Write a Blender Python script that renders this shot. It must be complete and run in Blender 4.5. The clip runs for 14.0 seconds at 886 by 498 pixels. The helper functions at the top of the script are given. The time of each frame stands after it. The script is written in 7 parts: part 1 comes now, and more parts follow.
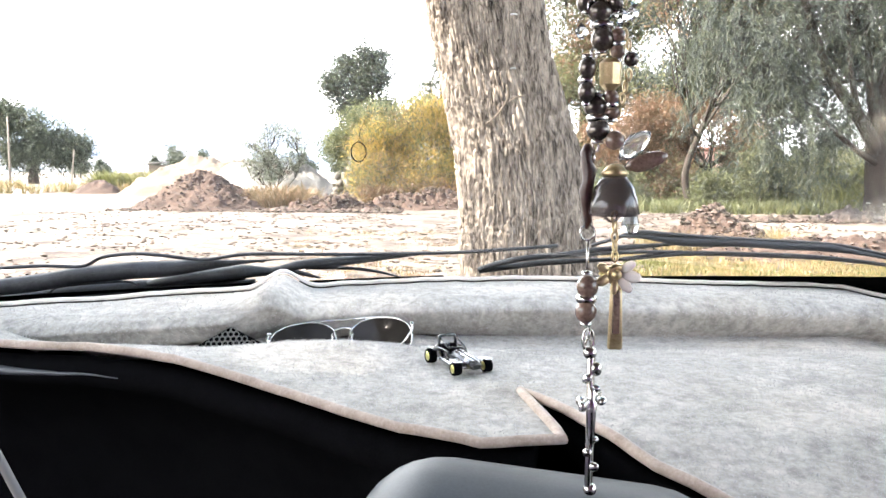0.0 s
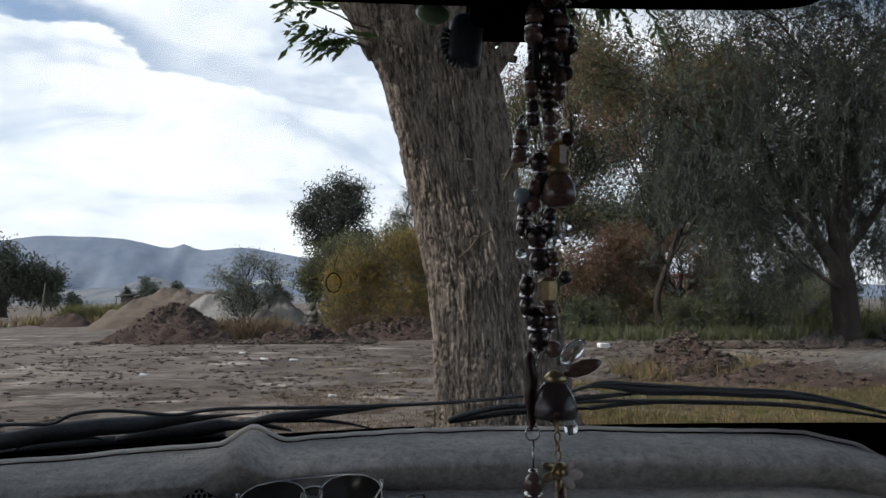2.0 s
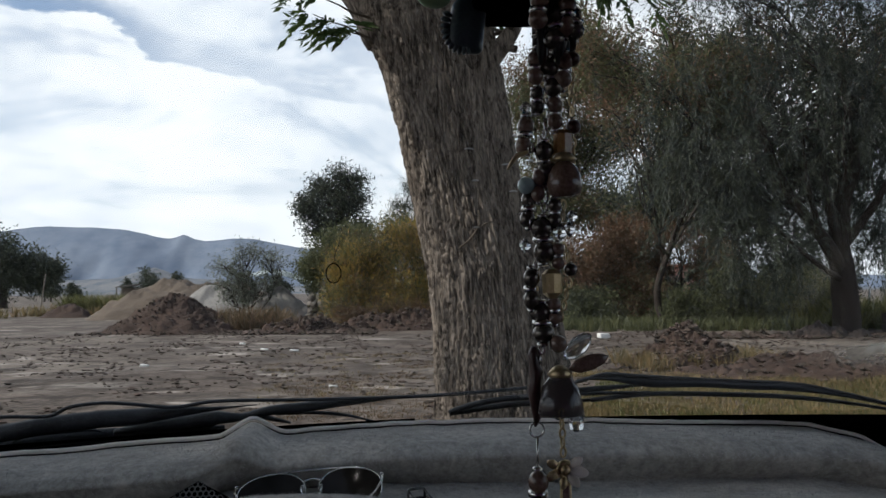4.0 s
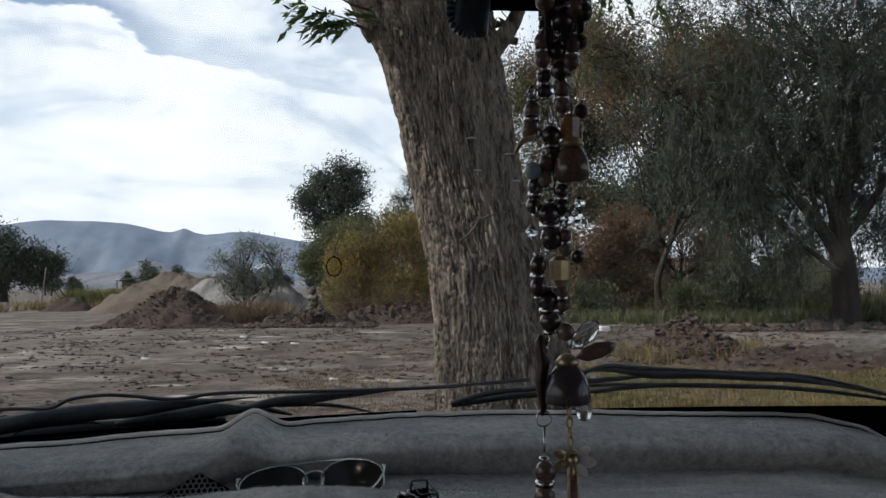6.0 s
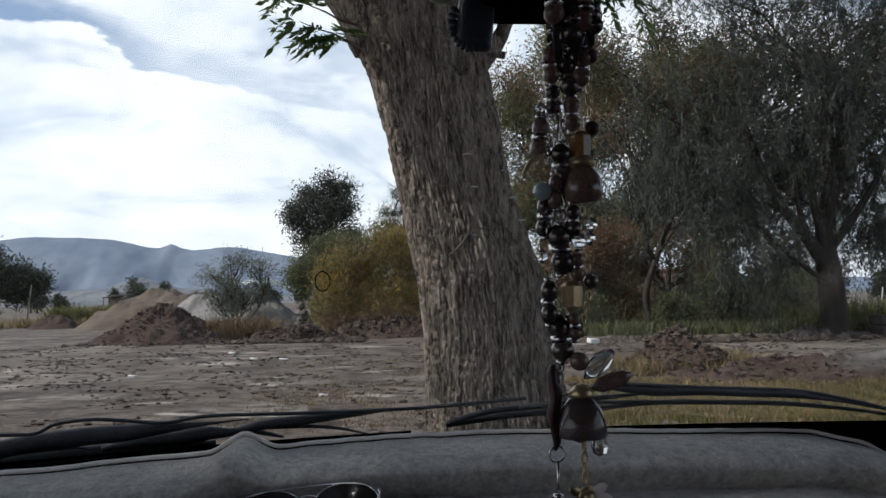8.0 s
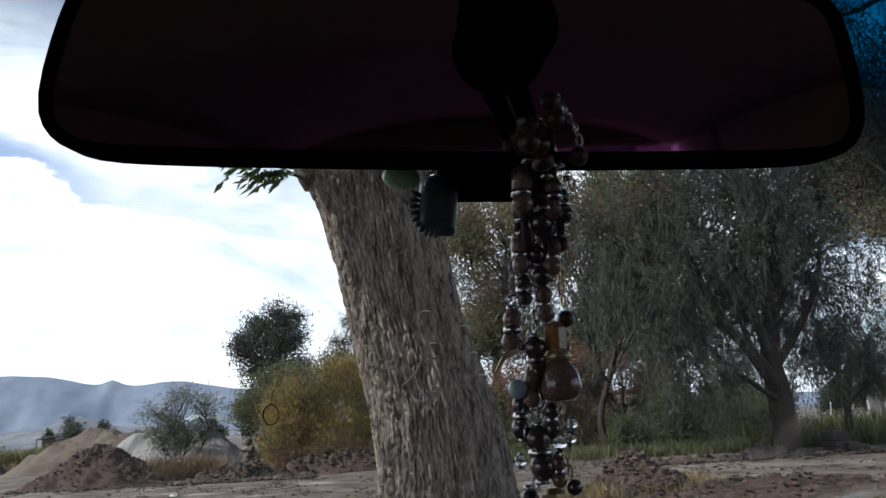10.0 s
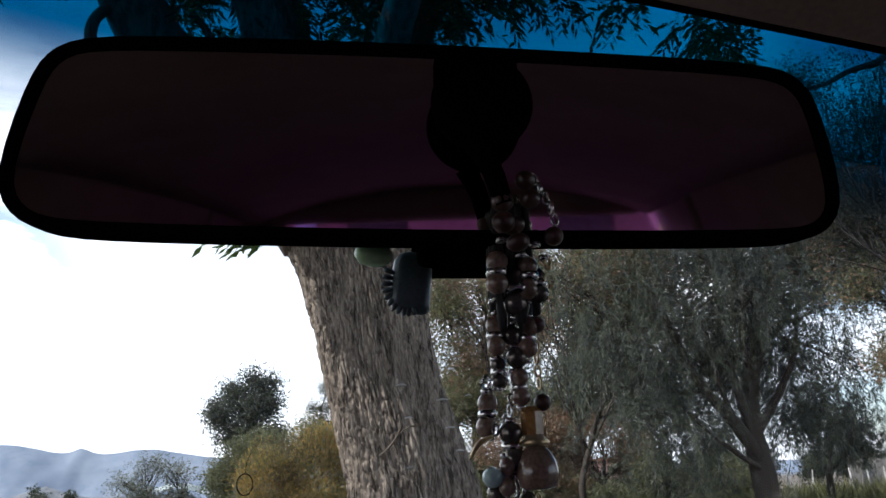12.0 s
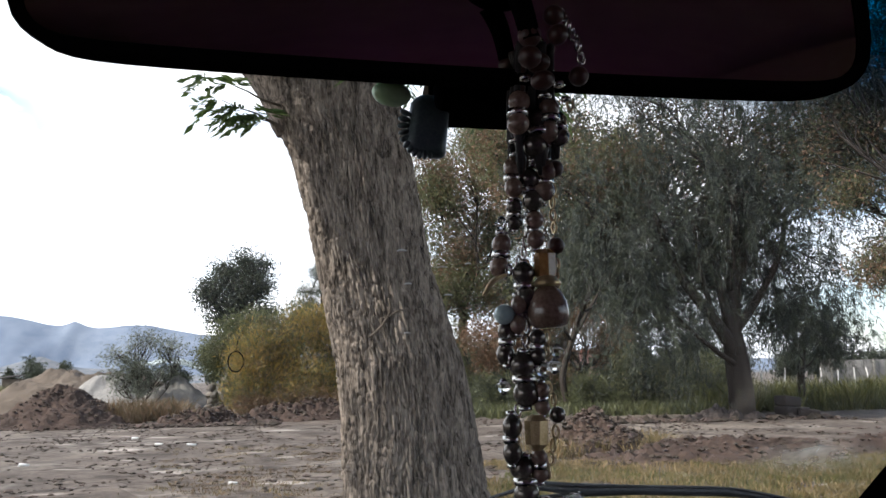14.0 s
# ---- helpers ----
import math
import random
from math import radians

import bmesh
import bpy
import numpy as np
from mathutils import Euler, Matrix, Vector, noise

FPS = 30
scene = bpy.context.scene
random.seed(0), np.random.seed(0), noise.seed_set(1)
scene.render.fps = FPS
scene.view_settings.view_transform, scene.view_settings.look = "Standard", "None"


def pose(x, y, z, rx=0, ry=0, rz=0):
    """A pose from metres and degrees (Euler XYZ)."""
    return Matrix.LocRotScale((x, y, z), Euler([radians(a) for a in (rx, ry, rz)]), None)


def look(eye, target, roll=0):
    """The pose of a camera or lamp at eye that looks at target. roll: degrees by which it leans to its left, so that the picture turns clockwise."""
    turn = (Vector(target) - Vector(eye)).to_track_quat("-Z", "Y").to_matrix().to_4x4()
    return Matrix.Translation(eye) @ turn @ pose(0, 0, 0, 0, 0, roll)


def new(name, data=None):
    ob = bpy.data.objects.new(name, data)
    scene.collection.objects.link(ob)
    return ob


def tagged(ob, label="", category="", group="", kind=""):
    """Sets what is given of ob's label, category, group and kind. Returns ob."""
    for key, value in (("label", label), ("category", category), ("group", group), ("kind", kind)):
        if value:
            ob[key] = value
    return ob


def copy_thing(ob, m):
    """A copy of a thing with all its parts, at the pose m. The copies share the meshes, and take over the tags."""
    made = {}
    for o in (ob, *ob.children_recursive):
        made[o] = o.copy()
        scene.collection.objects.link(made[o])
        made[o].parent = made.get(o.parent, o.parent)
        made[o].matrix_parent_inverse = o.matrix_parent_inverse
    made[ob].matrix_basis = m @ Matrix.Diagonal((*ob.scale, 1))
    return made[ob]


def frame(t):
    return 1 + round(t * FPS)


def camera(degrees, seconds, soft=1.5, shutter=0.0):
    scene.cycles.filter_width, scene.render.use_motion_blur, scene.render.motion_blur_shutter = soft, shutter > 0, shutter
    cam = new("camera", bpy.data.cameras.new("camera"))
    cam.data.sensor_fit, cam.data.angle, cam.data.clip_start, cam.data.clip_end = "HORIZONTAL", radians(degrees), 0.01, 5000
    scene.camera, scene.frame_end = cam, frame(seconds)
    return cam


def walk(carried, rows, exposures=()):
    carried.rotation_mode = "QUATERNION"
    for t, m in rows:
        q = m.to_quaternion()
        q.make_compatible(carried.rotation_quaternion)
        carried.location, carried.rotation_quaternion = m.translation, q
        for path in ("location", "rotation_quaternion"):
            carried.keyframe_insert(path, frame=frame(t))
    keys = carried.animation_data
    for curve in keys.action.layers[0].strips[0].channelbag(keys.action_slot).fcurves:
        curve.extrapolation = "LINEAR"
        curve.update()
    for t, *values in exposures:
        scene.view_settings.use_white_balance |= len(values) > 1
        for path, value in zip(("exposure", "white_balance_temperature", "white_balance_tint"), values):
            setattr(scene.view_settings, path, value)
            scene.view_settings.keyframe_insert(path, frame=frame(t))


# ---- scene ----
cam = camera(59.1, 14.0)
PATH = [
    (0, (0.044, 0.013, 1.297), (0.033, 2.004, 1.103), 0.2),
    (0.5, (0.046, 0.004, 1.308), (0.069, 2.002, 1.231), -0.5),
    (1, (0.048, -0.004, 1.318), (0.096, 1.995, 1.346), -0.4),
    (1.5, (0.051, -0.009, 1.327), (0.105, 1.988, 1.426), -0.4),
    (2, (0.051, -0.016, 1.3262), (0.104, 1.979, 1.4605), -0.4),
    (2.5, (0.05, -0.013, 1.3277), (0.104, 1.982, 1.458), -0.4),
    (3, (0.051, -0.009, 1.3283), (0.104, 1.986, 1.4505), -0.4),
    (5.5, (0.05, -0.005, 1.325), (0.103, 1.992, 1.423), -0.5),
    (6, (0.049, -0.002, 1.325), (0.101, 1.996, 1.418), -0.5),
    (6.5, (0.044, 0.0, 1.325), (0.097, 1.998, 1.412), -0.4),
    (7, (0.044, 0.007, 1.324), (0.099, 2.005, 1.401), -1.0),
    (7.2, (0.045, 0.008, 1.325), (0.099, 2.006, 1.397), -1.0),
    (9.3, (0.041, 0.029, 1.345), (0.217, 1.994, 1.677), -2.5),
    (9.5, (0.041, 0.031, 1.349), (0.229, 1.989, 1.712), -2.9),
    (10, (0.04, 0.029, 1.356), (0.255, 1.968, 1.796), -3.1),
    (10.5, (0.04, 0.03, 1.358), (0.276, 1.955, 1.847), -3.3),
    (11, (0.04, 0.029, 1.358), (0.289, 1.943, 1.884), -3.2),
    (11.5, (0.04, 0.032, 1.359), (0.302, 1.935, 1.919), -3.6),
    (12, (0.043, 0.034, 1.362), (0.313, 1.924, 1.96), -3.3),
    (12.5, (0.044, 0.033, 1.368), (0.325, 1.916, 1.979), -3.0),
    (13, (0.033, 0.037, 1.368), (0.323, 1.926, 1.956), -2.6),
    (13.5, (0.033, 0.034, 1.366), (0.328, 1.951, 1.854), -1.9),
    (14, (0.035, 0.04, 1.347), (0.324, 1.992, 1.672), -1.1),
]
EXPOSURE = [(0.0, 3.1, 6350, 10), (0.5, 2.25, 6250, 10), (1.0, 1.52, 6150, 10), (1.5, 0.48, 6100, 10), (2.0, -0.18, 5900, 9), (3.0, -0.26, 5900, 8), (5.5, -0.22, 5900, 8), (7.2, -0.22, 5900, 8), (9.3, 0.0, 5700, 9), (10.5, 0.24, 5720, 9), (12.0, 0.62, 5760, 9), (13.0, 1.04, 5880, 10), (14.0, 0.76, 5980, 10)]
walk(cam, [(t, look(eye, target, roll)) for t, eye, target, roll in PATH], EXPOSURE)

# ---- world and sun ----
SUN_AZ, SUN_EL = -97.0, 42.0
world = bpy.data.worlds.new("sky")
scene.world = world
world.use_nodes = True
wn, wl = world.node_tree.nodes, world.node_tree.links
wn.clear()
w_out = wn.new("ShaderNodeOutputWorld")
w_bg = wn.new("ShaderNodeBackground")
w_sky = wn.new("ShaderNodeTexSky")
w_sky.sky_type = "NISHITA"
w_sky.sun_disc = False
w_sky.sun_elevation, w_sky.sun_rotation = radians(SUN_EL), radians(SUN_AZ)
w_sky.air_density, w_sky.dust_density = 1.0, 1.2
w_bg.inputs["Strength"].default_value = 0.15
w_co = wn.new("ShaderNodeTexCoord")
w_map = wn.new("ShaderNodeMapping")
w_map.inputs["Location"].default_value = (1.15, 0.4, 0.2)
w_map.inputs["Scale"].default_value = (1.0, 1.0, 2.4)


def sky_noise(scale, detail, rough, warp=0.0):
    t = wn.new("ShaderNodeTexNoise")
    for key, value in (("Scale", scale), ("Detail", detail), ("Roughness", rough), ("Distortion", warp)):
        t.inputs[key].default_value = value
    wl.new(w_map.outputs["Vector"], t.inputs["Vector"])
    return t.outputs["Fac"]


def sky_math(op, a, b, c=None):
    t = wn.new("ShaderNodeMath")
    t.operation = op
    for i, value in enumerate((a, b, c)):
        if value is None:
            continue
        if isinstance(value, (int, float)):
            t.inputs[i].default_value = value
        else:
            wl.new(value, t.inputs[i])
    return t.outputs[0]


def sky_ease(value, low, high, to_low=0.0, to_high=1.0):
    t = wn.new("ShaderNodeMapRange")
    t.interpolation_type = "SMOOTHSTEP"
    for key, number in (("From Min", low), ("From Max", high), ("To Min", to_low), ("To Max", to_high)):
        t.inputs[key].default_value = number
    wl.new(value, t.inputs["Value"])
    return t.outputs["Result"]


wl.new(w_co.outputs["Generated"], w_map.inputs["Vector"])
w_sep = wn.new("ShaderNodeSeparateXYZ")
wl.new(w_co.outputs["Generated"], w_sep.inputs[0])
# a bank of heaped cloud with a crisp top, a strip of blue over it, and soft high cloud above
w_top = sky_math("MULTIPLY_ADD", w_sep.outputs["X"], 0.20, sky_math("ADD", w_sep.outputs["Z"], -0.212))
w_top = sky_math("MULTIPLY_ADD", sky_math("ADD", sky_noise(2.6, 9.0, 0.62), -0.5), 0.13, w_top)
w_top = sky_math("MULTIPLY_ADD", sky_math("ADD", sky_noise(9.0, 8.0, 0.6), -0.5), 0.05, w_top)
w_gap = sky_math("MULTIPLY", sky_ease(w_top, 0.0, 0.007), sky_ease(w_top, 0.008, 0.045, 1.0, 0.0))
w_gap = sky_math("MULTIPLY", w_gap, sky_ease(sky_noise(2.0, 4.0, 0.5), 0.36, 0.5, 0.3, 0.9))
w_gap = sky_math("MULTIPLY", w_gap, sky_ease(w_sep.outputs["X"], -0.42, -0.22, 1.0, 0.4))
w_veil = sky_ease(sky_noise(3.1, 9.0, 0.6, 0.4), 0.50, 0.62, 0.0, 0.42)
w_high = sky_math("MULTIPLY", sky_ease(w_sep.outputs["Z"], 0.42, 0.72), sky_ease(sky_noise(1.6, 6.0, 0.55), 0.38, 0.50, 0.70, 1.0))
w_side = sky_math("MULTIPLY", sky_ease(w_sep.outputs["X"], 0.46, 0.57), sky_ease(sky_noise(5.0, 9.0, 0.6, 0.3), 0.42, 0.56, 0.85, 0.25))
w_clear = sky_math("MAXIMUM", sky_math("MAXIMUM", w_gap, w_veil), sky_math("MAXIMUM", w_high, w_side))
w_tone = wn.new("ShaderNodeValToRGB")
w_tone.color_ramp.elements[0].position, w_tone.color_ramp.elements[1].position = 0.36, 0.54
w_tone.color_ramp.elements[0].color, w_tone.color_ramp.elements[1].color = (7.2, 7.5, 7.9, 1), (9.5, 9.4, 9.3, 1)
w_mix = wn.new("ShaderNodeMix")
w_mix.data_type = "RGBA"
wl.new(sky_noise(4.2, 10.0, 0.62, 0.3), w_tone.inputs["Fac"])
wl.new(w_clear, w_mix.inputs["Factor"])
wl.new(w_tone.outputs["Color"], w_mix.inputs[6])
wl.new(w_sky.outputs["Color"], w_mix.inputs[7])
wl.new(w_mix.outputs[2], w_bg.inputs["Color"])
wl.new(w_bg.outputs["Background"], w_out.inputs["Surface"])

sun_data = bpy.data.lights.new("sun", "SUN")
sun_data.energy, sun_data.angle, sun_data.color = 5.0, radians(0.6), (1.0, 0.90, 0.76)
sun = new("sun", sun_data)
az, el = radians(SUN_AZ), radians(SUN_EL)
sun.matrix_world = look((0, 0, 0), (-math.sin(az) * math.cos(el), -math.cos(az) * math.cos(el), -math.sin(el)))


# ---- materials ----
def material(name, low, high, rough=0.8, scale=8.0, fine=60.0, bump=0.3, metal=0.0, stretch=(1, 1, 1), island=0.0, sheen=0.0, coat=0.0, piece=0.0, through_light=0.0, contrast=0.18):
    """Two colours mixed by noise at two scales, with a bump of the same grain. island / piece: how much loose pieces or objects vary."""
    m = bpy.data.materials.new(name)
    m.use_nodes = True
    n, l = m.node_tree.nodes, m.node_tree.links
    b = n["Principled BSDF"]
    co = n.new("ShaderNodeTexCoord")
    mp = n.new("ShaderNodeMapping")
    mp.inputs["Scale"].default_value = stretch
    l.new(co.outputs["Object"], mp.inputs["Vector"])
    big, small = n.new("ShaderNodeTexNoise"), n.new("ShaderNodeTexNoise")
    for node, sc in ((big, scale), (small, fine)):
        node.inputs["Scale"].default_value = sc
        node.inputs["Detail"].default_value = 5.0
        node.inputs["Roughness"].default_value = 0.6
        l.new(mp.outputs["Vector"], node.inputs["Vector"])
    add = n.new("ShaderNodeMath")
    add.operation = "MULTIPLY_ADD"
    l.new(small.outputs["Fac"], add.inputs[0])
    add.inputs[1].default_value = 0.5
    half = n.new("ShaderNodeMath")
    half.operation = "MULTIPLY"
    half.inputs[1].default_value = 0.5
    l.new(big.outputs["Fac"], half.inputs[0])
    l.new(half.outputs[0], add.inputs[2])
    ramp = n.new("ShaderNodeValToRGB")
    ramp.color_ramp.elements[0].position, ramp.color_ramp.elements[1].position = 0.5 - contrast, 0.5 + contrast
    ramp.color_ramp.elements[0].color, ramp.color_ramp.elements[1].color = (*low, 1), (*high, 1)
    l.new(add.outputs[0], ramp.inputs["Fac"])
    last = ramp.outputs["Color"]
    if island or piece:
        hsv = n.new("ShaderNodeHueSaturation")
        src = n.new("ShaderNodeNewGeometry").outputs["Random Per Island"] if island else n.new("ShaderNodeObjectInfo").outputs["Random"]
        amount = island or piece
        mr = n.new("ShaderNodeMapRange")
        mr.inputs["To Min"].default_value, mr.inputs["To Max"].default_value = 1 - amount, 1 + amount
        l.new(src, mr.inputs["Value"])
        l.new(mr.outputs["Result"], hsv.inputs["Value"])
        hue = n.new("ShaderNodeMapRange")
        hue.inputs["To Min"].default_value, hue.inputs["To Max"].default_value = 0.5 + 0.045 * amount, 0.5 - 0.045 * amount
        l.new(src, hue.inputs["Value"])
        l.new(hue.outputs["Result"], hsv.inputs["Hue"])
        l.new(last, hsv.inputs["Color"])
        last = hsv.outputs["Color"]
    l.new(last, b.inputs["Base Color"])
    b.inputs["Roughness"].default_value, b.inputs["Metallic"].default_value = rough, metal
    b.inputs["Sheen Weight"].default_value, b.inputs["Coat Weight"].default_value = sheen, coat
    if name.startswith("black_"):
        b.inputs["Specular IOR Level"].default_value = 0.0
    if rough > 0.75:
        b.inputs["Specular IOR Level"].default_value = 0.25
    if bump:
        bp = n.new("ShaderNodeBump")
        bp.inputs["Strength"].default_value = bump
        bp.inputs["Distance"].default_value = 0.3 / fine
        l.new(add.outputs[0], bp.inputs["Height"])
        l.new(bp.outputs["Normal"], b.inputs["Normal"])
    if through_light:
        tr = n.new("ShaderNodeBsdfTranslucent")
        l.new(last, tr.inputs["Color"])
        mx = n.new("ShaderNodeMixShader")
        mx.inputs["Fac"].default_value = through_light
        l.new(b.outputs["BSDF"], mx.inputs[1])
        l.new(tr.outputs["BSDF"], mx.inputs[2])
        l.new(mx.outputs["Shader"], n["Material Output"].inputs["Surface"])
    return m


def leaf_material(name, low, high, island=0.35):
    return material(name, low, high, rough=0.55, scale=0.35, fine=3.0, bump=0, island=island, through_light=0.4)


M_BARK = material("bark", (0.020, 0.015, 0.012), (0.250, 0.212, 0.180), 0.95, 20.0, 75.0, 1.0, stretch=(1, 1, 0.16), contrast=0.095)
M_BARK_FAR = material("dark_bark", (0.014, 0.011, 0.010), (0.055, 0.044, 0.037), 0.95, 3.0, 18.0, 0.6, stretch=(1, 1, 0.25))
M_TWIG = material("twig_bark", (0.05, 0.04, 0.03), (0.14, 0.115, 0.09), 0.9, 4.0, 30.0, 0.3)
M_LEAF_NEAR = leaf_material("broad_leaf", (0.05, 0.09, 0.024), (0.12, 0.175, 0.05))
M_LEAF_DARK = leaf_material("dark_leaf", (0.018, 0.025, 0.017), (0.080, 0.095, 0.058), 0.6)
M_LEAF_GREY = leaf_material("grey_needle", (0.013, 0.018, 0.016), (0.082, 0.097, 0.084), 0.75)
M_LEAF_MID = leaf_material("mid_leaf", (0.058, 0.072, 0.030), (0.16, 0.168, 0.075), 0.5)
M_LEAF_YELLOW = leaf_material("yellow_leaf", (0.20, 0.150, 0.030), (0.46, 0.345, 0.080), 0.6)
M_LEAF_BROWN = leaf_material("dry_leaf", (0.09, 0.05, 0.025), (0.17, 0.10, 0.05))
M_LEAF_RUST = leaf_material("rusty_leaf", (0.10, 0.062, 0.034), (0.23, 0.155, 0.085), 0.55)
M_LEAF_SAGE = leaf_material("sage_leaf", (0.07, 0.082, 0.06), (0.19, 0.205, 0.155), 0.5)
M_GRASS = leaf_material("dry_grass", (0.12, 0.096, 0.040), (0.30, 0.235, 0.11), 0.55)
M_STRAW = leaf_material("brown_straw", (0.085, 0.060, 0.033), (0.22, 0.160, 0.090), 0.55)
M_GRASS_GREEN = leaf_material("green_grass", (0.060, 0.072, 0.020), (0.185, 0.18, 0.06), 0.5)
M_DIRT = material("dark_earth", (0.015, 0.0092, 0.0072), (0.084, 0.057, 0.045), 0.95, 1.2, 14.0, 1.0, contrast=0.13)
M_TAN = material("tan_earth", (0.070, 0.055, 0.043), (0.155, 0.126, 0.10), 0.95, 0.7, 9.0, 0.8, contrast=0.14)
M_GRAVEL = material("pale_gravel", (0.15, 0.144, 0.135), (0.30, 0.29, 0.275), 0.95, 1.5, 22.0, 0.8)
M_PALE_STONE = material("pale_stone", (0.085, 0.075, 0.064), (0.20, 0.18, 0.16), 0.95, 4.0, 25.0, 0.6, piece=0.3)
M_STONE = material("loose_stone", (0.022, 0.016, 0.013), (0.10, 0.078, 0.064), 0.95, 3.0, 20.0, 0.5, island=0.5)
M_WHITE_BIT = material("white_litter", (0.6, 0.6, 0.58), (0.8, 0.8, 0.78), 0.7, 8.0, 40.0, 0.2)
# blue distance haze is put into both hill colours
M_HILL = material("haze_tinted_hill", (0.132, 0.168, 0.235), (0.215, 0.250, 0.308), 1.0, 0.006, 0.03, 0.0, contrast=0.16)
M_HILL_LOW = material("pale_haze_tinted_hillside", (0.060, 0.083, 0.115), (0.205, 0.205, 0.208), 1.0, 0.022, 0.085, 0.0, contrast=0.11)
M_FABRIC = material("grey_carpet_fabric", (0.170, 0.156, 0.138), (0.65, 0.606, 0.548), 1.0, 14.0, 170.0, 0.6, sheen=0.1, contrast=0.25)


def worn_nap(m):
    """Darker crushed patches in the pile."""
    n, l = m.node_tree.nodes, m.node_tree.links
    skin = n["Principled BSDF"]
    old = skin.inputs["Base Color"].links[0].from_socket
    co, mp, t, r, mx = [n.new("ShaderNode" + k) for k in ("TexCoord", "Mapping", "TexNoise", "MapRange", "Mix")]
    mp.inputs["Scale"].default_value = (1.0, 0.8, 0.7)
    for key, value in (("Scale", 75.0), ("Detail", 9.0), ("Roughness", 0.75)):
        t.inputs[key].default_value = value
    for key, value in (("From Min", 0.46), ("From Max", 0.64), ("To Max", 0.6)):
        r.inputs[key].default_value = value
    mx.data_type = "RGBA"
    mx.inputs[7].default_value = (0.150, 0.142, 0.130, 1)
    l.new(co.outputs["Object"], mp.inputs["Vector"])
    l.new(mp.outputs["Vector"], t.inputs["Vector"])
    l.new(t.outputs["Fac"], r.inputs["Value"])
    l.new(r.outputs["Result"], mx.inputs["Factor"])
    l.new(old, mx.inputs[6])
    l.new(mx.outputs[2], skin.inputs["Base Color"])


worn_nap(M_FABRIC)
M_FIBRE = material("grey_carpet_fibre", (0.32, 0.31, 0.298), (0.62, 0.602, 0.58), 1.0, 11.0, 150.0, 0.0, island=0.12, through_light=0.5)
M_BINDING = material("beige_binding", (0.27, 0.205, 0.16), (0.52, 0.425, 0.355), 0.85, 60.0, 500.0, 0.4, sheen=0.2)
# near-white twin of the binding: sunlight on the far hem as colour; also pale petals
M_LIT_HEM_PETAL = material("lit_hem_and_petal", (0.84, 0.78, 0.73), (0.93, 0.88, 0.84), 0.85, 60.0, 500.0, 0.4, sheen=0.3, through_light=0.35)
M_PLASTIC = material("black_dash_plastic", (0.002, 0.002, 0.0023), (0.005, 0.005, 0.0055), 0.5, 30.0, 700.0, 0.15)
M_PANEL = material("blue_grey_panel", (0.028, 0.031, 0.036), (0.050, 0.055, 0.062), 0.5, 12.0, 600.0, 0.12)
M_RUBBER = material("black_rubber", (0.0015, 0.0015, 0.0018), (0.0045, 0.0045, 0.005), 0.65, 20.0, 300.0, 0.1)
M_STEEL_BLACK = material("painted_black_steel", (0.010, 0.011, 0.013), (0.042, 0.044, 0.050), 0.58, 35.0, 400.0, 0.3, metal=0.1, contrast=0.12)
M_LINER = material("brown_headliner", (0.19, 0.13, 0.104), (0.27, 0.19, 0.155), 0.95, 10.0, 300.0, 0.3)
M_PAINT = material("silver_car_paint", (0.30, 0.31, 0.32), (0.36, 0.37, 0.38), 0.35, 2.0, 200.0, 0.0, metal=0.5, coat=0.6)
M_CHROME = material("worn_silver", (0.5, 0.48, 0.45), (0.75, 0.73, 0.7), 0.25, 300.0, 2000.0, 0.15, metal=1.0)
M_GOLD = material("worn_gold", (0.42, 0.30, 0.14), (0.76, 0.62, 0.38), 0.33, 300.0, 2000.0, 0.15, metal=0.7)
M_BEAD_DARK = material("dark_metal_bead", (0.06, 0.052, 0.045), (0.24, 0.21, 0.185), 0.16, 150.0, 900.0, 0.15, metal=0.6)
M_BEAD_BROWN = material("brown_wooden_bead", (0.10, 0.060, 0.046), (0.30, 0.20, 0.155), 0.18, 120.0, 900.0, 0.1, coat=0.4)
M_BEAD_RED = material("red_brown_and_shaded_bead", (0.03, 0.011, 0.009), (0.075, 0.03, 0.022), 0.4, 150.0, 900.0, 0.2)
M_AMBER = material("amber_resin", (0.22, 0.10, 0.03), (0.45, 0.25, 0.09), 0.18, 120.0, 700.0, 0.05, coat=0.5)
M_CORD = material("dark_braided_cord", (0.006, 0.005, 0.005), (0.022, 0.017, 0.015), 0.7, 200.0, 1500.0, 0.4, stretch=(1, 1, 0.4))
M_BEAD_TEAL = material("pale_teal_bead", (0.30, 0.42, 0.42), (0.45, 0.56, 0.55), 0.2, 100.0, 600.0, 0.05, coat=0.5)
M_BELL = bpy.data.materials.new("smoky_glass")
M_GREEN_BALL = material("pale_green_bead", (0.34, 0.55, 0.28), (0.50, 0.70, 0.38), 0.35, 80.0, 600.0, 0.05)
M_FOOT = material("dark_blue_grey_charm", (0.040, 0.058, 0.066), (0.105, 0.135, 0.145), 0.28, 120.0, 900.0, 0.15)
M_LENS = material("brown_mirror_lens", (0.012, 0.010, 0.009), (0.02, 0.017, 0.015), 0.12, 5.0, 50.0, 0.0)
M_LENS.node_tree.nodes["Principled BSDF"].inputs["Specular IOR Level"].default_value = 0.12
M_TOY_BLACK = material("glossy_black_diecast", (0.01, 0.01, 0.011), (0.018, 0.018, 0.02), 0.2, 80.0, 900.0, 0.0, coat=0.6)
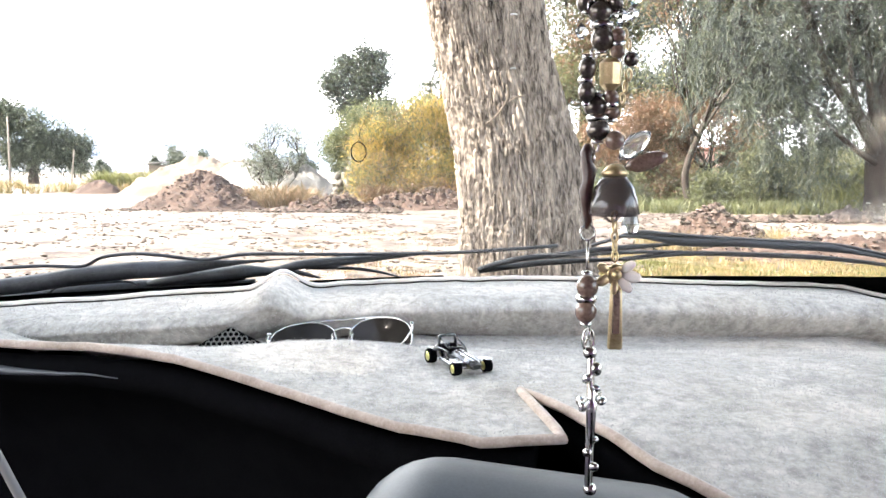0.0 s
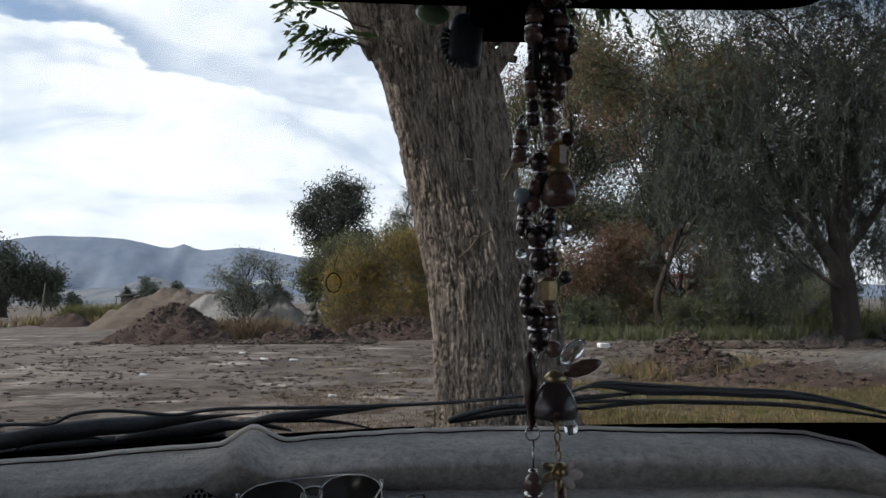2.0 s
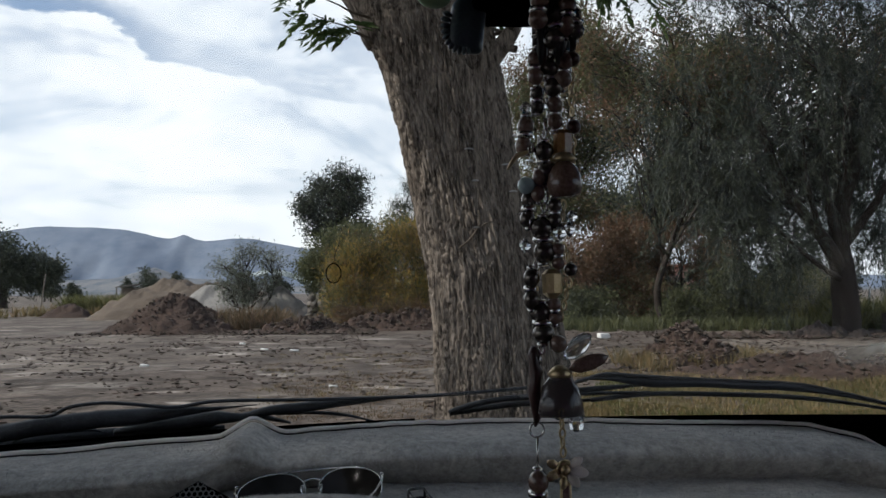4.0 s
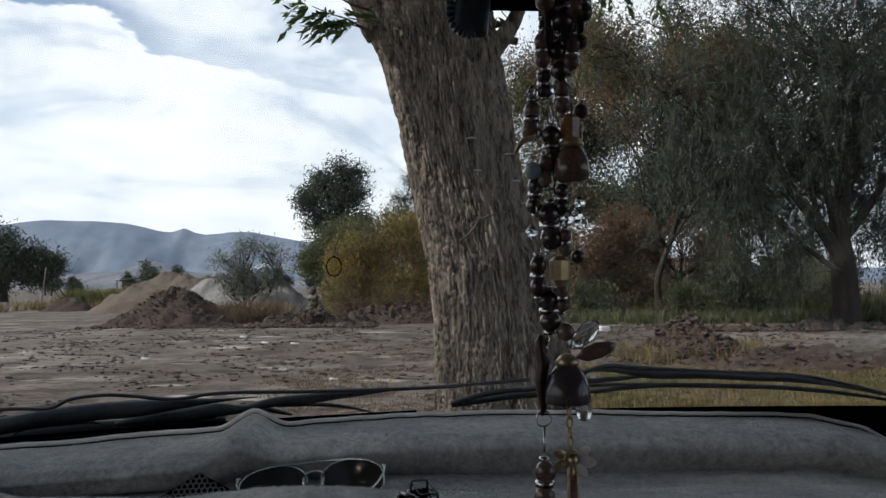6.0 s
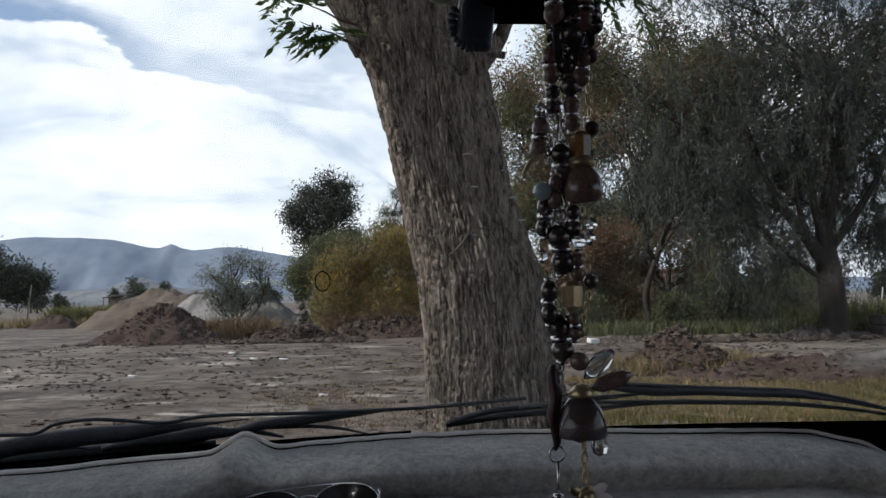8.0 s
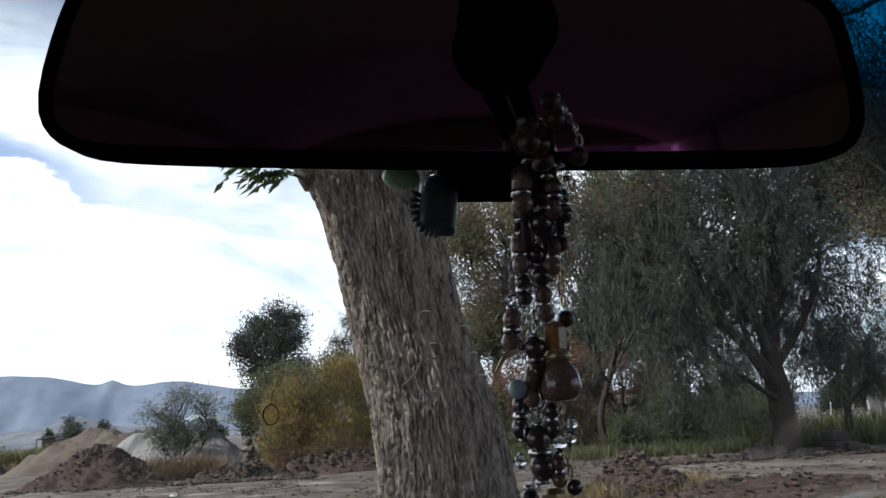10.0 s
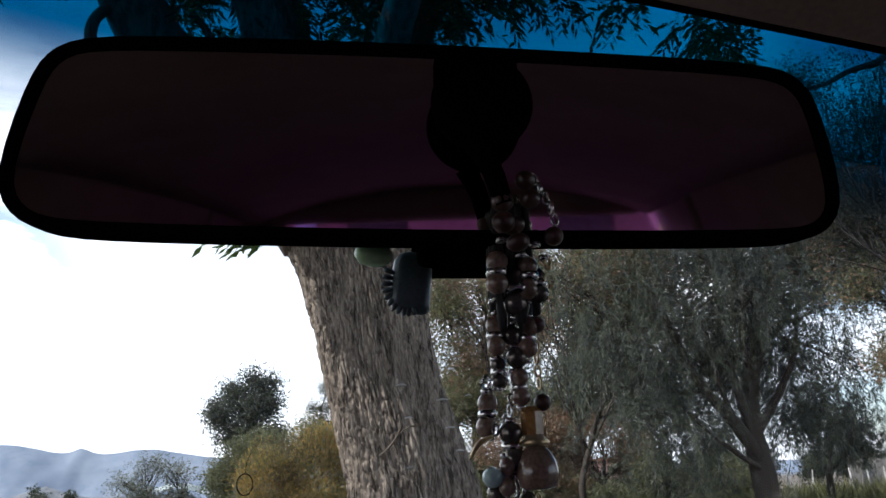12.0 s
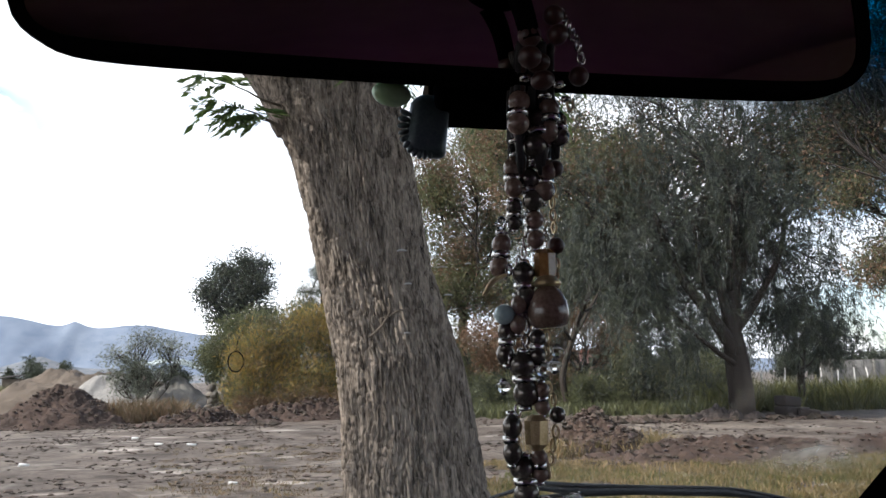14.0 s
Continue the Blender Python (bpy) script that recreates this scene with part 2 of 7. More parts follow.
M_TOY_SILVER = material("silver_diecast", (0.62, 0.62, 0.64), (0.8, 0.8, 0.82), 0.25, 80.0, 900.0, 0.0, metal=0.7)
M_TOY_RIM = material("yellow_gold_rim", (0.5, 0.45, 0.12), (0.65, 0.6, 0.25), 0.3, 80.0, 900.0, 0.0, metal=0.6)
M_POST = material("whitewashed_post", (0.36, 0.355, 0.34), (0.56, 0.55, 0.53), 0.9, 6.0, 40.0, 0.3)
M_WALL_GREY = material("grey_block_wall", (0.13, 0.125, 0.12), (0.22, 0.212, 0.20), 0.9, 0.8, 8.0, 0.4)
M_WALL_PINK = material("pink_plaster", (0.45, 0.25, 0.22), (0.6, 0.36, 0.31), 0.9, 1.0, 12.0, 0.3)
M_TILE_RED = material("red_roof", (0.32, 0.10, 0.07), (0.45, 0.17, 0.12), 0.8, 2.0, 15.0, 0.3)
M_WOOD_OLD = material("weathered_wood", (0.10, 0.085, 0.07), (0.21, 0.18, 0.15), 0.9, 5.0, 40.0, 0.5, stretch=(1, 1, 0.2))
M_BLOCK = material("dark_stone_block", (0.022, 0.018, 0.017), (0.075, 0.062, 0.057), 0.9, 3.0, 25.0, 0.5)
M_SHEET = material("pale_plastic_sheet", (0.24, 0.29, 0.285), (0.36, 0.41, 0.40), 0.4, 3.0, 30.0, 0.2)


def ground_material():
    m = material("yard_earth", (0.042, 0.0335, 0.028), (0.165, 0.135, 0.113), 0.95, 0.8, 14.0, 1.0, contrast=0.115)
    n, l = m.node_tree.nodes, m.node_tree.links
    b = n["Principled BSDF"]
    old = b.inputs["Base Color"].links[0].from_socket
    co = n.new("ShaderNodeTexCoord")

    def patches(scale, low, high, stretch, colour, base):
        mp = n.new("ShaderNodeMapping")
        mp.inputs["Scale"].default_value = stretch
        l.new(co.outputs["Object"], mp.inputs["Vector"])
        t = n.new("ShaderNodeTexNoise")
        t.inputs["Scale"].default_value, t.inputs["Detail"].default_value = scale, 6.0
        l.new(mp.outputs["Vector"], t.inputs["Vector"])
        r = n.new("ShaderNodeMapRange")
        r.inputs["From Min"].default_value, r.inputs["From Max"].default_value = low, high
        l.new(t.outputs["Fac"], r.inputs["Value"])
        mx = n.new("ShaderNodeMix")
        mx.data_type = "RGBA"
        l.new(r.outputs["Result"], mx.inputs["Factor"])
        l.new(base, mx.inputs[6])
        mx.inputs[7].default_value = (*colour, 1)
        return mx.outputs[2]

    last = patches(0.5, 0.56, 0.72, (0.6, 1.4, 1), (0.25, 0.228, 0.203), old)
    last = patches(0.16, 0.52, 0.66, (1, 1, 1), (0.185, 0.158, 0.132), last)
    last = patches(1.4, 0.54, 0.64, (1, 1, 1), (0.038, 0.029, 0.023), last)
    last = patches(5.0, 0.54, 0.63, (0.7, 1.3, 1), (0.038, 0.028, 0.022), last)
    last = patches(1.1, 0.63, 0.665, (0.5, 1.3, 1), (0.34, 0.305, 0.272), last)
    last = patches(16.0, 0.60, 0.68, (0.8, 1.2, 1), (0.030, 0.023, 0.018), last)
    l.new(last, b.inputs["Base Color"])
    return m


M_GROUND = ground_material()


def glass_material(name, tint, band):
    """Clear or banded glass: it lets light straight through in its own colour and mirrors at the surface."""
    m = bpy.data.materials.new(name)
    m.use_nodes = True
    n, l = m.node_tree.nodes, m.node_tree.links
    n.remove(n["Principled BSDF"])
    tr, gl, mx = n.new("ShaderNodeBsdfTransparent"), n.new("ShaderNodeBsdfGlossy"), n.new("ShaderNodeMixShader")
    gl.inputs["Roughness"].default_value = 0.02
    lw = n.new("ShaderNodeLayerWeight")
    lw.inputs["Blend"].default_value = 0.5
    pw, ma = n.new("ShaderNodeMath"), n.new("ShaderNodeMath")
    pw.operation, ma.operation = "POWER", "MULTIPLY_ADD"
    pw.inputs[1].default_value = 5.0
    ma.inputs[1].default_value, ma.inputs[2].default_value = 0.9, 0.05
    l.new(lw.outputs["Facing"], pw.inputs[0])
    l.new(pw.outputs[0], ma.inputs[0])
    l.new(ma.outputs[0], mx.inputs["Fac"])
    l.new(tr.outputs["BSDF"], mx.inputs[1])
    l.new(gl.outputs["BSDF"], mx.inputs[2])
    l.new(mx.outputs["Shader"], n["Material Output"].inputs["Surface"])
    tr.inputs["Color"].default_value = (*tint, 1)
    if band:
        # a thin film of dust, thicker in wiped streaks, also added as a veil of glare
        dust, film, df, dr = n.new("ShaderNodeTexNoise"), n.new("ShaderNodeMixShader"), n.new("ShaderNodeBsdfDiffuse"), n.new("ShaderNodeMapRange")
        dust.inputs["Scale"].default_value, dust.inputs["Detail"].default_value = 7.0, 5.0
        dr.inputs["From Min"].default_value, dr.inputs["From Max"].default_value = 0.35, 0.75
        dr.inputs["To Min"].default_value, dr.inputs["To Max"].default_value = 0.008, 0.05
        df.inputs["Color"].default_value = (0.6, 0.57, 0.5, 1)
        l.new(dust.outputs["Fac"], dr.inputs["Value"])
        l.new(dr.outputs["Result"], film.inputs["Fac"])
        l.new(mx.outputs["Shader"], film.inputs[1])
        l.new(df.outputs["BSDF"], film.inputs[2])
        l.new(film.outputs["Shader"], n["Material Output"].inputs["Surface"])
        co, sep, mr, mix = n.new("ShaderNodeTexCoord"), n.new("ShaderNodeSeparateXYZ"), n.new("ShaderNodeMapRange"), n.new("ShaderNodeMix")
        mix.data_type = "RGBA"
        mr.interpolation_type = "SMOOTHSTEP"
        l.new(co.outputs["Object"], sep.inputs[0])
        # the band dips towards the passenger
        dip = n.new("ShaderNodeMath")
        dip.operation = "MULTIPLY_ADD"
        dip.inputs[1].default_value = 0.13
        l.new(sep.outputs["X"], dip.inputs[0])
        l.new(sep.outputs["Z"], dip.inputs[2])
        l.new(dip.outputs[0], mr.inputs["Value"])
        mr.inputs["From Min"].default_value, mr.inputs["From Max"].default_value = band
        l.new(mr.outputs["Result"], mix.inputs["Factor"])
        mix.inputs[6].default_value = (*tint, 1)
        mix.inputs[7].default_value = (0.0, 0.066, 0.150, 1)
        l.new(mix.outputs[2], tr.inputs["Color"])
    return m


M_WINDSHIELD = glass_material("tinted_windshield_glass", (0.95, 0.945, 0.92), (1.520, 1.578))
M_GLASS = glass_material("cabin_dimming_glass", (0.70, 0.71, 0.72), None)
M_REAR_GLASS = glass_material("purple_rear_glass", (0.58, 0.27, 1.0), None)


def smear_material(name, colour, most):
    """Dried dirt on glass: thickest in the middle of its patch, broken up by noise."""
    m = bpy.data.materials.new(name)
    m.use_nodes = True
    n, l = m.node_tree.nodes, m.node_tree.links
    n.remove(n["Principled BSDF"])
    tr, df, mx, co, mp, gr, nz, ml = [n.new("ShaderNode" + k) for k in ("BsdfTransparent", "BsdfTranslucent", "MixShader", "TexCoord", "Mapping", "TexGradient", "TexNoise", "Math")]
    df.inputs["Color"].default_value = (*colour, 1)
    mp.inputs["Location"].default_value, mp.inputs["Scale"].default_value = (-1.0, 0, -1.0), (2.0, 0.0, 2.0)
    gr.gradient_type = "QUADRATIC_SPHERE"
    nz.inputs["Scale"].default_value, nz.inputs["Detail"].default_value = 45.0, 5.0
    ml.operation = "MULTIPLY"
    top = n.new("ShaderNodeMapRange")
    top.inputs["From Max"].default_value, top.inputs["To Max"].default_value = 0.45, most
    noisy = n.new("ShaderNodeMapRange")
    noisy.inputs["From Min"].default_value, noisy.inputs["From Max"].default_value, noisy.inputs["To Min"].default_value = 0.35, 0.6, 0.35
    l.new(co.outputs["Generated"], mp.inputs["Vector"])
    l.new(mp.outputs["Vector"], gr.inputs["Vector"])
    l.new(gr.outputs["Fac"], top.inputs["Value"])
    l.new(co.outputs["Object"], nz.inputs["Vector"])
    l.new(nz.outputs["Fac"], noisy.inputs["Value"])
    l.new(top.outputs["Result"], ml.inputs[0])
    l.new(noisy.outputs["Result"], ml.inputs[1])
    l.new(ml.outputs[0], mx.inputs["Fac"])
    l.new(tr.outputs["BSDF"], mx.inputs[1])
    l.new(df.outputs["BSDF"], mx.inputs[2])
    l.new(mx.outputs["Shader"], n["Material Output"].inputs["Surface"])
    return m


M_SMEAR = smear_material("dust_smear", (0.62, 0.54, 0.44), 0.60)
M_FILM = smear_material("thin_dust_film", (0.55, 0.46, 0.34), 0.16)
M_BLOT = smear_material("pale_dust_blot", (0.76, 0.72, 0.64), 0.80)
M_CRYSTAL = bpy.data.materials.new("clear_crystal")
M_CRYSTAL.use_nodes = True
M_CRYSTAL.node_tree.nodes["Principled BSDF"].inputs["Transmission Weight"].default_value = 0.92
M_CRYSTAL.node_tree.nodes["Principled BSDF"].inputs["Roughness"].default_value = 0.0
M_BELL.use_nodes = True
bell_nodes, bell_links = M_BELL.node_tree.nodes, M_BELL.node_tree.links
bell_skin = bell_nodes["Principled BSDF"]
for key, value in (("Base Color", (0.10, 0.082, 0.080, 1)), ("Roughness", 0.15), ("Coat Weight", 0.5)):
    bell_skin.inputs[key].default_value = value
bell_clear, bell_mix = bell_nodes.new("ShaderNodeBsdfTransparent"), bell_nodes.new("ShaderNodeMixShader")
bell_clear.inputs["Color"].default_value = (0.62, 0.58, 0.57, 1)
bell_mix.inputs["Fac"].default_value = 0.7
bell_links.new(bell_clear.outputs["BSDF"], bell_mix.inputs[1])
bell_links.new(bell_skin.outputs["BSDF"], bell_mix.inputs[2])
bell_links.new(bell_mix.outputs["Shader"], bell_nodes["Material Output"].inputs["Surface"])
M_MIRROR = bpy.data.materials.new("purple_tinted_mirror")
M_MIRROR.use_nodes = True
b = M_MIRROR.node_tree.nodes["Principled BSDF"]
b.inputs["Base Color"].default_value, b.inputs["Metallic"].default_value, b.inputs["Roughness"].default_value = (0.78, 0.75, 0.69, 1), 1.0, 0.03


# ---- mesh helpers ----
def mesh_of(name, bm, mat, smooth=True):
    me = bpy.data.meshes.new(name)
    bmesh.ops.recalc_face_normals(bm, faces=bm.faces)
    bm.to_mesh(me)
    bm.free()
    me.materials.append(mat)
    if smooth:
        me.polygons.foreach_set("use_smooth", [True] * len(me.polygons))
    return me


def part(name, bm, mat, parent=None, label="", smooth=True):
    ob = new(name, mesh_of(name, bm, mat, smooth))
    ob.parent = parent
    if label:
        tagged(ob, label)
    return ob


def raw(name, verts, faces, mat, parent=None, smooth=False, kind="", label=""):
    me = bpy.data.meshes.new(name)
    me.from_pydata(verts if isinstance(verts, list) else verts.tolist(), [], faces if isinstance(faces, list) else faces.tolist())
    me.materials.append(mat)
    if smooth:
        me.polygons.foreach_set("use_smooth", [True] * len(me.polygons))
    ob = new(name, me)
    ob.parent = parent
    return tagged(ob, label, kind=kind)


def thing(name, at, label, category, group="", kind=""):
    ob = new(name)
    ob.location = at
    ob.empty_display_size = 0.05
    return tagged(ob, label, category, group, kind)


def box(bm, c, s, bevel=0.0, m=None, seg=2):
    made = bmesh.ops.create_cube(bm, size=1.0)
    vs = made["verts"]
    bmesh.ops.scale(bm, vec=s, verts=vs)
    if bevel:
        es = list({e for v in vs for e in v.link_edges})
        r = bmesh.ops.bevel(bm, geom=es, offset=bevel, segments=seg, affect="EDGES", profile=0.5)
        vs = list({v for f in r["faces"] for v in f.verts} | {v for v in vs if v.is_valid})
    if m is not None:
        bmesh.ops.transform(bm, matrix=m, verts=vs)
    bmesh.ops.translate(bm, vec=c, verts=vs)
    return bm


def tube(bm, pts, radii, sides=8, cap=True, flat=1.0):
    """A tube along points. flat: the height of its section against its width."""
    pts = [Vector(p) for p in pts]
    if not isinstance(radii, (list, tuple)):
        radii = [radii] * len(pts)
    rings, up = [], None
    for i, p in enumerate(pts):
        d = (pts[min(i + 1, len(pts) - 1)] - pts[max(i - 1, 0)]).normalized()
        if up is None:
            up = Vector((0, 0, 1)) if abs(d.z) < 0.9 else Vector((1, 0, 0))
        side = d.cross(up).normalized()
        up = side.cross(d).normalized()
        rings.append([bm.verts.new(p + (side * math.cos(a) + up * math.sin(a) * flat) * radii[i]) for a in [2 * math.pi * k / sides for k in range(sides)]])
    for a, c in zip(rings, rings[1:]):
        for k in range(sides):
            bm.faces.new((a[k], a[(k + 1) % sides], c[(k + 1) % sides], c[k]))
    if cap:
        bm.faces.new(rings[0][::-1])
        bm.faces.new(rings[-1])
    return bm


def lathe(bm, profile, centre=(0, 0, 0), sides=20, m=None):
    """A turned shape: (radius, height) pairs from bottom to top."""
    rings = []
    for r, z in profile:
        ring = []
        for k in range(sides):
            a = 2 * math.pi * k / sides
            p = Vector((max(r, 1e-5) * math.cos(a), max(r, 1e-5) * math.sin(a), z))
            ring.append(bm.verts.new((m @ p if m is not None else p) + Vector(centre)))
        rings.append(ring)
    for a, c in zip(rings, rings[1:]):
        for k in range(sides):
            bm.faces.new((a[k], a[(k + 1) % sides], c[(k + 1) % sides], c[k]))
    bm.faces.new(rings[0][::-1])
    bm.faces.new(rings[-1])
    return bm


def ball(bm, c, r, m=None, seg=16):
    return lathe(bm, [(r * math.sin(math.pi * k / 10), -r * math.cos(math.pi * k / 10)) for k in range(11)], c, seg, m)


def ring(bm, c, r, wire, m=None, seg=20, flat=1.0):
    pts = []
    for k in range(seg + 1):
        a = 2 * math.pi * k / seg
        p = Vector((r * math.cos(a), 0, r * flat * math.sin(a)))
        pts.append((m @ p if m is not None else p) + Vector(c))
    return tube(bm, pts, wire, 6, False)


def smooth_path(pts, n=8):
    """A smooth line through points."""
    pts = [Vector(p) for p in pts]
    out = []
    for i in range(len(pts) - 1):
        p0, p1, p2, p3 = pts[max(i - 1, 0)], pts[i], pts[i + 1], pts[min(i + 2, len(pts) - 1)]
        for k in range(n):
            t = k / n
            out.append(0.5 * ((2 * p1) + (p2 - p0) * t + (2 * p0 - 5 * p1 + 4 * p2 - p3) * t * t + (3 * p1 - p0 - 3 * p2 + p3) * t ** 3))
    out.append(pts[-1])
    return out


def interp(x, xs, ys):
    return float(np.interp(x, xs, ys))


def step(a, b, x):
    t = min(max((x - a) / (b - a), 0.0), 1.0)
    return t * t * (3 - 2 * t)

# ---- ground ----
def ground_height(x, y):
    h = 0.05 * noise.noise((x * 0.35, y * 0.35, 0)) + 0.02 * noise.noise((x * 1.7, y * 1.7, 5))
    h *= step(2.5, 7.0, math.hypot(x, y))
    h += 0.25 * noise.noise((x * 0.04, y * 0.04, 9)) * step(15, 60, math.hypot(x, y))
    return h


def graded(limit, start, grow):
    out, d, v = [0.0], start, 0.0
    while v < limit:
        v += d
        d *= grow
        out.append(v)
    return out


ys = [-v for v in graded(60, 0.6, 1.25)[:0:-1]] + graded(3200, 0.16, 1.012)
xs_half = graded(2600, 0.16, 1.045)
xs = [-v for v in xs_half[:0:-1]] + xs_half
verts = [(x, y, ground_height(x, y) if abs(x) < 90 and y < 150 else 0.0) for y in ys for x in xs]
w = len(xs)
faces = [(r * w + c, r * w + c + 1, (r + 1) * w + c + 1, (r + 1) * w + c) for r in range(len(ys) - 1) for c in range(w - 1)]
ground = raw("ground", verts, faces, M_GROUND, smooth=True)
tagged(ground, "grey-brown bare earth yard with pale patches and clods", "ground", kind="structure")


# ---- hills ----
def hills(name, dist, control, depth, mat, label, jag):
    xs = np.linspace(control[0][0], control[-1][0], 260)
    verts, faces = [], []
    rows = 9
    for i, x in enumerate(xs):
        top = interp(x, [c[0] for c in control], [c[1] for c in control])
        top += jag * (noise.noise((x * 0.008, dist, 0)) + 0.5 * noise.noise((x * 0.03, dist, 3)))
        for r in range(rows):
            k = r / (rows - 1)
            fold = 60 * noise.noise((x * 0.006, k * 1.5, 2)) + 25 * noise.noise((x * 0.02, k * 3, 4))
            verts.append((x, dist + depth * k + fold * (1 - k), top * (k ** 0.75) - 2))
    for i in range(len(xs) - 1):
        for r in range(rows - 1):
            a = i * rows + r
            faces.append((a, a + rows, a + rows + 1, a + 1))
    ob = raw(name, verts, faces, mat, smooth=True)
    return tagged(ob, label, "mountains", kind="structure")


hills("backdrop", 2300, [(-2600, 120), (-1900, 190), (-1333, 207), (-1227, 219), (-1050, 218), (-944, 208), (-819, 182), (-790, 182), (-757, 193), (-725, 178), (-694, 171), (-600, 178), (-534, 176), (-390, 148), (-150, 120), (300, 90), (900, 60), (1900, 40)], 200, M_HILL, "mountain range on the horizon, its blue haze put into the colour", 3)
hills("backdrop", 1500, [(-1700, 26), (-1000, 32), (-800, 36), (-700, 40), (-655, 52), (-610, 65), (-565, 50), (-520, 38), (-420, 32), (-300, 22), (0, 14), (400, 10), (1300, 8)], 300, M_HILL_LOW, "pale patchy foothills below the mountain range, tinted with distance haze", 4)


# ---- mounds and loose earth ----
def pebbles(at, s, rng, squash):
    """Vertices and faces of many little ten-cornered clods of the sizes s at the given places."""
    base = np.array([(1, 0, 0), (0, 1, 0), (-1, 0, 0), (0, -1, 0), (0, 0, 1), (0, 0, -1), (0.7, 0.7, 0.5), (-0.7, 0.6, 0.5), (-0.6, -0.7, 0.55), (0.7, -0.6, 0.5)], float)
    tri = np.array([(0, 6, 4), (6, 1, 4), (1, 7, 4), (7, 2, 4), (2, 8, 4), (8, 3, 4), (3, 9, 4), (9, 0, 4), (0, 5, 1), (1, 5, 2), (2, 5, 3), (3, 5, 0), (0, 1, 6), (1, 2, 7), (2, 3, 8), (3, 0, 9)])
    jit = 1 + 0.35 * rng.normal(size=(len(at), 10, 3))
    v = base[None] * jit * np.asarray(s)[:, None, None] * (1, 1, squash) + np.asarray(at)[:, None, :]
    f = (tri[None] + 10 * np.arange(len(at))[:, None, None]).reshape(-1, 3)
    return v.reshape(-1, 3), f


def mound(name, c, rx, ry, h, rough, mat, label, n=64, sharp=1.0, kind="", clods=0, clod=(0.01, 0.06)):
    verts, faces = [], []
    rings = n // 2
    for r in range(rings + 1):
        k = r / rings
        for a in range(n):
            t = 2 * math.pi * a / n
            wob = 1 + 0.16 * noise.noise((math.cos(t) * 1.5 + c[0], math.sin(t) * 1.5 + c[1], 1))
            x, y = c[0] + rx * k * wob * math.cos(t), c[1] + ry * k * wob * math.sin(t)
            z = h * max(0.0, 1 - k ** sharp) * (1 + 0.25 * noise.noise((x * 0.9, y * 0.9, h)))
            z += rough * (noise.noise((x * 2.3, y * 2.3, 0)) + 0.7 * noise.noise((x * 6, y * 6, 2)) + 0.4 * noise.noise((x * 13, y * 13, 4))) * min(1, 4 * (1 - k) + 0.15)
            verts.append((x, y, z - 0.05))
    for r in range(rings):
        for a in range(n):
            p, q = r * n + a, r * n + (a + 1) % n
            faces.append((p, q, q + n, p + n))
    heap = tagged(raw(name, verts, faces, mat, smooth=True), label, "heap", kind=kind)
    if clods:
        rng = np.random.default_rng(n + clods)
        pick = rng.integers(0, len(verts), clods)
        pick = pick[rng.random(clods) < np.sqrt(pick / len(verts))]
        at = np.array(verts)[pick] + rng.normal(size=(len(pick), 3)) * (0.03, 0.03, 0.004)
        s = clod[0] + (clod[1] - clod[0]) * rng.random(len(pick)) ** 3
        raw("clods", *pebbles(at, s, rng, 0.7), M_STONE, heap, kind="stuff")
    return heap


mound("earth_mound", (-8.55, 27.5), 2.55, 2.2, 1.40, 0.17, M_DIRT, "dark brown heap of dumped earth", 130, 1.1, clods=3200, clod=(0.012, 0.06))
mound("earth_mound", (-12.0, 42.0), 5.7, 3.4, 1.98, 0.14, M_TAN, "long tan bank of sandy earth", 120, 2.1)
mound("earth_mound", (-20.2, 51.0), 3.2, 2.2, 1.4, 0.10, M_TAN, "low tan mound covered in dry grass", 60, 1.3)
mound("earth_mound", (-21.2, 47.5), 1.7, 1.3, 0.85, 0.12, M_DIRT, "low brown earth mound at the field's edge", 60, 1.3)
mound("gravel_heap", (-9.25, 36.0), 3.0, 1.8, 1.88, 0.10, M_GRAVEL, "pale grey gravel heap", 70, 1.1)
mound("gravel_heap", (-6.05, 34.0), 2.3, 1.5, 1.62, 0.10, M_GRAVEL, "pale grey gravel heap beside a bare shrub", 70, 1.1)
mound("rubble_ridge", (-3.9, 26.5), 1.9, 0.9, 0.58, 0.26, M_DIRT, "low ridge of dark broken clods", 110, 1.0, clods=1500, clod=(0.02, 0.09))
mound("rubble_ridge", (-0.5, 28.3), 3.2, 1.3, 0.80, 0.22, M_DIRT, "low ridge of dark earth under the bush", 120, 1.0, clods=2000, clod=(0.02, 0.09))
mound("earth_mound", (4.7, 13.6), 1.18, 1.0, 0.68, 0.18, M_DIRT, "small brown earth mound with dry stalks", 110, 1.1, clods=3200, clod=(0.008, 0.06))
mound("earth_mound", (6.7, 12.3), 2.8, 1.4, 0.34, 0.13, M_DIRT, "spread brown soil beside a grass verge", 100, 1.4, clods=2200, clod=(0.008, 0.06))
mound("earth_mound", (10.2, 12.2), 3.0, 1.4, 0.34, 0.13, M_DIRT, "spread brown soil beside a grass verge", 90, 1.4, clods=2200, clod=(0.008, 0.06))
mound("rubble_ridge", (11.5, 21.9), 1.5, 0.7, 0.36, 0.20, M_BLOCK, "dark rubble along the foot of the trees", 110, 1.0)


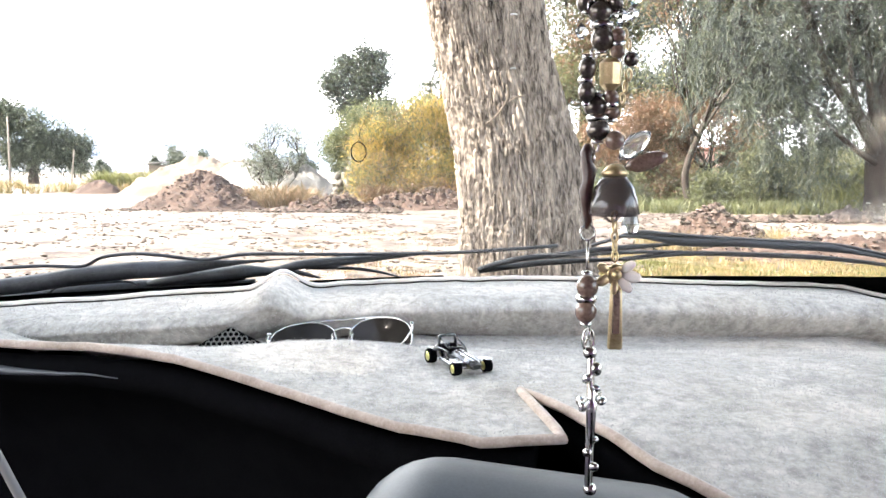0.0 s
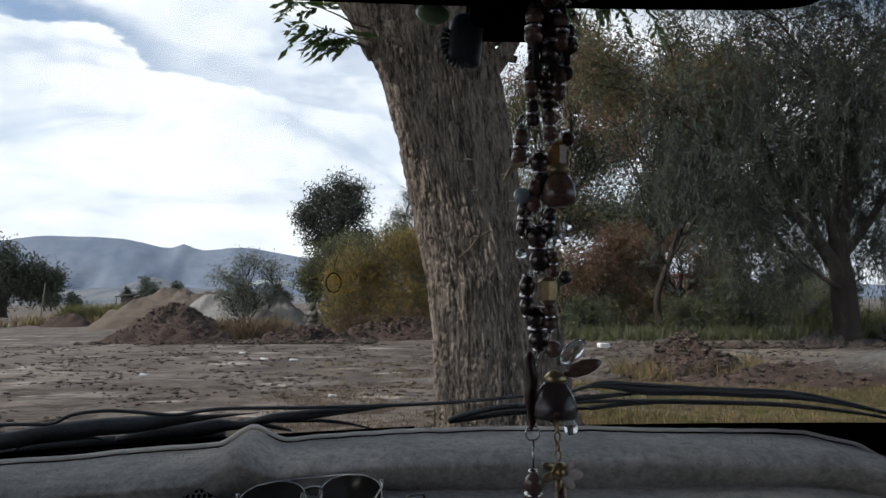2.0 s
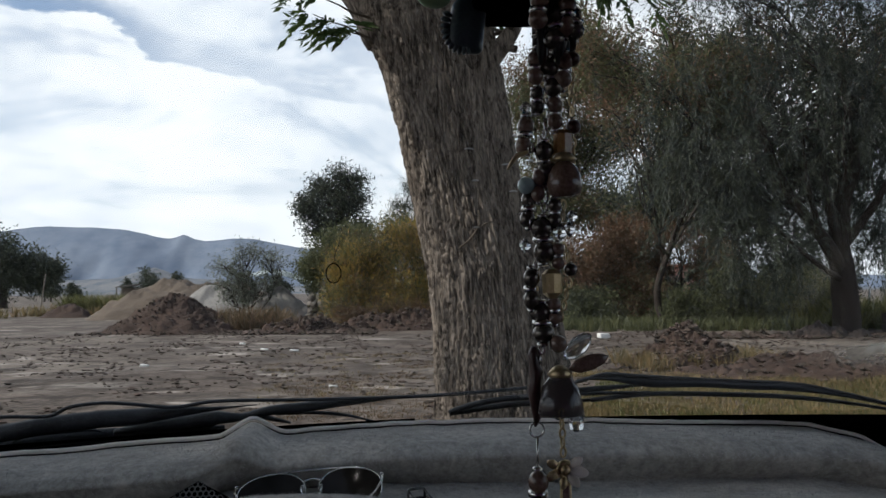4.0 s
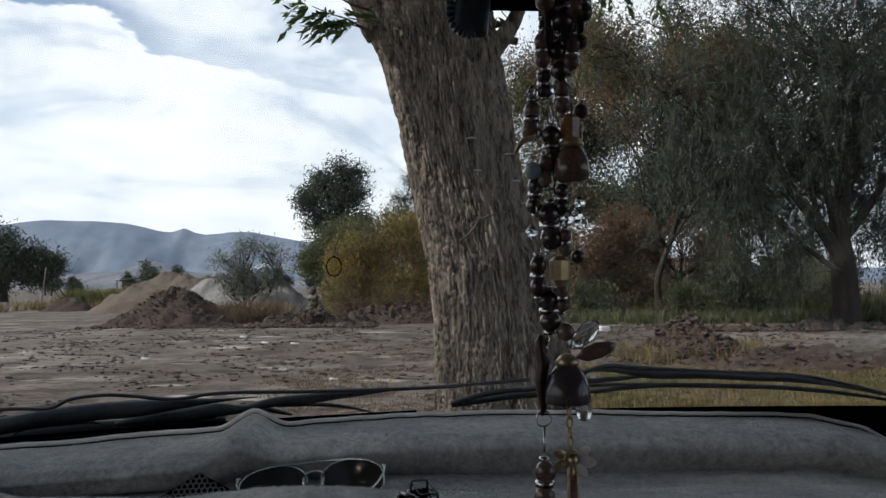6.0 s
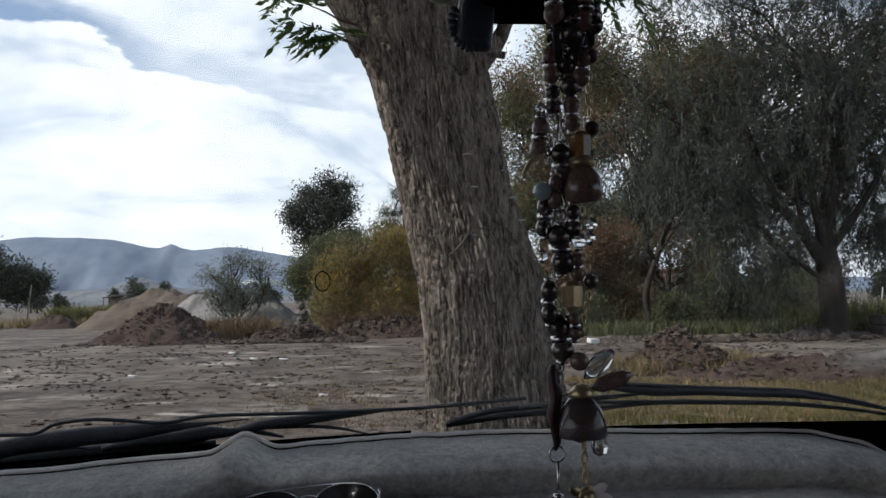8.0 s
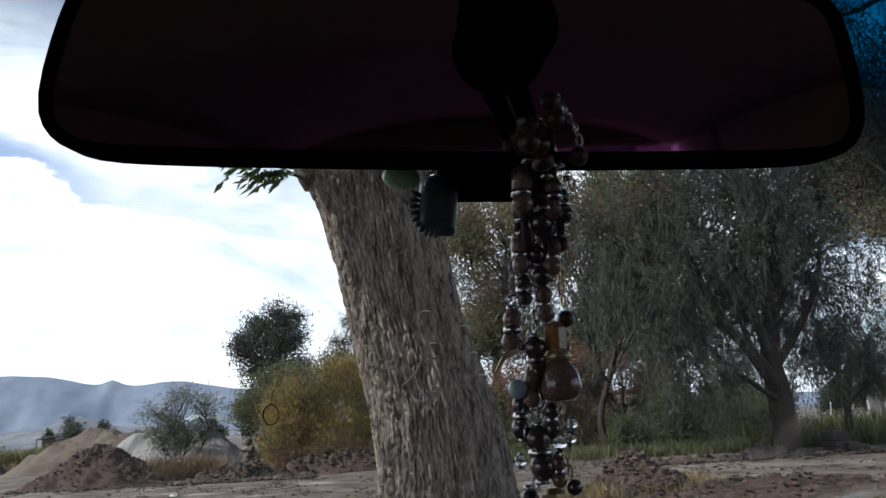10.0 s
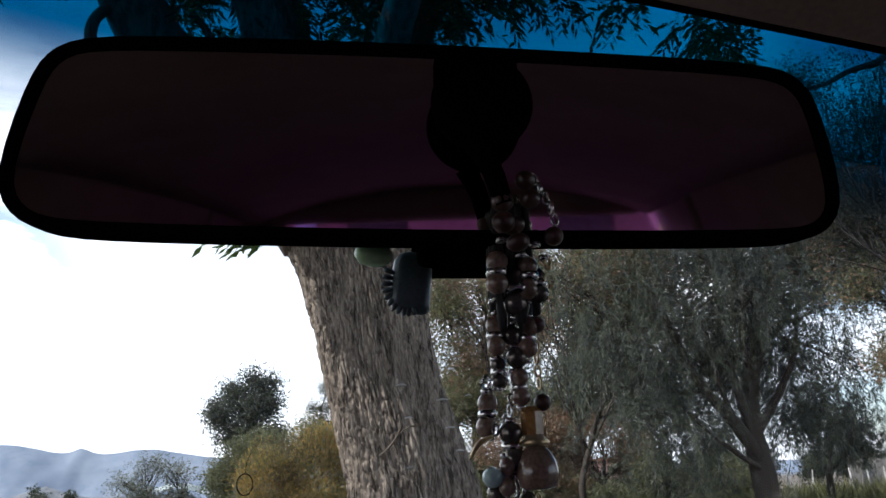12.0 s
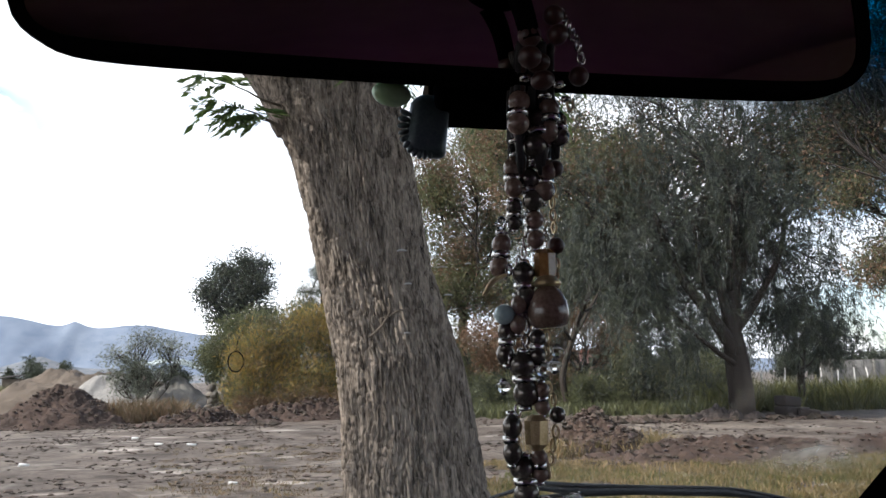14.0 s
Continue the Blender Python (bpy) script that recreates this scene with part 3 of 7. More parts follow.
def scatter_stones(name, count, xr, yr, size, mat, label, seed, squash=0.6, drift=False):
    """Many little eight-sided clods on the ground, as one piece of stuff."""
    rng = np.random.default_rng(seed)
    x, y = rng.uniform(*xr, count), rng.uniform(*yr, count)
    s = size[0] + (size[1] - size[0]) * rng.random(count) ** 4
    if drift:
        keep = np.array([noise.noise((a * 0.7, b * 0.55, 4)) + 0.4 * noise.noise((a * 2.1, b * 1.7, 1)) > -0.05 for a, b in zip(x, y)])
        x, y, s = x[keep], y[keep], s[keep]
        count = len(x)
    at = [(x[i], y[i], ground_height(x[i], y[i]) + 0.2 * s[i]) for i in range(count)]
    return tagged(raw(name, *pebbles(at, s, rng, squash), mat, kind="stuff"), label, "stones")


scatter_stones("clods", 24000, (-13, 8), (7, 25), (0.004, 0.055), M_STONE, "loose clods and stones on bare earth", 1, 0.42, True)
scatter_stones("clods", 1400, (-5.7, -1.6), (25.0, 26.9), (0.03, 0.16), M_STONE, "broken dark clods along the rubble ridge", 2)
scatter_stones("clods", 900, (3.4, 9.5), (11.6, 14.6), (0.015, 0.09), M_STONE, "brown clods round the small mound", 3)
scatter_stones("clods", 900, (-11, -5.6), (25.2, 28.0), (0.02, 0.10), M_STONE, "clods fallen from the dark earth heap", 4)
scatter_stones("clods", 6000, (8, 20), (10.5, 21), (0.006, 0.06), M_STONE, "loose clods on bare earth before the trees", 6, 0.45, True)
scatter_stones("clods", 900, (7, 15), (20.8, 23.4), (0.03, 0.16), M_STONE, "dark rubble pieces under the trees", 5)


def litter(c, size, turn):
    bm = bmesh.new()
    box(bm, (0, 0, 0), size, 0.2 * min(size))
    for v in bm.verts:
        v.co += 0.25 * min(size) * Vector((noise.noise(v.co * 20), noise.noise(v.co * 23 + Vector((3, 1, 2))), noise.noise(v.co * 19 + Vector((7, 2, 2)))))
    bm.transform(pose(*c, 0, 4, turn))
    return tagged(part("litter_scrap", bm, M_WHITE_BIT), "crumpled white scrap lying on bare earth", "litter", "litter on the yard")


stack = thing("stone_stack", (-3.95, 32.4, 0), "stack of pale broken stones beside the bush", "stones")
rng = np.random.default_rng(9)
for k in range(34):
    lvl = k // 6
    sx, sy, sz = rng.uniform(0.14, 0.42), rng.uniform(0.14, 0.35), rng.uniform(0.12, 0.3)
    bm = box(bmesh.new(), (0, 0, 0), (sx, sy, sz), 0.02, None, 1)
    for v in bm.verts:
        v.co += 0.22 * sz * Vector((rng.normal(), rng.normal(), rng.normal())) * 0.5
    bm.transform(pose((-0.85 + 0.34 * (k % 6)) * (1 - 0.12 * lvl) + 0.10 * rng.normal(), 0.12 * rng.normal() - 0.1 * (2.5 - lvl), 0.12 + 0.25 * lvl, 25 * rng.normal(), 25 * rng.normal(), 40 * rng.normal()))
    part("stone", bm, M_PALE_STONE, stack)
litter((-5.0, 14.4, 0.04), (0.16, 0.08, 0.04), 10)
litter((-3.6, 18.2, 0.04), (0.17, 0.09, 0.04), -12)
litter((-2.85, 17.8, 0.04), (0.2, 0.09, 0.04), 5)
litter((-5.6, 9.9, 0.03), (0.20, 0.07, 0.03), 8)
litter((-1.2, 11.0, 0.03), (0.12, 0.06, 0.03), 20)
litter((5.15, 22.0, 0.06), (0.34, 0.18, 0.13), 15)
litter((-4.6, 20.4, 0.04), (0.16, 0.08, 0.04), -5)


# ---- leaves, twigs and trees ----
def leaf_mesh(name, pos, dirs, length, width, mat, parent, rng, cup=0.25, label=""):
    """Many small pointed leaves: each a folded blade of four corners."""
    n = len(pos)
    d = dirs / np.maximum(np.linalg.norm(dirs, axis=1, keepdims=True), 1e-6)
    r = rng.normal(size=(n, 3))
    side = np.cross(d, r)
    side /= np.maximum(np.linalg.norm(side, axis=1, keepdims=True), 1e-6)
    up = np.cross(side, d)
    L = (length * (0.6 + 0.8 * rng.random(n)))[:, None]
    W = (width * (0.6 + 0.8 * rng.random(n)))[:, None]
    mid = pos + d * L * 0.45 + up * W * cup
    v = np.stack([pos, mid + side * W * 0.5, pos + d * L, mid - side * W * 0.5], 1).reshape(-1, 3)
    f = np.arange(4 * n).reshape(-1, 4)
    return raw(name, v, f, mat, parent, label=label)


def limb_points(a, b, bend, rng, n=5):
    a, b = np.array(a, float), np.array(b, float)
    out = []
    off = rng.normal(size=3) * bend * np.linalg.norm(b - a)
    for i in range(n + 1):
        k = i / n
        out.append(a + (b - a) * k + off * math.sin(math.pi * k) * 0.5 + rng.normal(size=3) * 0.02 * np.linalg.norm(b - a) * (0 < i < n))
    return out


def tree(name, label, trunk, trunk_r, blobs, leaves, size, mats, seed, twigs=14, spread=0.35, droop=0.0, bark=None, group="", fork=None, twig_r=0.02, strand=0.0, hang=0.0, limb=0.42):
    """A tapered trunk through the points, limbs to each clump of the crown, twigs in it, and leaves round the twigs' ends.
    blobs: (centre, radii); strand: length of hanging strands of needles."""
    rng = np.random.default_rng(seed)
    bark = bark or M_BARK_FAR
    root = thing(name, (trunk[0][0], trunk[0][1], 0), label, "tree", group)
    inv = Matrix.Translation((-trunk[0][0], -trunk[0][1], 0))
    bm = bmesh.new()
    path = smooth_path(trunk, 5)
    rad = [trunk_r * (1 - 0.55 * i / (len(path) - 1)) for i in range(len(path))]
    rad[0] *= 1.35
    tube(bm, path, rad, 12)
    for v in bm.verts:
        v.co.x += 0.12 * trunk_r * noise.noise(v.co * 3)
        v.co.y += 0.12 * trunk_r * noise.noise(v.co * 3 + Vector((9, 0, 0)))
    bm.transform(inv)
    part("trunk", bm, bark, root)
    wood = bmesh.new()
    ends, outs = [], []
    for c, radii in blobs:
        c, radii = np.array(c, float), np.array(radii, float)
        k = fork if fork is not None else 0.55
        start = path[min(len(path) - 1, int(len(path) * (k + (1 - k) * rng.random())))]
        pts = limb_points(start, c, 0.22, rng)
        r0 = trunk_r * limb * min(1.0, 0.5 + 0.25 * float(radii.max()))
        tube(wood, pts, [r0 * (1 - 0.75 * i / 5) for i in range(6)], 7)
        for _ in range(twigs):
            q = rng.normal(size=3)
            q = q / np.linalg.norm(q) * (0.35 + 0.65 * rng.random() ** 0.5)
            e = c + q * radii
            e[2] -= droop * np.linalg.norm(e[:2] - c[:2])
            s = pts[2 + int(rng.integers(0, 4))]
            tw = limb_points(s, e, 0.18, rng, 4)
            tube(wood, tw, [twig_r * (1 - 0.7 * i / 4) for i in range(5)], 4)
            ends.append(e)
            outs.append(q)
            ends.append(tw[3])
            outs.append(q)
    wood.transform(inv)
    tagged(part("limbs", wood, bark, root), kind="stuff")
    ends, outs = np.array(ends), np.array(outs)
    scale = np.mean([np.mean(r) for _, r in blobs]) * spread
    per = max(1, leaves // len(ends))
    base = np.array([trunk[0][0], trunk[0][1], 0.0])
    for j, mat in enumerate(mats):
        pick = rng.random(len(ends)) < (1.0 / len(mats)) if len(mats) > 1 else np.ones(len(ends), bool)
        if not pick.any():
            continue
        e = np.repeat(ends[pick], per, 0)
        o = np.repeat(outs[pick], per, 0)
        if strand:
            k = 60
            g = len(e) // k + 1
            anchor = np.repeat(rng.normal(size=(g, 3)), k, 0)[: len(e)] * scale
            p = e + anchor
            length = np.repeat(0.25 + 1.0 * rng.random(g) ** 2, k)[: len(e)] * strand
            f = rng.random(len(e))
            out = np.repeat(rng.normal(size=(g, 2)), k, 0)[: len(e)] * 0.42
            p[:, 2] -= f * f * length
            p[:, :2] += out * (f * length)[:, None] + rng.normal(size=(len(e), 2)) * 0.04
            d = rng.normal(size=(len(e), 3)) * 0.55
            d[:, :2] += out * 0.8
            d[:, 2] -= 0.3 + f
        else:
            p = e + rng.normal(size=e.shape) * scale * 0.6
            d = rng.normal(size=e.shape) + 0.5 * o
            d[:, 2] -= hang
        p = p[p[:, 2] > 0.05] if not strand else np.where(p[:, 2:3] > 0.3, p, p + np.array([0, 0, 1.0]))
        d = d[: len(p)]
        leaf_mesh("crown", p - base, d, size[0], size[1], mat, root, rng)
    return root


def grass(name, count, xr, yr, height, mat, label, seed, lean=0.35, width=0.006, keep=None):
    rng = np.random.default_rng(seed)
    tuft = rng.uniform((xr[0], yr[0]), (xr[1], yr[1]), (max(1, count // 14), 2))
    p = np.repeat(tuft, 14, 0) + rng.normal(size=(len(tuft) * 14, 2)) * 0.07
    if keep is not None:
        p = p[[keep(x, y) for x, y in p]]
    z = np.array([ground_height(x, y) for x, y in p]) - 0.01
    d = rng.normal(size=(len(p), 3)) * lean
    d[:, 2] = 1.0
    h = height * (0.5 + rng.random(len(p)))
    side = np.stack([np.cos(a := rng.random(len(p)) * 6.28), np.sin(a), 0 * a], 1) * width
    b3 = np.c_[p, z]
    mid = b3 + d * (h * 0.55)[:, None]
    tip = mid + (d * (1, 1, 0.7) + rng.normal(size=d.shape) * 0.15) * (h * 0.5)[:, None]
    v = np.stack([b3 - side, b3 + side, mid + side * 0.7, tip, mid - side * 0.7], 1).reshape(-1, 3)
    f = np.arange(5 * len(p)).reshape(-1, 5)
    return tagged(raw(name, v, f, mat, kind="stuff"), label, "grass")


# the big leaning tree in front of the car
def near_tree():
    root = thing("big_tree", (0.74, 5.62, 0), "large leaning tree with deeply furrowed grey-brown bark", "tree")
    base = Vector(root.location)
    zs = [0, 0.25, 0.6, 1.1, 1.46, 2.14, 2.9, 3.3, 3.7]
    cx = [0.76, 0.70, 0.645, 0.60, 0.54, 0.36, 0.215, 0.10, -0.02]
    rr = [0.72, 0.58, 0.495, 0.46, 0.445, 0.41, 0.43, 0.47, 0.42]
    rows, cols, front = 520, 370, 290
    verts, faces = [], []
    for i in range(rows + 1):
        z = 3.7 * i / rows
        c, r = interp(z, zs, cx), interp(z, zs, rr)
        for k in range(cols):
            a = -math.pi * (1 - k / front) if k < front else math.pi * (k - front) / (cols - front)
            ca, sa = math.cos(a), math.sin(a)
            q = Vector((ca * r, sa * r, z))
            warp = 0.35 * noise.noise(q * 5)
            cell = Vector((q.x * 32 + warp, q.y * 32 + warp, q.z * 3.6 + 0.6 * noise.noise(q * 9)))
            d = noise.voronoi(cell)[0]
            plate = min(1.0, 3.2 * (d[1] - d[0]))
            fine = min(1.0, 5.0 * abs(noise.noise(Vector((q.x * 70, q.y * 70, q.z * 11.0)))))
            rad = r - 0.03 + 0.026 * plate + 0.013 * fine + 0.005 * noise.noise(q * 38) + 0.03 * noise.noise(Vector((ca * 1.6, sa * 1.6, z * 0.7)))
            verts.append((c + rad * ca - base.x, 5.62 + rad * sa - base.y, z))
    for i in range(rows):
        for k in range(cols):
            p, q = i * cols + k, i * cols + (k + 1) % cols
            faces.append((p, q, q + cols, p + cols))
    raw("trunk", verts, faces, M_BARK, root, smooth=True)
    rng = np.random.default_rng(11)
    limbs = [
        ([(-0.05, 5.62, 3.3), (-0.62, 5.6, 4.1), (-1.35, 5.55, 4.85), (-1.9, 5.2, 6.0), (-2.6, 4.6, 7.2)], 0.34),
        ([(0.02, 5.62, 3.3), (-0.2, 5.65, 4.2), (-0.42, 5.7, 5.1), (-0.5, 5.9, 6.4), (-0.2, 6.1, 7.8)], 0.36),
        ([(0.15, 5.62, 3.2), (0.42, 5.7, 4.1), (0.74, 5.75, 5.1), (1.3, 5.4, 6.3), (2.2, 4.8, 7.3)], 0.24),
        ([(0.40, 5.60, 2.78), (0.585, 5.5, 3.03), (0.77, 5.45, 3.34), (1.0, 5.0, 4.3)], 0.085),
        ([(-0.2, 5.3, 3.5), (-0.5, 4.4, 4.6), (-0.7, 3.2, 5.4), (-0.9, 1.6, 5.9)], 0.15),
        ([(0.2, 5.3, 3.5), (0.6, 4.4, 4.8), (1.2, 3.0, 5.6), (1.6, 1.2, 6.0)], 0.14),
    ]
    tips, outs = [], []
    for j, (pts, r) in enumerate(limbs):
        bm = bmesh.new()
        path = smooth_path(pts, 7)
        tube(bm, path, [r * (1 - 0.6 * i / (len(path) - 1)) for i in range(len(path))], 14)
        for v in bm.verts:
            v.co += Vector((noise.noise(v.co * 7), noise.noise(v.co * 7 + Vector((5, 0, 0))), 0)) * r * 0.16
        bm.transform(Matrix.Translation(-base))
        part("limb", bm, M_BARK, root)
        twig = bmesh.new()
        for _ in range(26 if j not in (3, 0) else 7):
            k = int(rng.integers(len(path) // 2, len(path)))
            s = np.array(path[k])
            q = rng.normal(size=3)
            q[2] = abs(q[2]) * 0.5 + 0.05
            e = s + q / np.linalg.norm(q) * rng.uniform(0.7, 2.2)
            tube(twig, limb_points(s, e, 0.2, rng, 4), [0.022, 0.018, 0.014, 0.009, 0.004], 5)
            for f in (0.5, 0.75, 1.0):
                tips.append(s + (e - s) * f)
                outs.append(q)
        twig.transform(Matrix.Translation(-base))
        tagged(part("twigs", twig, M_TWIG, root), kind="stuff")
    # out-of-view limbs added beneath the left shading clumps
    for pts, r in (([(-1.9, 5.2, 6.0), (-3.4, 3.8, 6.6), (-5.2, 2.2, 6.9), (-6.8, 0.2, 7.0)], 0.12), ([(-2.6, 4.6, 7.2), (-4.6, 3.6, 7.3), (-7.0, 2.6, 7.2)], 0.10)):
        bm = tube(bmesh.new(), smooth_path(pts, 6), [r * (1 - 0.7 * i / (6 * (len(pts) - 1))) for i in range(6 * (len(pts) - 1) + 1)], 8)
        bm.transform(Matrix.Translation(-base))
        part("limb", bm, M_BARK, root)
    sprays = [((-0.28, 5.35, 3.08), (-0.68, 5.2, 3.21)), ((-0.28, 5.35, 3.06), (-0.42, 5.25, 3.13)), ((-0.3, 5.3, 3.22), (-0.75, 5.1, 3.33)), ((-0.28, 5.3, 3.05), (-0.52, 5.2, 3.12)), ((1.0, 5.0, 4.2), (1.5, 4.6, 3.6)), ((1.0, 5.0, 4.2), (1.8, 4.7, 3.7)), ((0.75, 5.3, 3.6), (1.3, 5.0, 3.35)), ((0.80, 5.2, 3.7), (0.98, 4.9, 3.30)), ((0.95, 5.0, 4.0), (1.22, 4.9, 3.34)), ((1.0, 5.0, 4.1), (1.45, 4.8, 3.24))]
    high = [((-0.4, 5.6, 5.3), (0.1, 5.3, 4.95)), ((0.7, 5.6, 5.3), (0.35, 5.2, 5.0)), ((0.8, 5.6, 5.3), (1.15, 5.2, 5.05)), ((0.9, 5.6, 5.5), (1.5, 5.2, 5.1)), ((0.8, 5.6, 5.2), (1.0, 5.3, 4.9)), ((-0.4, 5.6, 5.4), (-0.1, 5.2, 5.2)), ((-1.3, 5.4, 4.9), (-0.8, 5.1, 5.1)), ((0.7, 5.6, 5.4), (0.45, 5.2, 5.3)), ((1.0, 5.6, 5.6), (1.3, 5.2, 5.35)), ((2.75, 5.0, 5.3), (2.9, 5.0, 4.5)), ((3.0, 5.0, 5.3), (3.08, 5.0, 4.45)), ((-2.2, 5.0, 5.6), (-2.3, 5.0, 5.3))]
    high += [((x + 0.35 * rng.normal(), 5.9, z + 0.45), (x + 0.25 * rng.normal(), 5.5, z)) for x, z in ((-0.75, 5.25), (-0.45, 5.3), (-0.15, 5.35), (0.1, 5.3), (0.3, 5.3), (0.5, 5.3), (0.7, 5.2), (0.95, 5.15), (1.2, 5.25), (1.5, 5.3), (1.75, 5.5), (0.2, 5.6), (0.6, 5.6), (1.1, 5.55), (3.4, 4.85), (3.6, 5.0), (3.0, 5.05), (2.6, 5.2))]
    sprays += high
    twig = bmesh.new()
    for s, e in sprays:
        s, e = np.array(s), np.array(e)
        tube(twig, limb_points(s, e, 0.12, rng, 4), [0.010, 0.008, 0.006, 0.004, 0.003], 5)
        for f in (0.7, 1.0) if s[2] < 4.5 else (0.35, 0.6, 0.8, 1.0):
            tips.append(s + (e - s) * f)
            outs.append(e - s)
    twig.transform(Matrix.Translation(-base))
    tagged(part("twigs", twig, M_TWIG, root), kind="stuff")
    for pts, r in (([(0.58, 5.48, 3.05), (0.65, 5.45, 3.06), (0.73, 5.43, 3.04)], 0.028), ([(-1.50, 5.4, 5.10), (-1.60, 5.38, 5.02), (-1.70, 5.36, 4.93), (-1.74, 5.35, 4.80), (-1.73, 5.35, 4.62)], 0.045), ([(-1.05, 5.45, 5.0), (-0.95, 5.42, 4.9), (-0.88, 5.4, 4.75)], 0.03), ([(2.2, 4.8, 7.3), (2.5, 4.9, 6.3), (2.75, 5.0, 5.3)], 0.05), ([(2.5, 4.9, 6.3), (2.9, 5.0, 5.9), (3.0, 5.0, 5.3)], 0.03), ([(-1.9, 5.2, 6.0), (-2.15, 5.05, 5.8), (-2.2, 5.0, 5.6)], 0.03)):
        bm = tube(bmesh.new(), smooth_path(pts, 6), r, 8)
        bm.transform(Matrix.Translation(-base))
        part("limb", bm, M_BARK, root)
    # each tip carries feathered leaves: leaflets in pairs along a drooping stalk
    P, D = [], []
    for tip, o in zip(tips, outs):
        small = tip[2] < 3.6
        for _ in range(3 if small else 5):
            d = np.array(o) / (np.linalg.norm(o) + 1e-6) + rng.normal(size=3) * 0.6
            d /= np.linalg.norm(d)
            L = rng.uniform(0.12, 0.19) if small else rng.uniform(0.22, 0.36)
            side = np.cross(d, (0, 0, 1.0))
            side /= np.linalg.norm(side) + 1e-6
            for k in range(6):
                f = 0.25 + 0.75 * k / 5
                q = np.array(tip) + d * L * f - np.array((0, 0, 0.12 * f * f))
                for sg in (-1, 1):
                    P.append(q)
                    D.append(d * 0.55 + sg * side * 0.8 + np.array((0, 0, -0.45)) + rng.normal(size=3) * 0.12)
    leaf_mesh("crown", np.array(P) - np.array(base), np.array(D), 0.105, 0.026, M_LEAF_NEAR, root, rng, 0.15)
    # unseen leaf clumps added out of view to shade the car and the trunk
    c = np.concatenate([rng.uniform((-2.8, -4.5, 6.8), (6.0, 7.2, 9.0), (480, 3)), rng.uniform((-9.0, -2.0, 5.8), (-3.6, 4.0, 7.8), (850, 3)), rng.uniform((3.0, -2.0, 6.0), (9.0, 4.6, 8.0), (320, 3))])
    p = np.repeat(c, 50, 0) + rng.normal(size=(len(c) * 50, 3)) * 0.36
    leaf_mesh("crown", p - np.array(base), rng.normal(size=p.shape) - (0, 0, 0.5), 0.17, 0.05, M_LEAF_NEAR, root, rng)
    # dead side twig on the bark
    bm = bmesh.new()
    tube(bm, smooth_path([(0.30, 5.21, 1.62), (0.37, 5.13, 1.68), (0.43, 5.11, 1.78), (0.42, 5.09, 1.86)], 4), 0.007, 6)
    tube(bm, smooth_path([(0.41, 5.12, 1.74), (0.48, 5.10, 1.78), (0.53, 5.12, 1.79)], 4), 0.006, 6)
    bm.transform(Matrix.Translation(-base))
    tagged(part("twigs", bm, M_TWIG, root), kind="stuff")
    return root


near_tree()

# the trees beyond the yard
weeping = tree("weeping_tree", "tall weeping tree with a forked trunk and hanging grey-green strands", [(12.42, 22.6, 0), (12.40, 22.6, 1.4), (12.30, 22.6, 2.6), (12.42, 22.6, 4.0), (12.95, 22.6, 5.2), (13.2, 22.6, 6.6)], 0.40,
     [((9.2, 22.3, 5.6), (1.5, 1.3, 1.2)), ((7.9, 22.4, 7.2), (1.5, 1.3, 1.3)), ((10.4, 22.6, 7.6), (1.6, 1.4, 1.4)), ((12.4, 22.4, 6.6), (1.5, 1.4, 1.3)), ((13.9, 22.6, 5.2), (1.3, 1.3, 1.0)), ((12.0, 22.8, 9.2), (1.9, 1.6, 1.4)), ((9.6, 22.8, 9.8), (1.9, 1.5, 1.4)), ((14.4, 22.9, 8.0), (1.6, 1.5, 1.4)), ((15.6, 23.2, 10.4), (1.5, 1.2, 1.2)), ((17.2, 23.4, 9.2), (0.9, 0.8, 0.8)), ((8.2, 23.2, 11.6), (1.3, 1.2, 1.0)), ((13.2, 23.2, 11.4), (1.4, 1.2, 1.0)), ((11.0, 22.4, 4.9), (1.5, 1.2, 0.9)), ((8.6, 22.0, 4.3), (1.1, 1.0, 0.8)), ((8.9, 22.2, 3.1), (1.0, 0.9, 0.8)), ((10.1, 22.1, 2.9), (0.9, 0.8, 0.7)), ((15.8, 23.0, 4.6), (1.0, 0.9, 0.6)), ((12.0, 21.4, 7.2), (1.2, 0.7, 1.1)), ((13.4, 21.5, 6.2), (1.0, 0.7, 0.9)), ((14.7, 22.4, 3.6), (0.8, 0.6, 0.5)), ((11.0, 24.4, 4.6), (1.2, 0.8, 0.9)), ((12.3, 24.6, 5.4), (1.2, 0.8, 1.0)), ((13.5, 24.4, 4.6), (1.1, 0.8, 0.9)), ((11.6, 24.6, 6.4), (1.2, 0.8, 1.0)), ((13.6, 24.6, 6.4), (1.2, 0.8, 0.9)), ((10.4, 24.4, 3.6), (1.0, 0.7, 0.7)), ((14.6, 24.2, 5.6), (1.0, 0.8, 0.8)), ((13.9, 24.6, 3.6), (0.9, 0.7, 0.7)), ((16.9, 23.2, 7.4), (0.8, 0.7, 0.6)), ((7.2, 22.4, 5.4), (1.0, 0.9, 0.8))],
     118000, (0.21, 0.024), [M_LEAF_GREY, M_LEAF_DARK], 21, 17, 0.58, fork=0.5, strand=2.2, twig_r=0.012, limb=0.16)
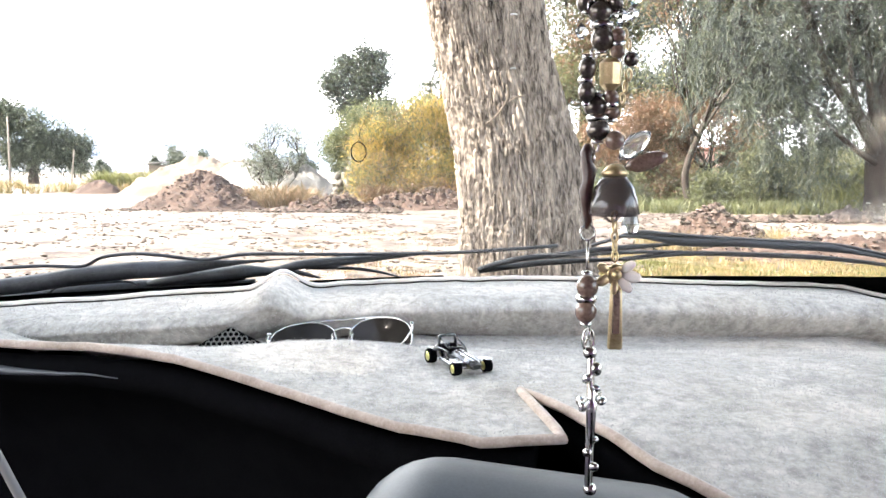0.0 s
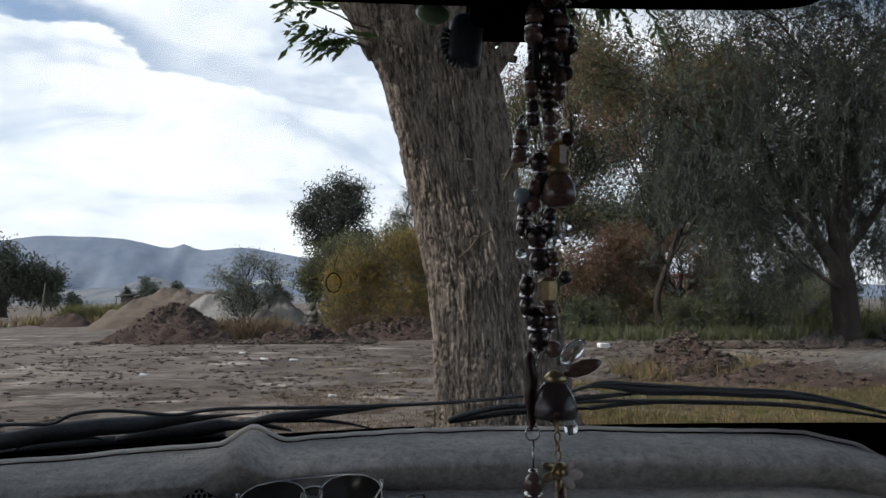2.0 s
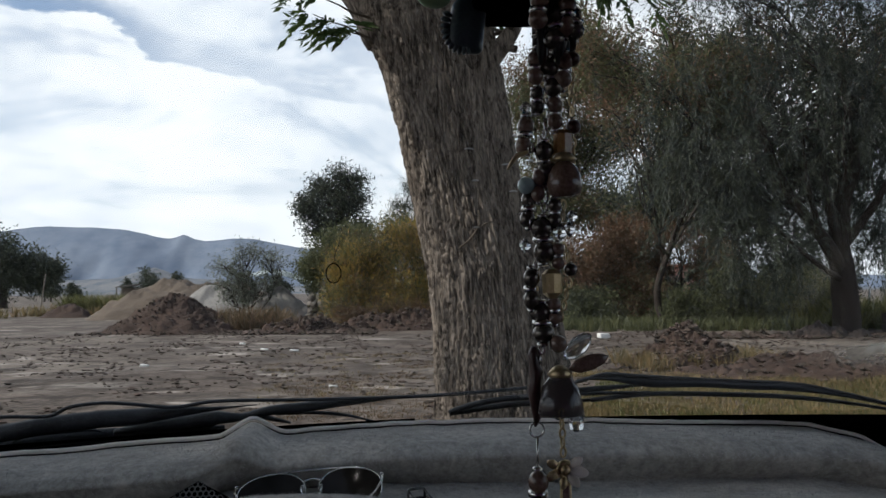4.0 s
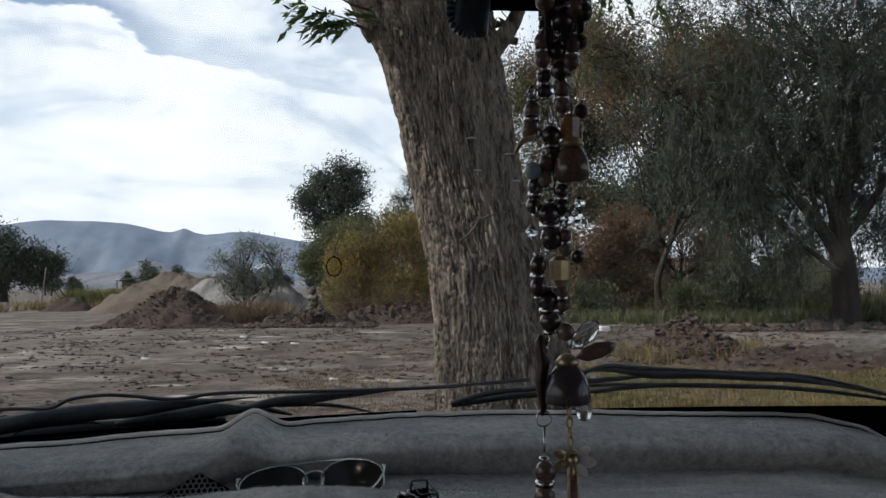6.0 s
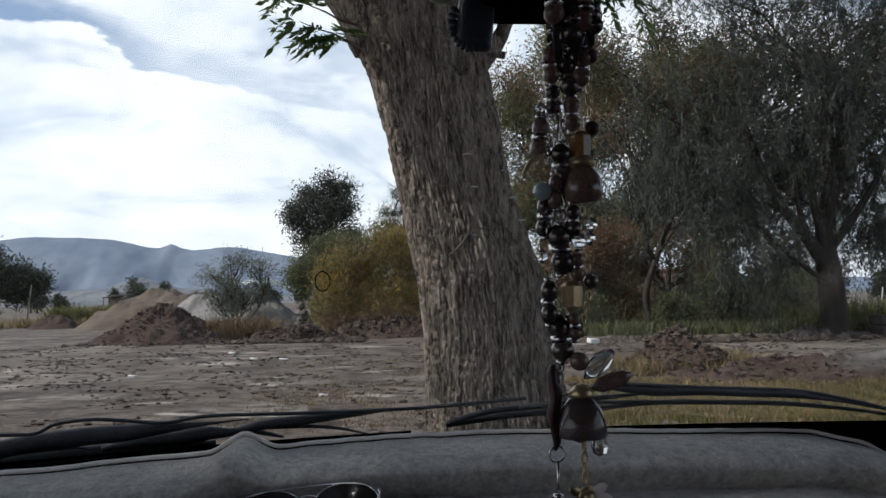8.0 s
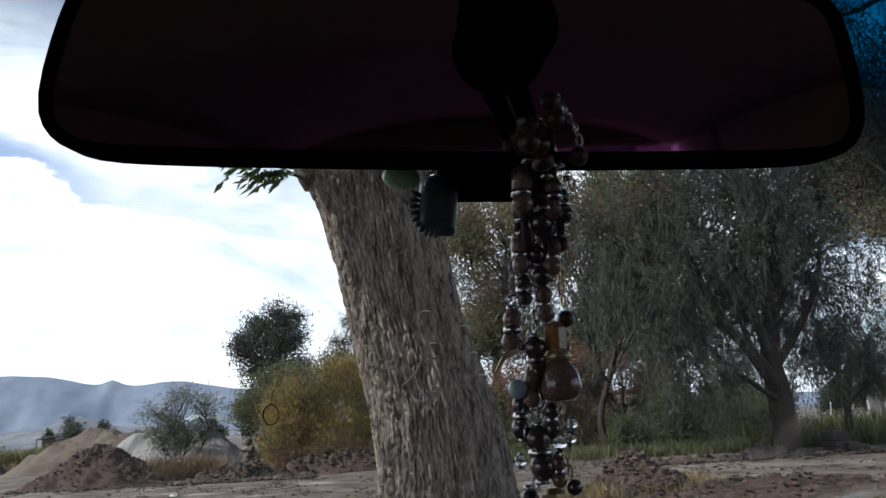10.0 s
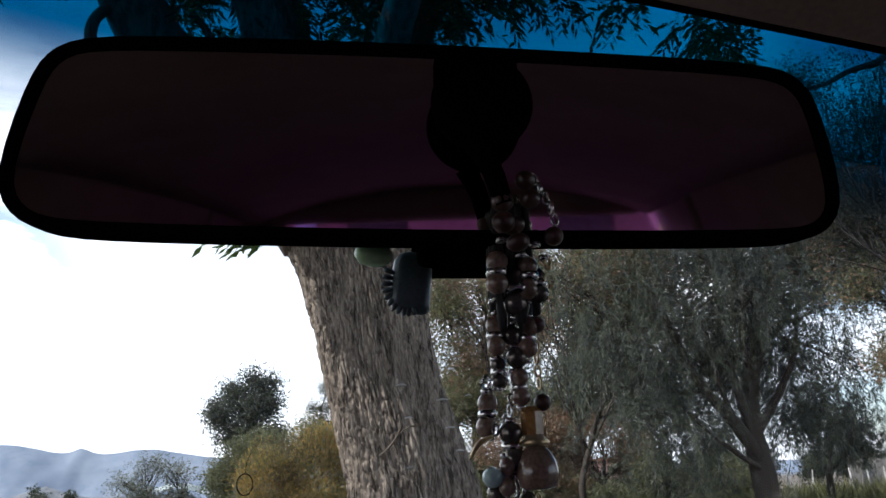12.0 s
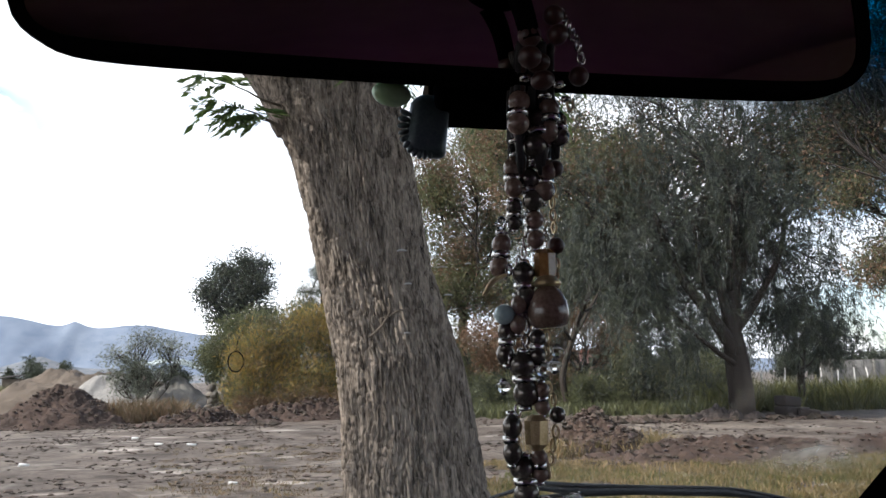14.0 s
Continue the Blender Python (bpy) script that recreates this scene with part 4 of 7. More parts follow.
for pts, r in (([(12.30, 22.5, 1.9), (11.85, 22.4, 2.6), (11.33, 22.3, 3.25), (10.76, 22.3, 4.0), (10.3, 22.3, 5.0), (9.8, 22.4, 6.6)], 0.22), ([(12.25, 22.5, 2.5), (12.0, 22.4, 3.4), (11.85, 22.4, 4.4), (11.7, 22.5, 6.4)], 0.17), ([(12.45, 22.5, 2.7), (12.9, 22.4, 3.3), (13.41, 22.4, 4.0), (14.05, 22.5, 5.0), (14.4, 22.6, 6.2)], 0.15), ([(11.6, 22.3, 2.95), (11.2, 22.1, 4.2), (11.1, 22.2, 5.8)], 0.10), ([(12.2, 22.4, 1.6), (11.5, 22.2, 2.0), (10.6, 22.1, 2.7), (9.8, 22.1, 3.6)], 0.09)):
    path = smooth_path(pts, 6)
    bm = tube(bmesh.new(), path, [r * (1 - 0.55 * i / (len(path) - 1)) for i in range(len(path))], 9)
    bm.transform(Matrix.Translation((-12.42, -22.6, 0)))
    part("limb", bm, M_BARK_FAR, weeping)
tree("small_weeping_tree", "small dark weeping tree beside the fence", [(16.9, 26.5, 0), (16.95, 26.5, 1.2), (17.2, 26.5, 2.4)], 0.17,
     [((16.7, 26.5, 3.0), (0.9, 0.9, 0.6)), ((18.3, 26.5, 2.9), (1.0, 0.9, 0.55)), ((17.5, 26.6, 3.6), (1.1, 1.0, 0.6)), ((18.0, 26.2, 2.6), (0.9, 0.7, 0.4))], 26000, (0.16, 0.018), [M_LEAF_DARK], 22, 16, 0.42, strand=1.0)
tree("broadleaf_tree", "tall green tree behind the brown shrub", [(6.3, 36, 0), (6.2, 36, 3), (6.4, 36, 6.5)], 0.3,
     [((5.2, 35.6, 5.0), (1.7, 1.5, 1.4)), ((7.4, 36, 5.6), (1.9, 1.5, 1.5)), ((6.0, 36, 8.0), (2.1, 1.7, 1.6)), ((8.4, 36.2, 8.4), (1.8, 1.6, 1.4)), ((6.6, 36, 11.0), (2.3, 1.8, 1.6)), ((4.6, 36, 10.6), (1.5, 1.4, 1.3)), ((9.0, 36, 11.4), (1.6, 1.5, 1.3)), ((7.0, 36, 13.4), (2.0, 1.6, 1.4))], 80000, (0.18, 0.055), [M_LEAF_MID, M_LEAF_RUST, M_LEAF_MID], 23, 18, 0.5)
tree("broadleaf_tree", "tall grey-green tree in the row beyond the yard", [(10.6, 34, 0), (10.5, 34, 3), (10.8, 34, 7)], 0.28,
     [((9.6, 34, 5.0), (1.6, 1.4, 1.3)), ((11.6, 34, 5.0), (1.8, 1.4, 1.6)), ((13.4, 33.6, 5.4), (1.7, 1.4, 1.6)), ((10.4, 34, 7.6), (1.9, 1.5, 1.5)), ((12.6, 34, 8.4), (1.9, 1.6, 1.5)), ((11.2, 34, 11.0), (2.4, 1.8, 1.7)), ((13.8, 34, 11.4), (2.0, 1.6, 1.5))], 70000, (0.21, 0.06), [M_LEAF_MID, M_LEAF_GREY], 24, 16, 0.45)
tree("rusty_tree", "tree with thin rust-brown foliage against the sky", [(8.75, 28, 0), (8.5, 28, 1.3), (8.9, 27.4, 3.0), (9.6, 25.6, 6)], 0.15,
     [((7.0, 24.8, 7.6), (1.5, 1.2, 0.9)), ((9.0, 24.6, 8.2), (1.6, 1.2, 0.9)), ((8.0, 25, 9.6), (1.9, 1.4, 1.0)), ((11.2, 24.5, 8.8), (1.6, 1.3, 0.9)), ((13.4, 24.5, 9.0), (1.6, 1.3, 0.9)), ((15.6, 24.5, 8.6), (1.5, 1.3, 1.0)), ((12.2, 25, 10.6), (2.0, 1.4, 1.0)), ((5.6, 25, 9.0), (1.2, 1.2, 1.0)), ((16.4, 25, 10.2), (1.6, 1.4, 1.0)), ((10.2, 24.6, 7.4), (1.3, 1.0, 0.7)), ((14.4, 24.4, 7.4), (1.2, 1.0, 0.7)), ((17.6, 24.4, 9.6), (1.2, 1.0, 0.9)), ((18.7, 24.4, 8.2), (1.0, 1.0, 0.7)), ((19.4, 24.6, 10.6), (1.5, 1.2, 1.0)), ((18.0, 24.6, 12.0), (1.6, 1.2, 0.9))], 58000, (0.15, 0.05), [M_LEAF_RUST, M_LEAF_MID], 25, 18, 0.5, twig_r=0.032)
tree("brown_shrub", "bent thorny shrub with sparse brown leaves", [(10.4, 31.5, 0), (10.3, 31.5, 0.9), (10.5, 31.5, 1.7)], 0.3,
     [((9.0, 31.3, 3.2), (1.1, 0.9, 0.7)), ((10.4, 31.4, 3.6), (1.2, 0.9, 0.7)), ((11.7, 31.5, 3.1), (1.0, 0.9, 0.7)), ((9.8, 31.2, 2.5), (1.0, 0.8, 0.5)), ((11.4, 31.2, 2.2), (0.8, 0.7, 0.5))], 9000, (0.10, 0.04), [M_LEAF_BROWN], 26, 18, 0.5, twig_r=0.025)
tree("brown_shrub", "rust-brown leafy shrub in the hedge row", [(6.9, 30, 0), (6.8, 30, 0.8), (6.9, 30, 1.6)], 0.14,
     [((6.2, 30, 2.6), (0.9, 0.9, 1.1)), ((7.3, 30, 2.9), (1.0, 0.9, 1.2)), ((8.0, 30.2, 3.6), (0.9, 0.8, 0.7))], 15000, (0.12, 0.05), [M_LEAF_BROWN, M_LEAF_RUST], 27, 18, 0.5)
roadside = tree("roadside_tree", "leaning tree with sparse yellow-brown foliage near the yard", [(14.5, 15.5, 0), (14.3, 15.5, 3), (13.7, 15.5, 6)], 0.2,
     [((12.0, 15.8, 6.6), (0.9, 0.9, 0.6)), ((12.7, 15.6, 5.0), (0.7, 0.9, 0.7)), ((12.6, 15.8, 8.0), (1.1, 1.0, 0.7)), ((13.4, 15.6, 6.2), (1.0, 1.0, 0.9)), ((11.8, 15.9, 8.8), (1.1, 0.9, 0.6)), ((13.2, 15.9, 9.6), (1.3, 0.9, 0.7)), ((12.9, 15.7, 4.0), (0.5, 0.6, 0.4)), ((14.2, 15.8, 8.2), (1.2, 0.9, 0.8)), ((11.3, 16.0, 10.6), (1.0, 0.8, 0.5)), ((13.8, 16.0, 11.2), (1.3, 0.8, 0.6)), ((11.7, 15.9, 5.4), (0.5, 0.6, 0.5)), ((11.4, 15.9, 7.4), (0.7, 0.7, 0.5)), ((12.2, 15.8, 3.6), (0.4, 0.5, 0.35))], 32000, (0.10, 0.035), [M_LEAF_DARK, M_LEAF_MID, M_LEAF_RUST], 28, 18, 0.5, twig_r=0.024)

bm = tube(bmesh.new(), smooth_path([(14.2, 15.5, 4.5), (14.9, 15.8, 8.0), (14.5, 16.0, 11.3), (13.6, 16.0, 11.15), (12.9, 16.0, 10.95), (12.1, 16.0, 10.55), (11.3, 16.0, 10.4), (10.9, 16.0, 10.6)], 5), [0.14 * (1 - 0.022 * i) for i in range(36)], 8)
bm.transform(Matrix.Translation((-14.5, -15.5, 0)))
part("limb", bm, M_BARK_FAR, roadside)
for i, (x, y, h, mat) in enumerate(((4.6, 31, 2.4, M_LEAF_MID), (6.2, 28.6, 1.5, M_LEAF_DARK), (8.3, 29.5, 2.2, M_LEAF_BROWN), (9.6, 28.2, 1.5, M_LEAF_MID), (11.6, 29, 2.6, M_LEAF_DARK), (13.2, 28.4, 2.9, M_LEAF_GREY), (14.9, 29.5, 2.2, M_LEAF_MID), (12.4, 33, 4.4, M_LEAF_DARK), (9.2, 35, 4.6, M_LEAF_DARK), (5.6, 34, 4.2, M_LEAF_MID))):
    tree("hedge_shrub", "dark tangled shrub in the row under the trees", [(x, y, 0), (x, y, 0.3), (x + 0.1, y, 0.6)], 0.08,
         [((x - 0.55, y, h * 0.34), (0.75, 0.6, h * 0.3)), ((x + 0.5, y - 0.1, h * 0.36), (0.75, 0.6, h * 0.32)), ((x, y, h * 0.68), (0.8, 0.6, h * 0.26))], 6000, (0.14, 0.04), [mat, M_LEAF_MID], 200 + i, 16, 0.5, fork=0.2, group="shrubs under the trees", twig_r=0.015)

# the clump on the far side of the yard
tree("yellow_bush", "large rounded bush of yellow-green dry foliage", [(-1.6, 31, 0), (-1.6, 31, 0.6), (-1.5, 31, 1.2)], 0.12,
     [((-2.7, 30.8, 1.7), (0.9, 0.9, 0.9)), ((-2.2, 30.6, 2.6), (1.1, 0.9, 0.9)), ((-1.1, 30.6, 3.0), (1.1, 0.9, 0.8)), ((0.2, 30.8, 2.7), (1.1, 0.9, 0.9)), ((-0.8, 30.2, 1.6), (1.2, 0.9, 0.9)), ((0.9, 30.6, 1.6), (1.1, 0.9, 1.0)), ((-2.2, 30.1, 1.2), (1.0, 0.8, 0.7)), ((-2.7, 30.0, 0.8), (0.8, 0.8, 0.5)), ((-1.2, 29.8, 0.8), (1.2, 0.8, 0.5)), ((0.5, 29.9, 0.8), (1.2, 0.8, 0.5)), ((1.6, 30.4, 0.9), (0.9, 0.8, 0.6)), ((-0.4, 30.4, 3.3), (0.8, 0.7, 0.5)), ((-2.9, 30.5, 2.3), (0.7, 0.7, 0.6))], 80000, (0.20, 0.022), [M_LEAF_YELLOW, M_LEAF_MID, M_LEAF_YELLOW, M_STRAW], 31, 22, 0.55, hang=-0.9)
tree("green_bush", "dark green bush behind the yellow one", [(-4.2, 33.5, 0), (-4.2, 33.5, 0.8), (-4.1, 33.5, 1.6)], 0.12,
     [((-4.6, 33.4, 2.5), (0.7, 0.8, 0.6)), ((-3.9, 33.3, 2.9), (1.0, 0.9, 0.9)), ((-2.6, 33.6, 3.4), (1.2, 0.9, 0.9)), ((-1.0, 34, 3.6), (1.3, 0.9, 0.9)), ((-3.4, 32.6, 1.2), (0.8, 0.8, 0.8))], 30000, (0.13, 0.045), [M_LEAF_MID], 32, 18, 0.5)
tree("round_tree", "dark green round-crowned tree above the bushes", [(-4.3, 38, 0), (-4.3, 38, 2.5), (-4.3, 38, 4.4)], 0.2,
     [((-5.3, 38, 5.3), (0.8, 0.8, 0.7)), ((-4.3, 38, 6.2), (0.9, 0.9, 0.8)), ((-3.5, 38, 5.6), (0.8, 0.8, 0.8)), ((-4.4, 38, 4.8), (0.9, 0.8, 0.6)), ((-5.5, 38, 5.7), (0.6, 0.7, 0.45)), ((-4.8, 38, 4.2), (0.8, 0.8, 0.5)), ((-3.7, 38, 4.1), (0.9, 0.8, 0.5)), ((-4.2, 38, 5.4), (0.9, 0.8, 0.8)), ((-3.2, 38, 6.0), (0.7, 0.8, 0.6)), ((-4.9, 38, 6.5), (0.5, 0.5, 0.4)), ((-3.2, 38, 6.8), (0.35, 0.4, 0.5)), ((-4.0, 38, 7.0), (0.4, 0.4, 0.4)), ((-2.9, 38, 4.5), (0.6, 0.6, 0.5))], 15000, (0.19, 0.052), [M_LEAF_GREY, M_LEAF_DARK], 33, 18, 0.60)
tree("fir_tree", "blue-green feathery conifer behind the big trunk", [(-0.3, 43, 0), (-0.3, 43, 4), (-0.3, 43, 7.6)], 0.16,
     [((-0.9, 43, 6.2), (0.9, 0.9, 0.3)), ((0.3, 43, 6.4), (0.9, 0.9, 0.3)), ((-0.3, 43, 7.2), (0.6, 0.6, 0.4)), ((-1.1, 43, 5.3), (1.1, 1.0, 0.3)), ((0.5, 43, 5.2), (1.1, 1.0, 0.3)), ((-0.4, 43, 4.3), (1.4, 1.0, 0.4))], 14000, (0.16, 0.02), [M_LEAF_DARK], 34, 14, 0.45)
tree("bare_shrub", "thin grey-green shrub with open twigs", [(-7.2, 33, 0), (-7.2, 33, 0.3), (-7.15, 33, 0.6)], 0.07,
     [((-8.2, 33, 2.4), (0.7, 0.6, 0.5)), ((-7.3, 33, 3.0), (0.8, 0.6, 0.5)), ((-6.3, 33, 2.7), (0.7, 0.6, 0.5)), ((-7.6, 32.8, 1.9), (0.8, 0.6, 0.4)), ((-6.5, 32.8, 1.8), (0.7, 0.6, 0.4)), ((-8.0, 32.7, 1.5), (0.6, 0.5, 0.5)), ((-7.2, 32.6, 1.2), (0.6, 0.5, 0.5))], 7500, (0.11, 0.036), [M_LEAF_SAGE], 35, 26, 0.5, fork=0.2, twig_r=0.016)
tree("dark_tree", "broad dark green tree at the edge of the field", [(-37, 70, 0), (-37, 70, 1.5), (-37, 70, 3)], 0.5,
     [((-38.5, 70, 4.2), (2.6, 2, 1.9)), ((-36.0, 70, 4.6), (2.2, 2, 1.8)), ((-34.5, 70, 3.2), (1.9, 1.6, 1.1)), ((-36.4, 69.5, 2.4), (2.6, 1.8, 1.2)), ((-32.9, 70, 3.3), (1.1, 1.0, 0.5)), ((-39, 70, 6.4), (1.6, 1.4, 1.1))], 22000, (0.32, 0.12), [M_LEAF_DARK], 36, 16, 0.5)
rng = np.random.default_rng(5)
for i in range(16):
    x, y = -76 + 5.0 * i + rng.normal(), 150 + 14 * rng.random()
    h = rng.uniform(4.0, 8.0)
    tree("field_tree", "small dark tree far across the field", [(x, y, 0), (x, y, h * 0.3), (x, y, h * 0.6)], 0.2, [((x, y, h * 0.55), (h * 0.22, h * 0.22, h * 0.32)), ((x + 0.6, y, h * 0.4), (h * 0.3, h * 0.3, h * 0.25))], 1400, (0.5, 0.25), [M_LEAF_DARK], 100 + i, 10, 0.45, group="trees across the field")

# brown tangle added as the dark shade at the bush's foot
tree("brown_shrub", "low brown tangle put in for the shade under the yellow bush", [(-0.6, 29.2, 0), (-0.6, 29.2, 0.2), (-0.5, 29.2, 0.4)], 0.06,
     [((-2.6, 29.1, 0.45), (0.8, 0.5, 0.35)), ((-1.4, 29.0, 0.55), (0.8, 0.5, 0.4)), ((-0.2, 28.9, 0.5), (0.8, 0.5, 0.4)), ((1.0, 29.0, 0.6), (0.8, 0.5, 0.45)), ((1.9, 29.2, 0.7), (0.7, 0.5, 0.5))], 12000, (0.13, 0.03), [M_LEAF_BROWN, M_STRAW], 37, 22, 0.5, fork=0.2, twig_r=0.016)

for i in range(11):
    x, y, h = 6.2 + 1.55 * i, 41 + 2.5 * (i % 3), 3.4 + 0.5 * ((i * 5) % 4)
    tree("hedge_shrub", "dark dense shrub in the hedge behind the trees", [(x, y, 0), (x, y, 0.4), (x + 0.1, y, 0.9)], 0.1,
         [((x - 0.6, y, h * 0.3), (0.9, 0.7, h * 0.28)), ((x + 0.6, y, h * 0.34), (0.9, 0.7, h * 0.3)), ((x, y, h * 0.7), (1.0, 0.7, h * 0.27))], 7000, (0.20, 0.07), [M_LEAF_DARK], 240 + i, 16, 0.5, fork=0.2, group="shrubs behind the trees", twig_r=0.015)
rng = np.random.default_rng(15)
for i in range(18):
    x, y = 24 + 2.6 * i + rng.normal(), 72 + 4 * rng.random()
    h = rng.uniform(3.2, 4.6)
    tree("field_tree", "low dark tree beyond the fence and wall", [(x, y, 0), (x, y, h * 0.3), (x, y, h * 0.6)], 0.16, [((x - 0.7, y, h * 0.5), (1.1, 0.9, h * 0.36)), ((x + 0.7, y, h * 0.55), (1.1, 0.9, h * 0.32))], 2600, (0.32, 0.12), [M_LEAF_DARK], 140 + i, 12, 0.5, group="trees beyond the fence")

# grass
grass("dry_grass", 42000, (-1.5, 10), (7.6, 12.5), 0.085, M_GRASS, "short dry yellow grass round the big trunk", 41, keep=lambda x, y: noise.noise((x * 0.5, y * 0.5, 3)) + 0.16 * (x - 1.2) - 0.12 * abs(y - 9.5) > -0.1)
grass("green_grass", 24000, (2.0, 11), (7.4, 11.5), 0.07, M_GRASS_GREEN, "short green grass along the verge", 42, keep=lambda x, y: noise.noise((x * 0.6, y * 0.6, 8)) + 0.08 * (x - 3) > 0)
grass("dry_grass", 3500, (3.6, 6.2), (12.8, 14.6), 0.28, M_GRASS, "dry stalks on the small earth mound", 43)
grass("tall_grass", 26000, (4.5, 34), (25.5, 33), 0.42, M_LEAF_MID, "tall green weeds under the tree row", 44, width=0.016)
grass("tall_grass", 16000, (13, 40), (25.5, 34), 0.92, M_GRASS_GREEN, "tall green weeds along the fence", 45, width=0.016)
grass("dry_grass", 7000, (-9.5, -3.5), (28.5, 32), 0.34, M_STRAW, "tall straw-coloured grass round the shrubs", 46, width=0.014, keep=lambda x, y: noise.noise((x * 0.6, y * 0.6, 1)) > -0.15)
grass("dry_grass", 3200, (-7.3, -4.8), (27.2, 29.4), 0.66, M_STRAW, "straw-coloured tuft beside the dark heap", 49, width=0.014)
grass("dry_grass", 3500, (-22.5, -17.6), (49.2, 51.5), 1.1, M_GRASS_GREEN, "rough grass growing over the low mound", 50, width=0.03)
grass("dry_grass", 9000, (-45, -14), (46, 58), 0.6, M_GRASS, "pale dry grass at the field's edge", 47, width=0.03, keep=lambda x, y: noise.noise((x * 0.2, y * 0.2, 1)) > -0.1)
grass("dry_grass", 11000, (-2.8, 1.2), (8.2, 15), 0.035, M_STRAW, "thin dry grass on the earth before the big trunk", 51, keep=lambda x, y: noise.noise((x * 0.5, y * 0.4, 2)) + 0.12 * (x + 1.2) > 0.02)
grass("dry_grass", 4500, (-4, 2), (8, 18), 0.05, M_GRASS, "sparse dry grass on the bare earth", 48, keep=lambda x, y: noise.noise((x * 0.4, y * 0.4, 6)) > 0.12)


# ---- far structures ----
def pole(name, x, y, h, r, lean, label):
    bm = bmesh.new()
    tube(bm, [(0, 0, -0.1), (lean * 0.5, 0, h * 0.5), (lean, 0, h)], [r, r * 0.9, r * 0.75], 8)
    ob = part(name, bm, M_WOOD_OLD)
    ob.location = (x, y, 0)
    return tagged(ob, label, "pole")


pole("utility_pole", -28.85, 60, 2.96, 0.055, 0.35, "leaning grey wooden pole at the field's edge")
pole("utility_pole", -33.5, 60, 5.4, 0.08, 0.0, "thin upright wooden pole at the field's edge")


def shed(x, y, wdt, h, label, wall, roof):
    root = thing("shed", (x, y, 0), label, "shed")
    for sx in (-1, 1):
        for sy in (-1, 1):
            bm = bmesh.new()
            box(bm, (sx * wdt * 0.45, sy * 1.2, h * 0.5), (0.16, 0.16, h), 0.02)
            part("post", bm, wall, root)
    bm = bmesh.new()
    box(bm, (0, 0, h + 0.12), (wdt, 3.2, 0.12), 0.02, pose(0, 0, 0, 0, -7, 0))
    part("roof", bm, roof, root)
    bm = bmesh.new()
    box(bm, (0, 1.25, h * 0.45), (wdt * 0.85, 0.1, h * 0.9), 0.02)
    part("back_wall", bm, wall, root)
    return root


shed(-52, 140, 3.7, 2.75, "open lean-to shed with a sloping roof across the field", M_WOOD_OLD, M_WALL_GREY)
shed(-44, 160, 6.0, 2.6, "low pale-roofed shed beyond the earth bank", M_WALL_GREY, M_POST)


def house(x, y, wdt, dep, h, label, mat, roof_mat, turn=0, openings=3):
    """A plain house: four walls with recessed doors and windows towards the yard, and a low roof with an overhang."""
    root = thing("house", (x, y, 0), label, "house")
    root.rotation_euler = (0, 0, radians(turn))
    gap = wdt / openings
    bm = bmesh.new()
    for i in range(openings):
        cx = -wdt / 2 + gap * (i + 0.5)
        side = (gap - 1.1) / 2
        for sg in (-1, 1):
            box(bm, (cx + sg * (0.55 + side / 2), -dep / 2, h / 2), (side, 0.2, h), 0.01)
        box(bm, (cx, -dep / 2, (2.15 + h) / 2), (1.1, 0.2, h - 2.15), 0.01)
    part("front_wall", bm, mat, root)
    for nm, c, s in (("side_wall", (-wdt / 2 - 0.1, 0.1, h / 2), (0.2, dep + 0.2, h)), ("side_wall", (wdt / 2 + 0.1, 0.1, h / 2), (0.2, dep + 0.2, h)), ("back_wall", (0, dep / 2, h / 2), (wdt, 0.2, h))):
        bm = bmesh.new()
        box(bm, c, s, 0.01)
        part(nm, bm, mat, root)
    for i in range(openings):
        cx = -wdt / 2 + gap * (i + 0.5)
        bm = bmesh.new()
        box(bm, (cx, -dep / 2 + 0.04, 1.05), (1.08, 0.05, 2.1), 0.01)
        for k in range(2):
            box(bm, (cx - 0.26 + 0.52 * k, -dep / 2 + 0.005, 1.05), (0.4, 0.03, 1.7), 0.01)
        part("door", bm, M_WOOD_OLD, root)
    bm = bmesh.new()
    box(bm, (0, 0, h + 0.14), (wdt + 1.0, dep + 1.0, 0.22), 0.03)
    part("roof", bm, roof_mat, root)
    return root


house(17.0, 58, 9, 5, 2.9, "small pink house with a red roof behind the trees", M_WALL_PINK, M_TILE_RED)
house(3.0, -16, 26, 5, 3.1, "long pink house with columns behind the car", M_WALL_PINK, M_TILE_RED, 180, 7)
col = thing("porch_column", (-8, -12.2, 0), "square pale porch column before the pink house", "column", "porch columns")
bm = bmesh.new()
box(bm, (0, 0, 1.45), (0.32, 0.32, 2.9), 0.03)
part("shaft", bm, M_POST, col)
bm = bmesh.new()
box(bm, (0, 0, 2.97), (0.46, 0.46, 0.14), 0.02)
part("capital", bm, M_POST, col)
for i in range(1, 8):
    copy_thing(col, pose(-8 + 3.1 * i, -12.2, 0))

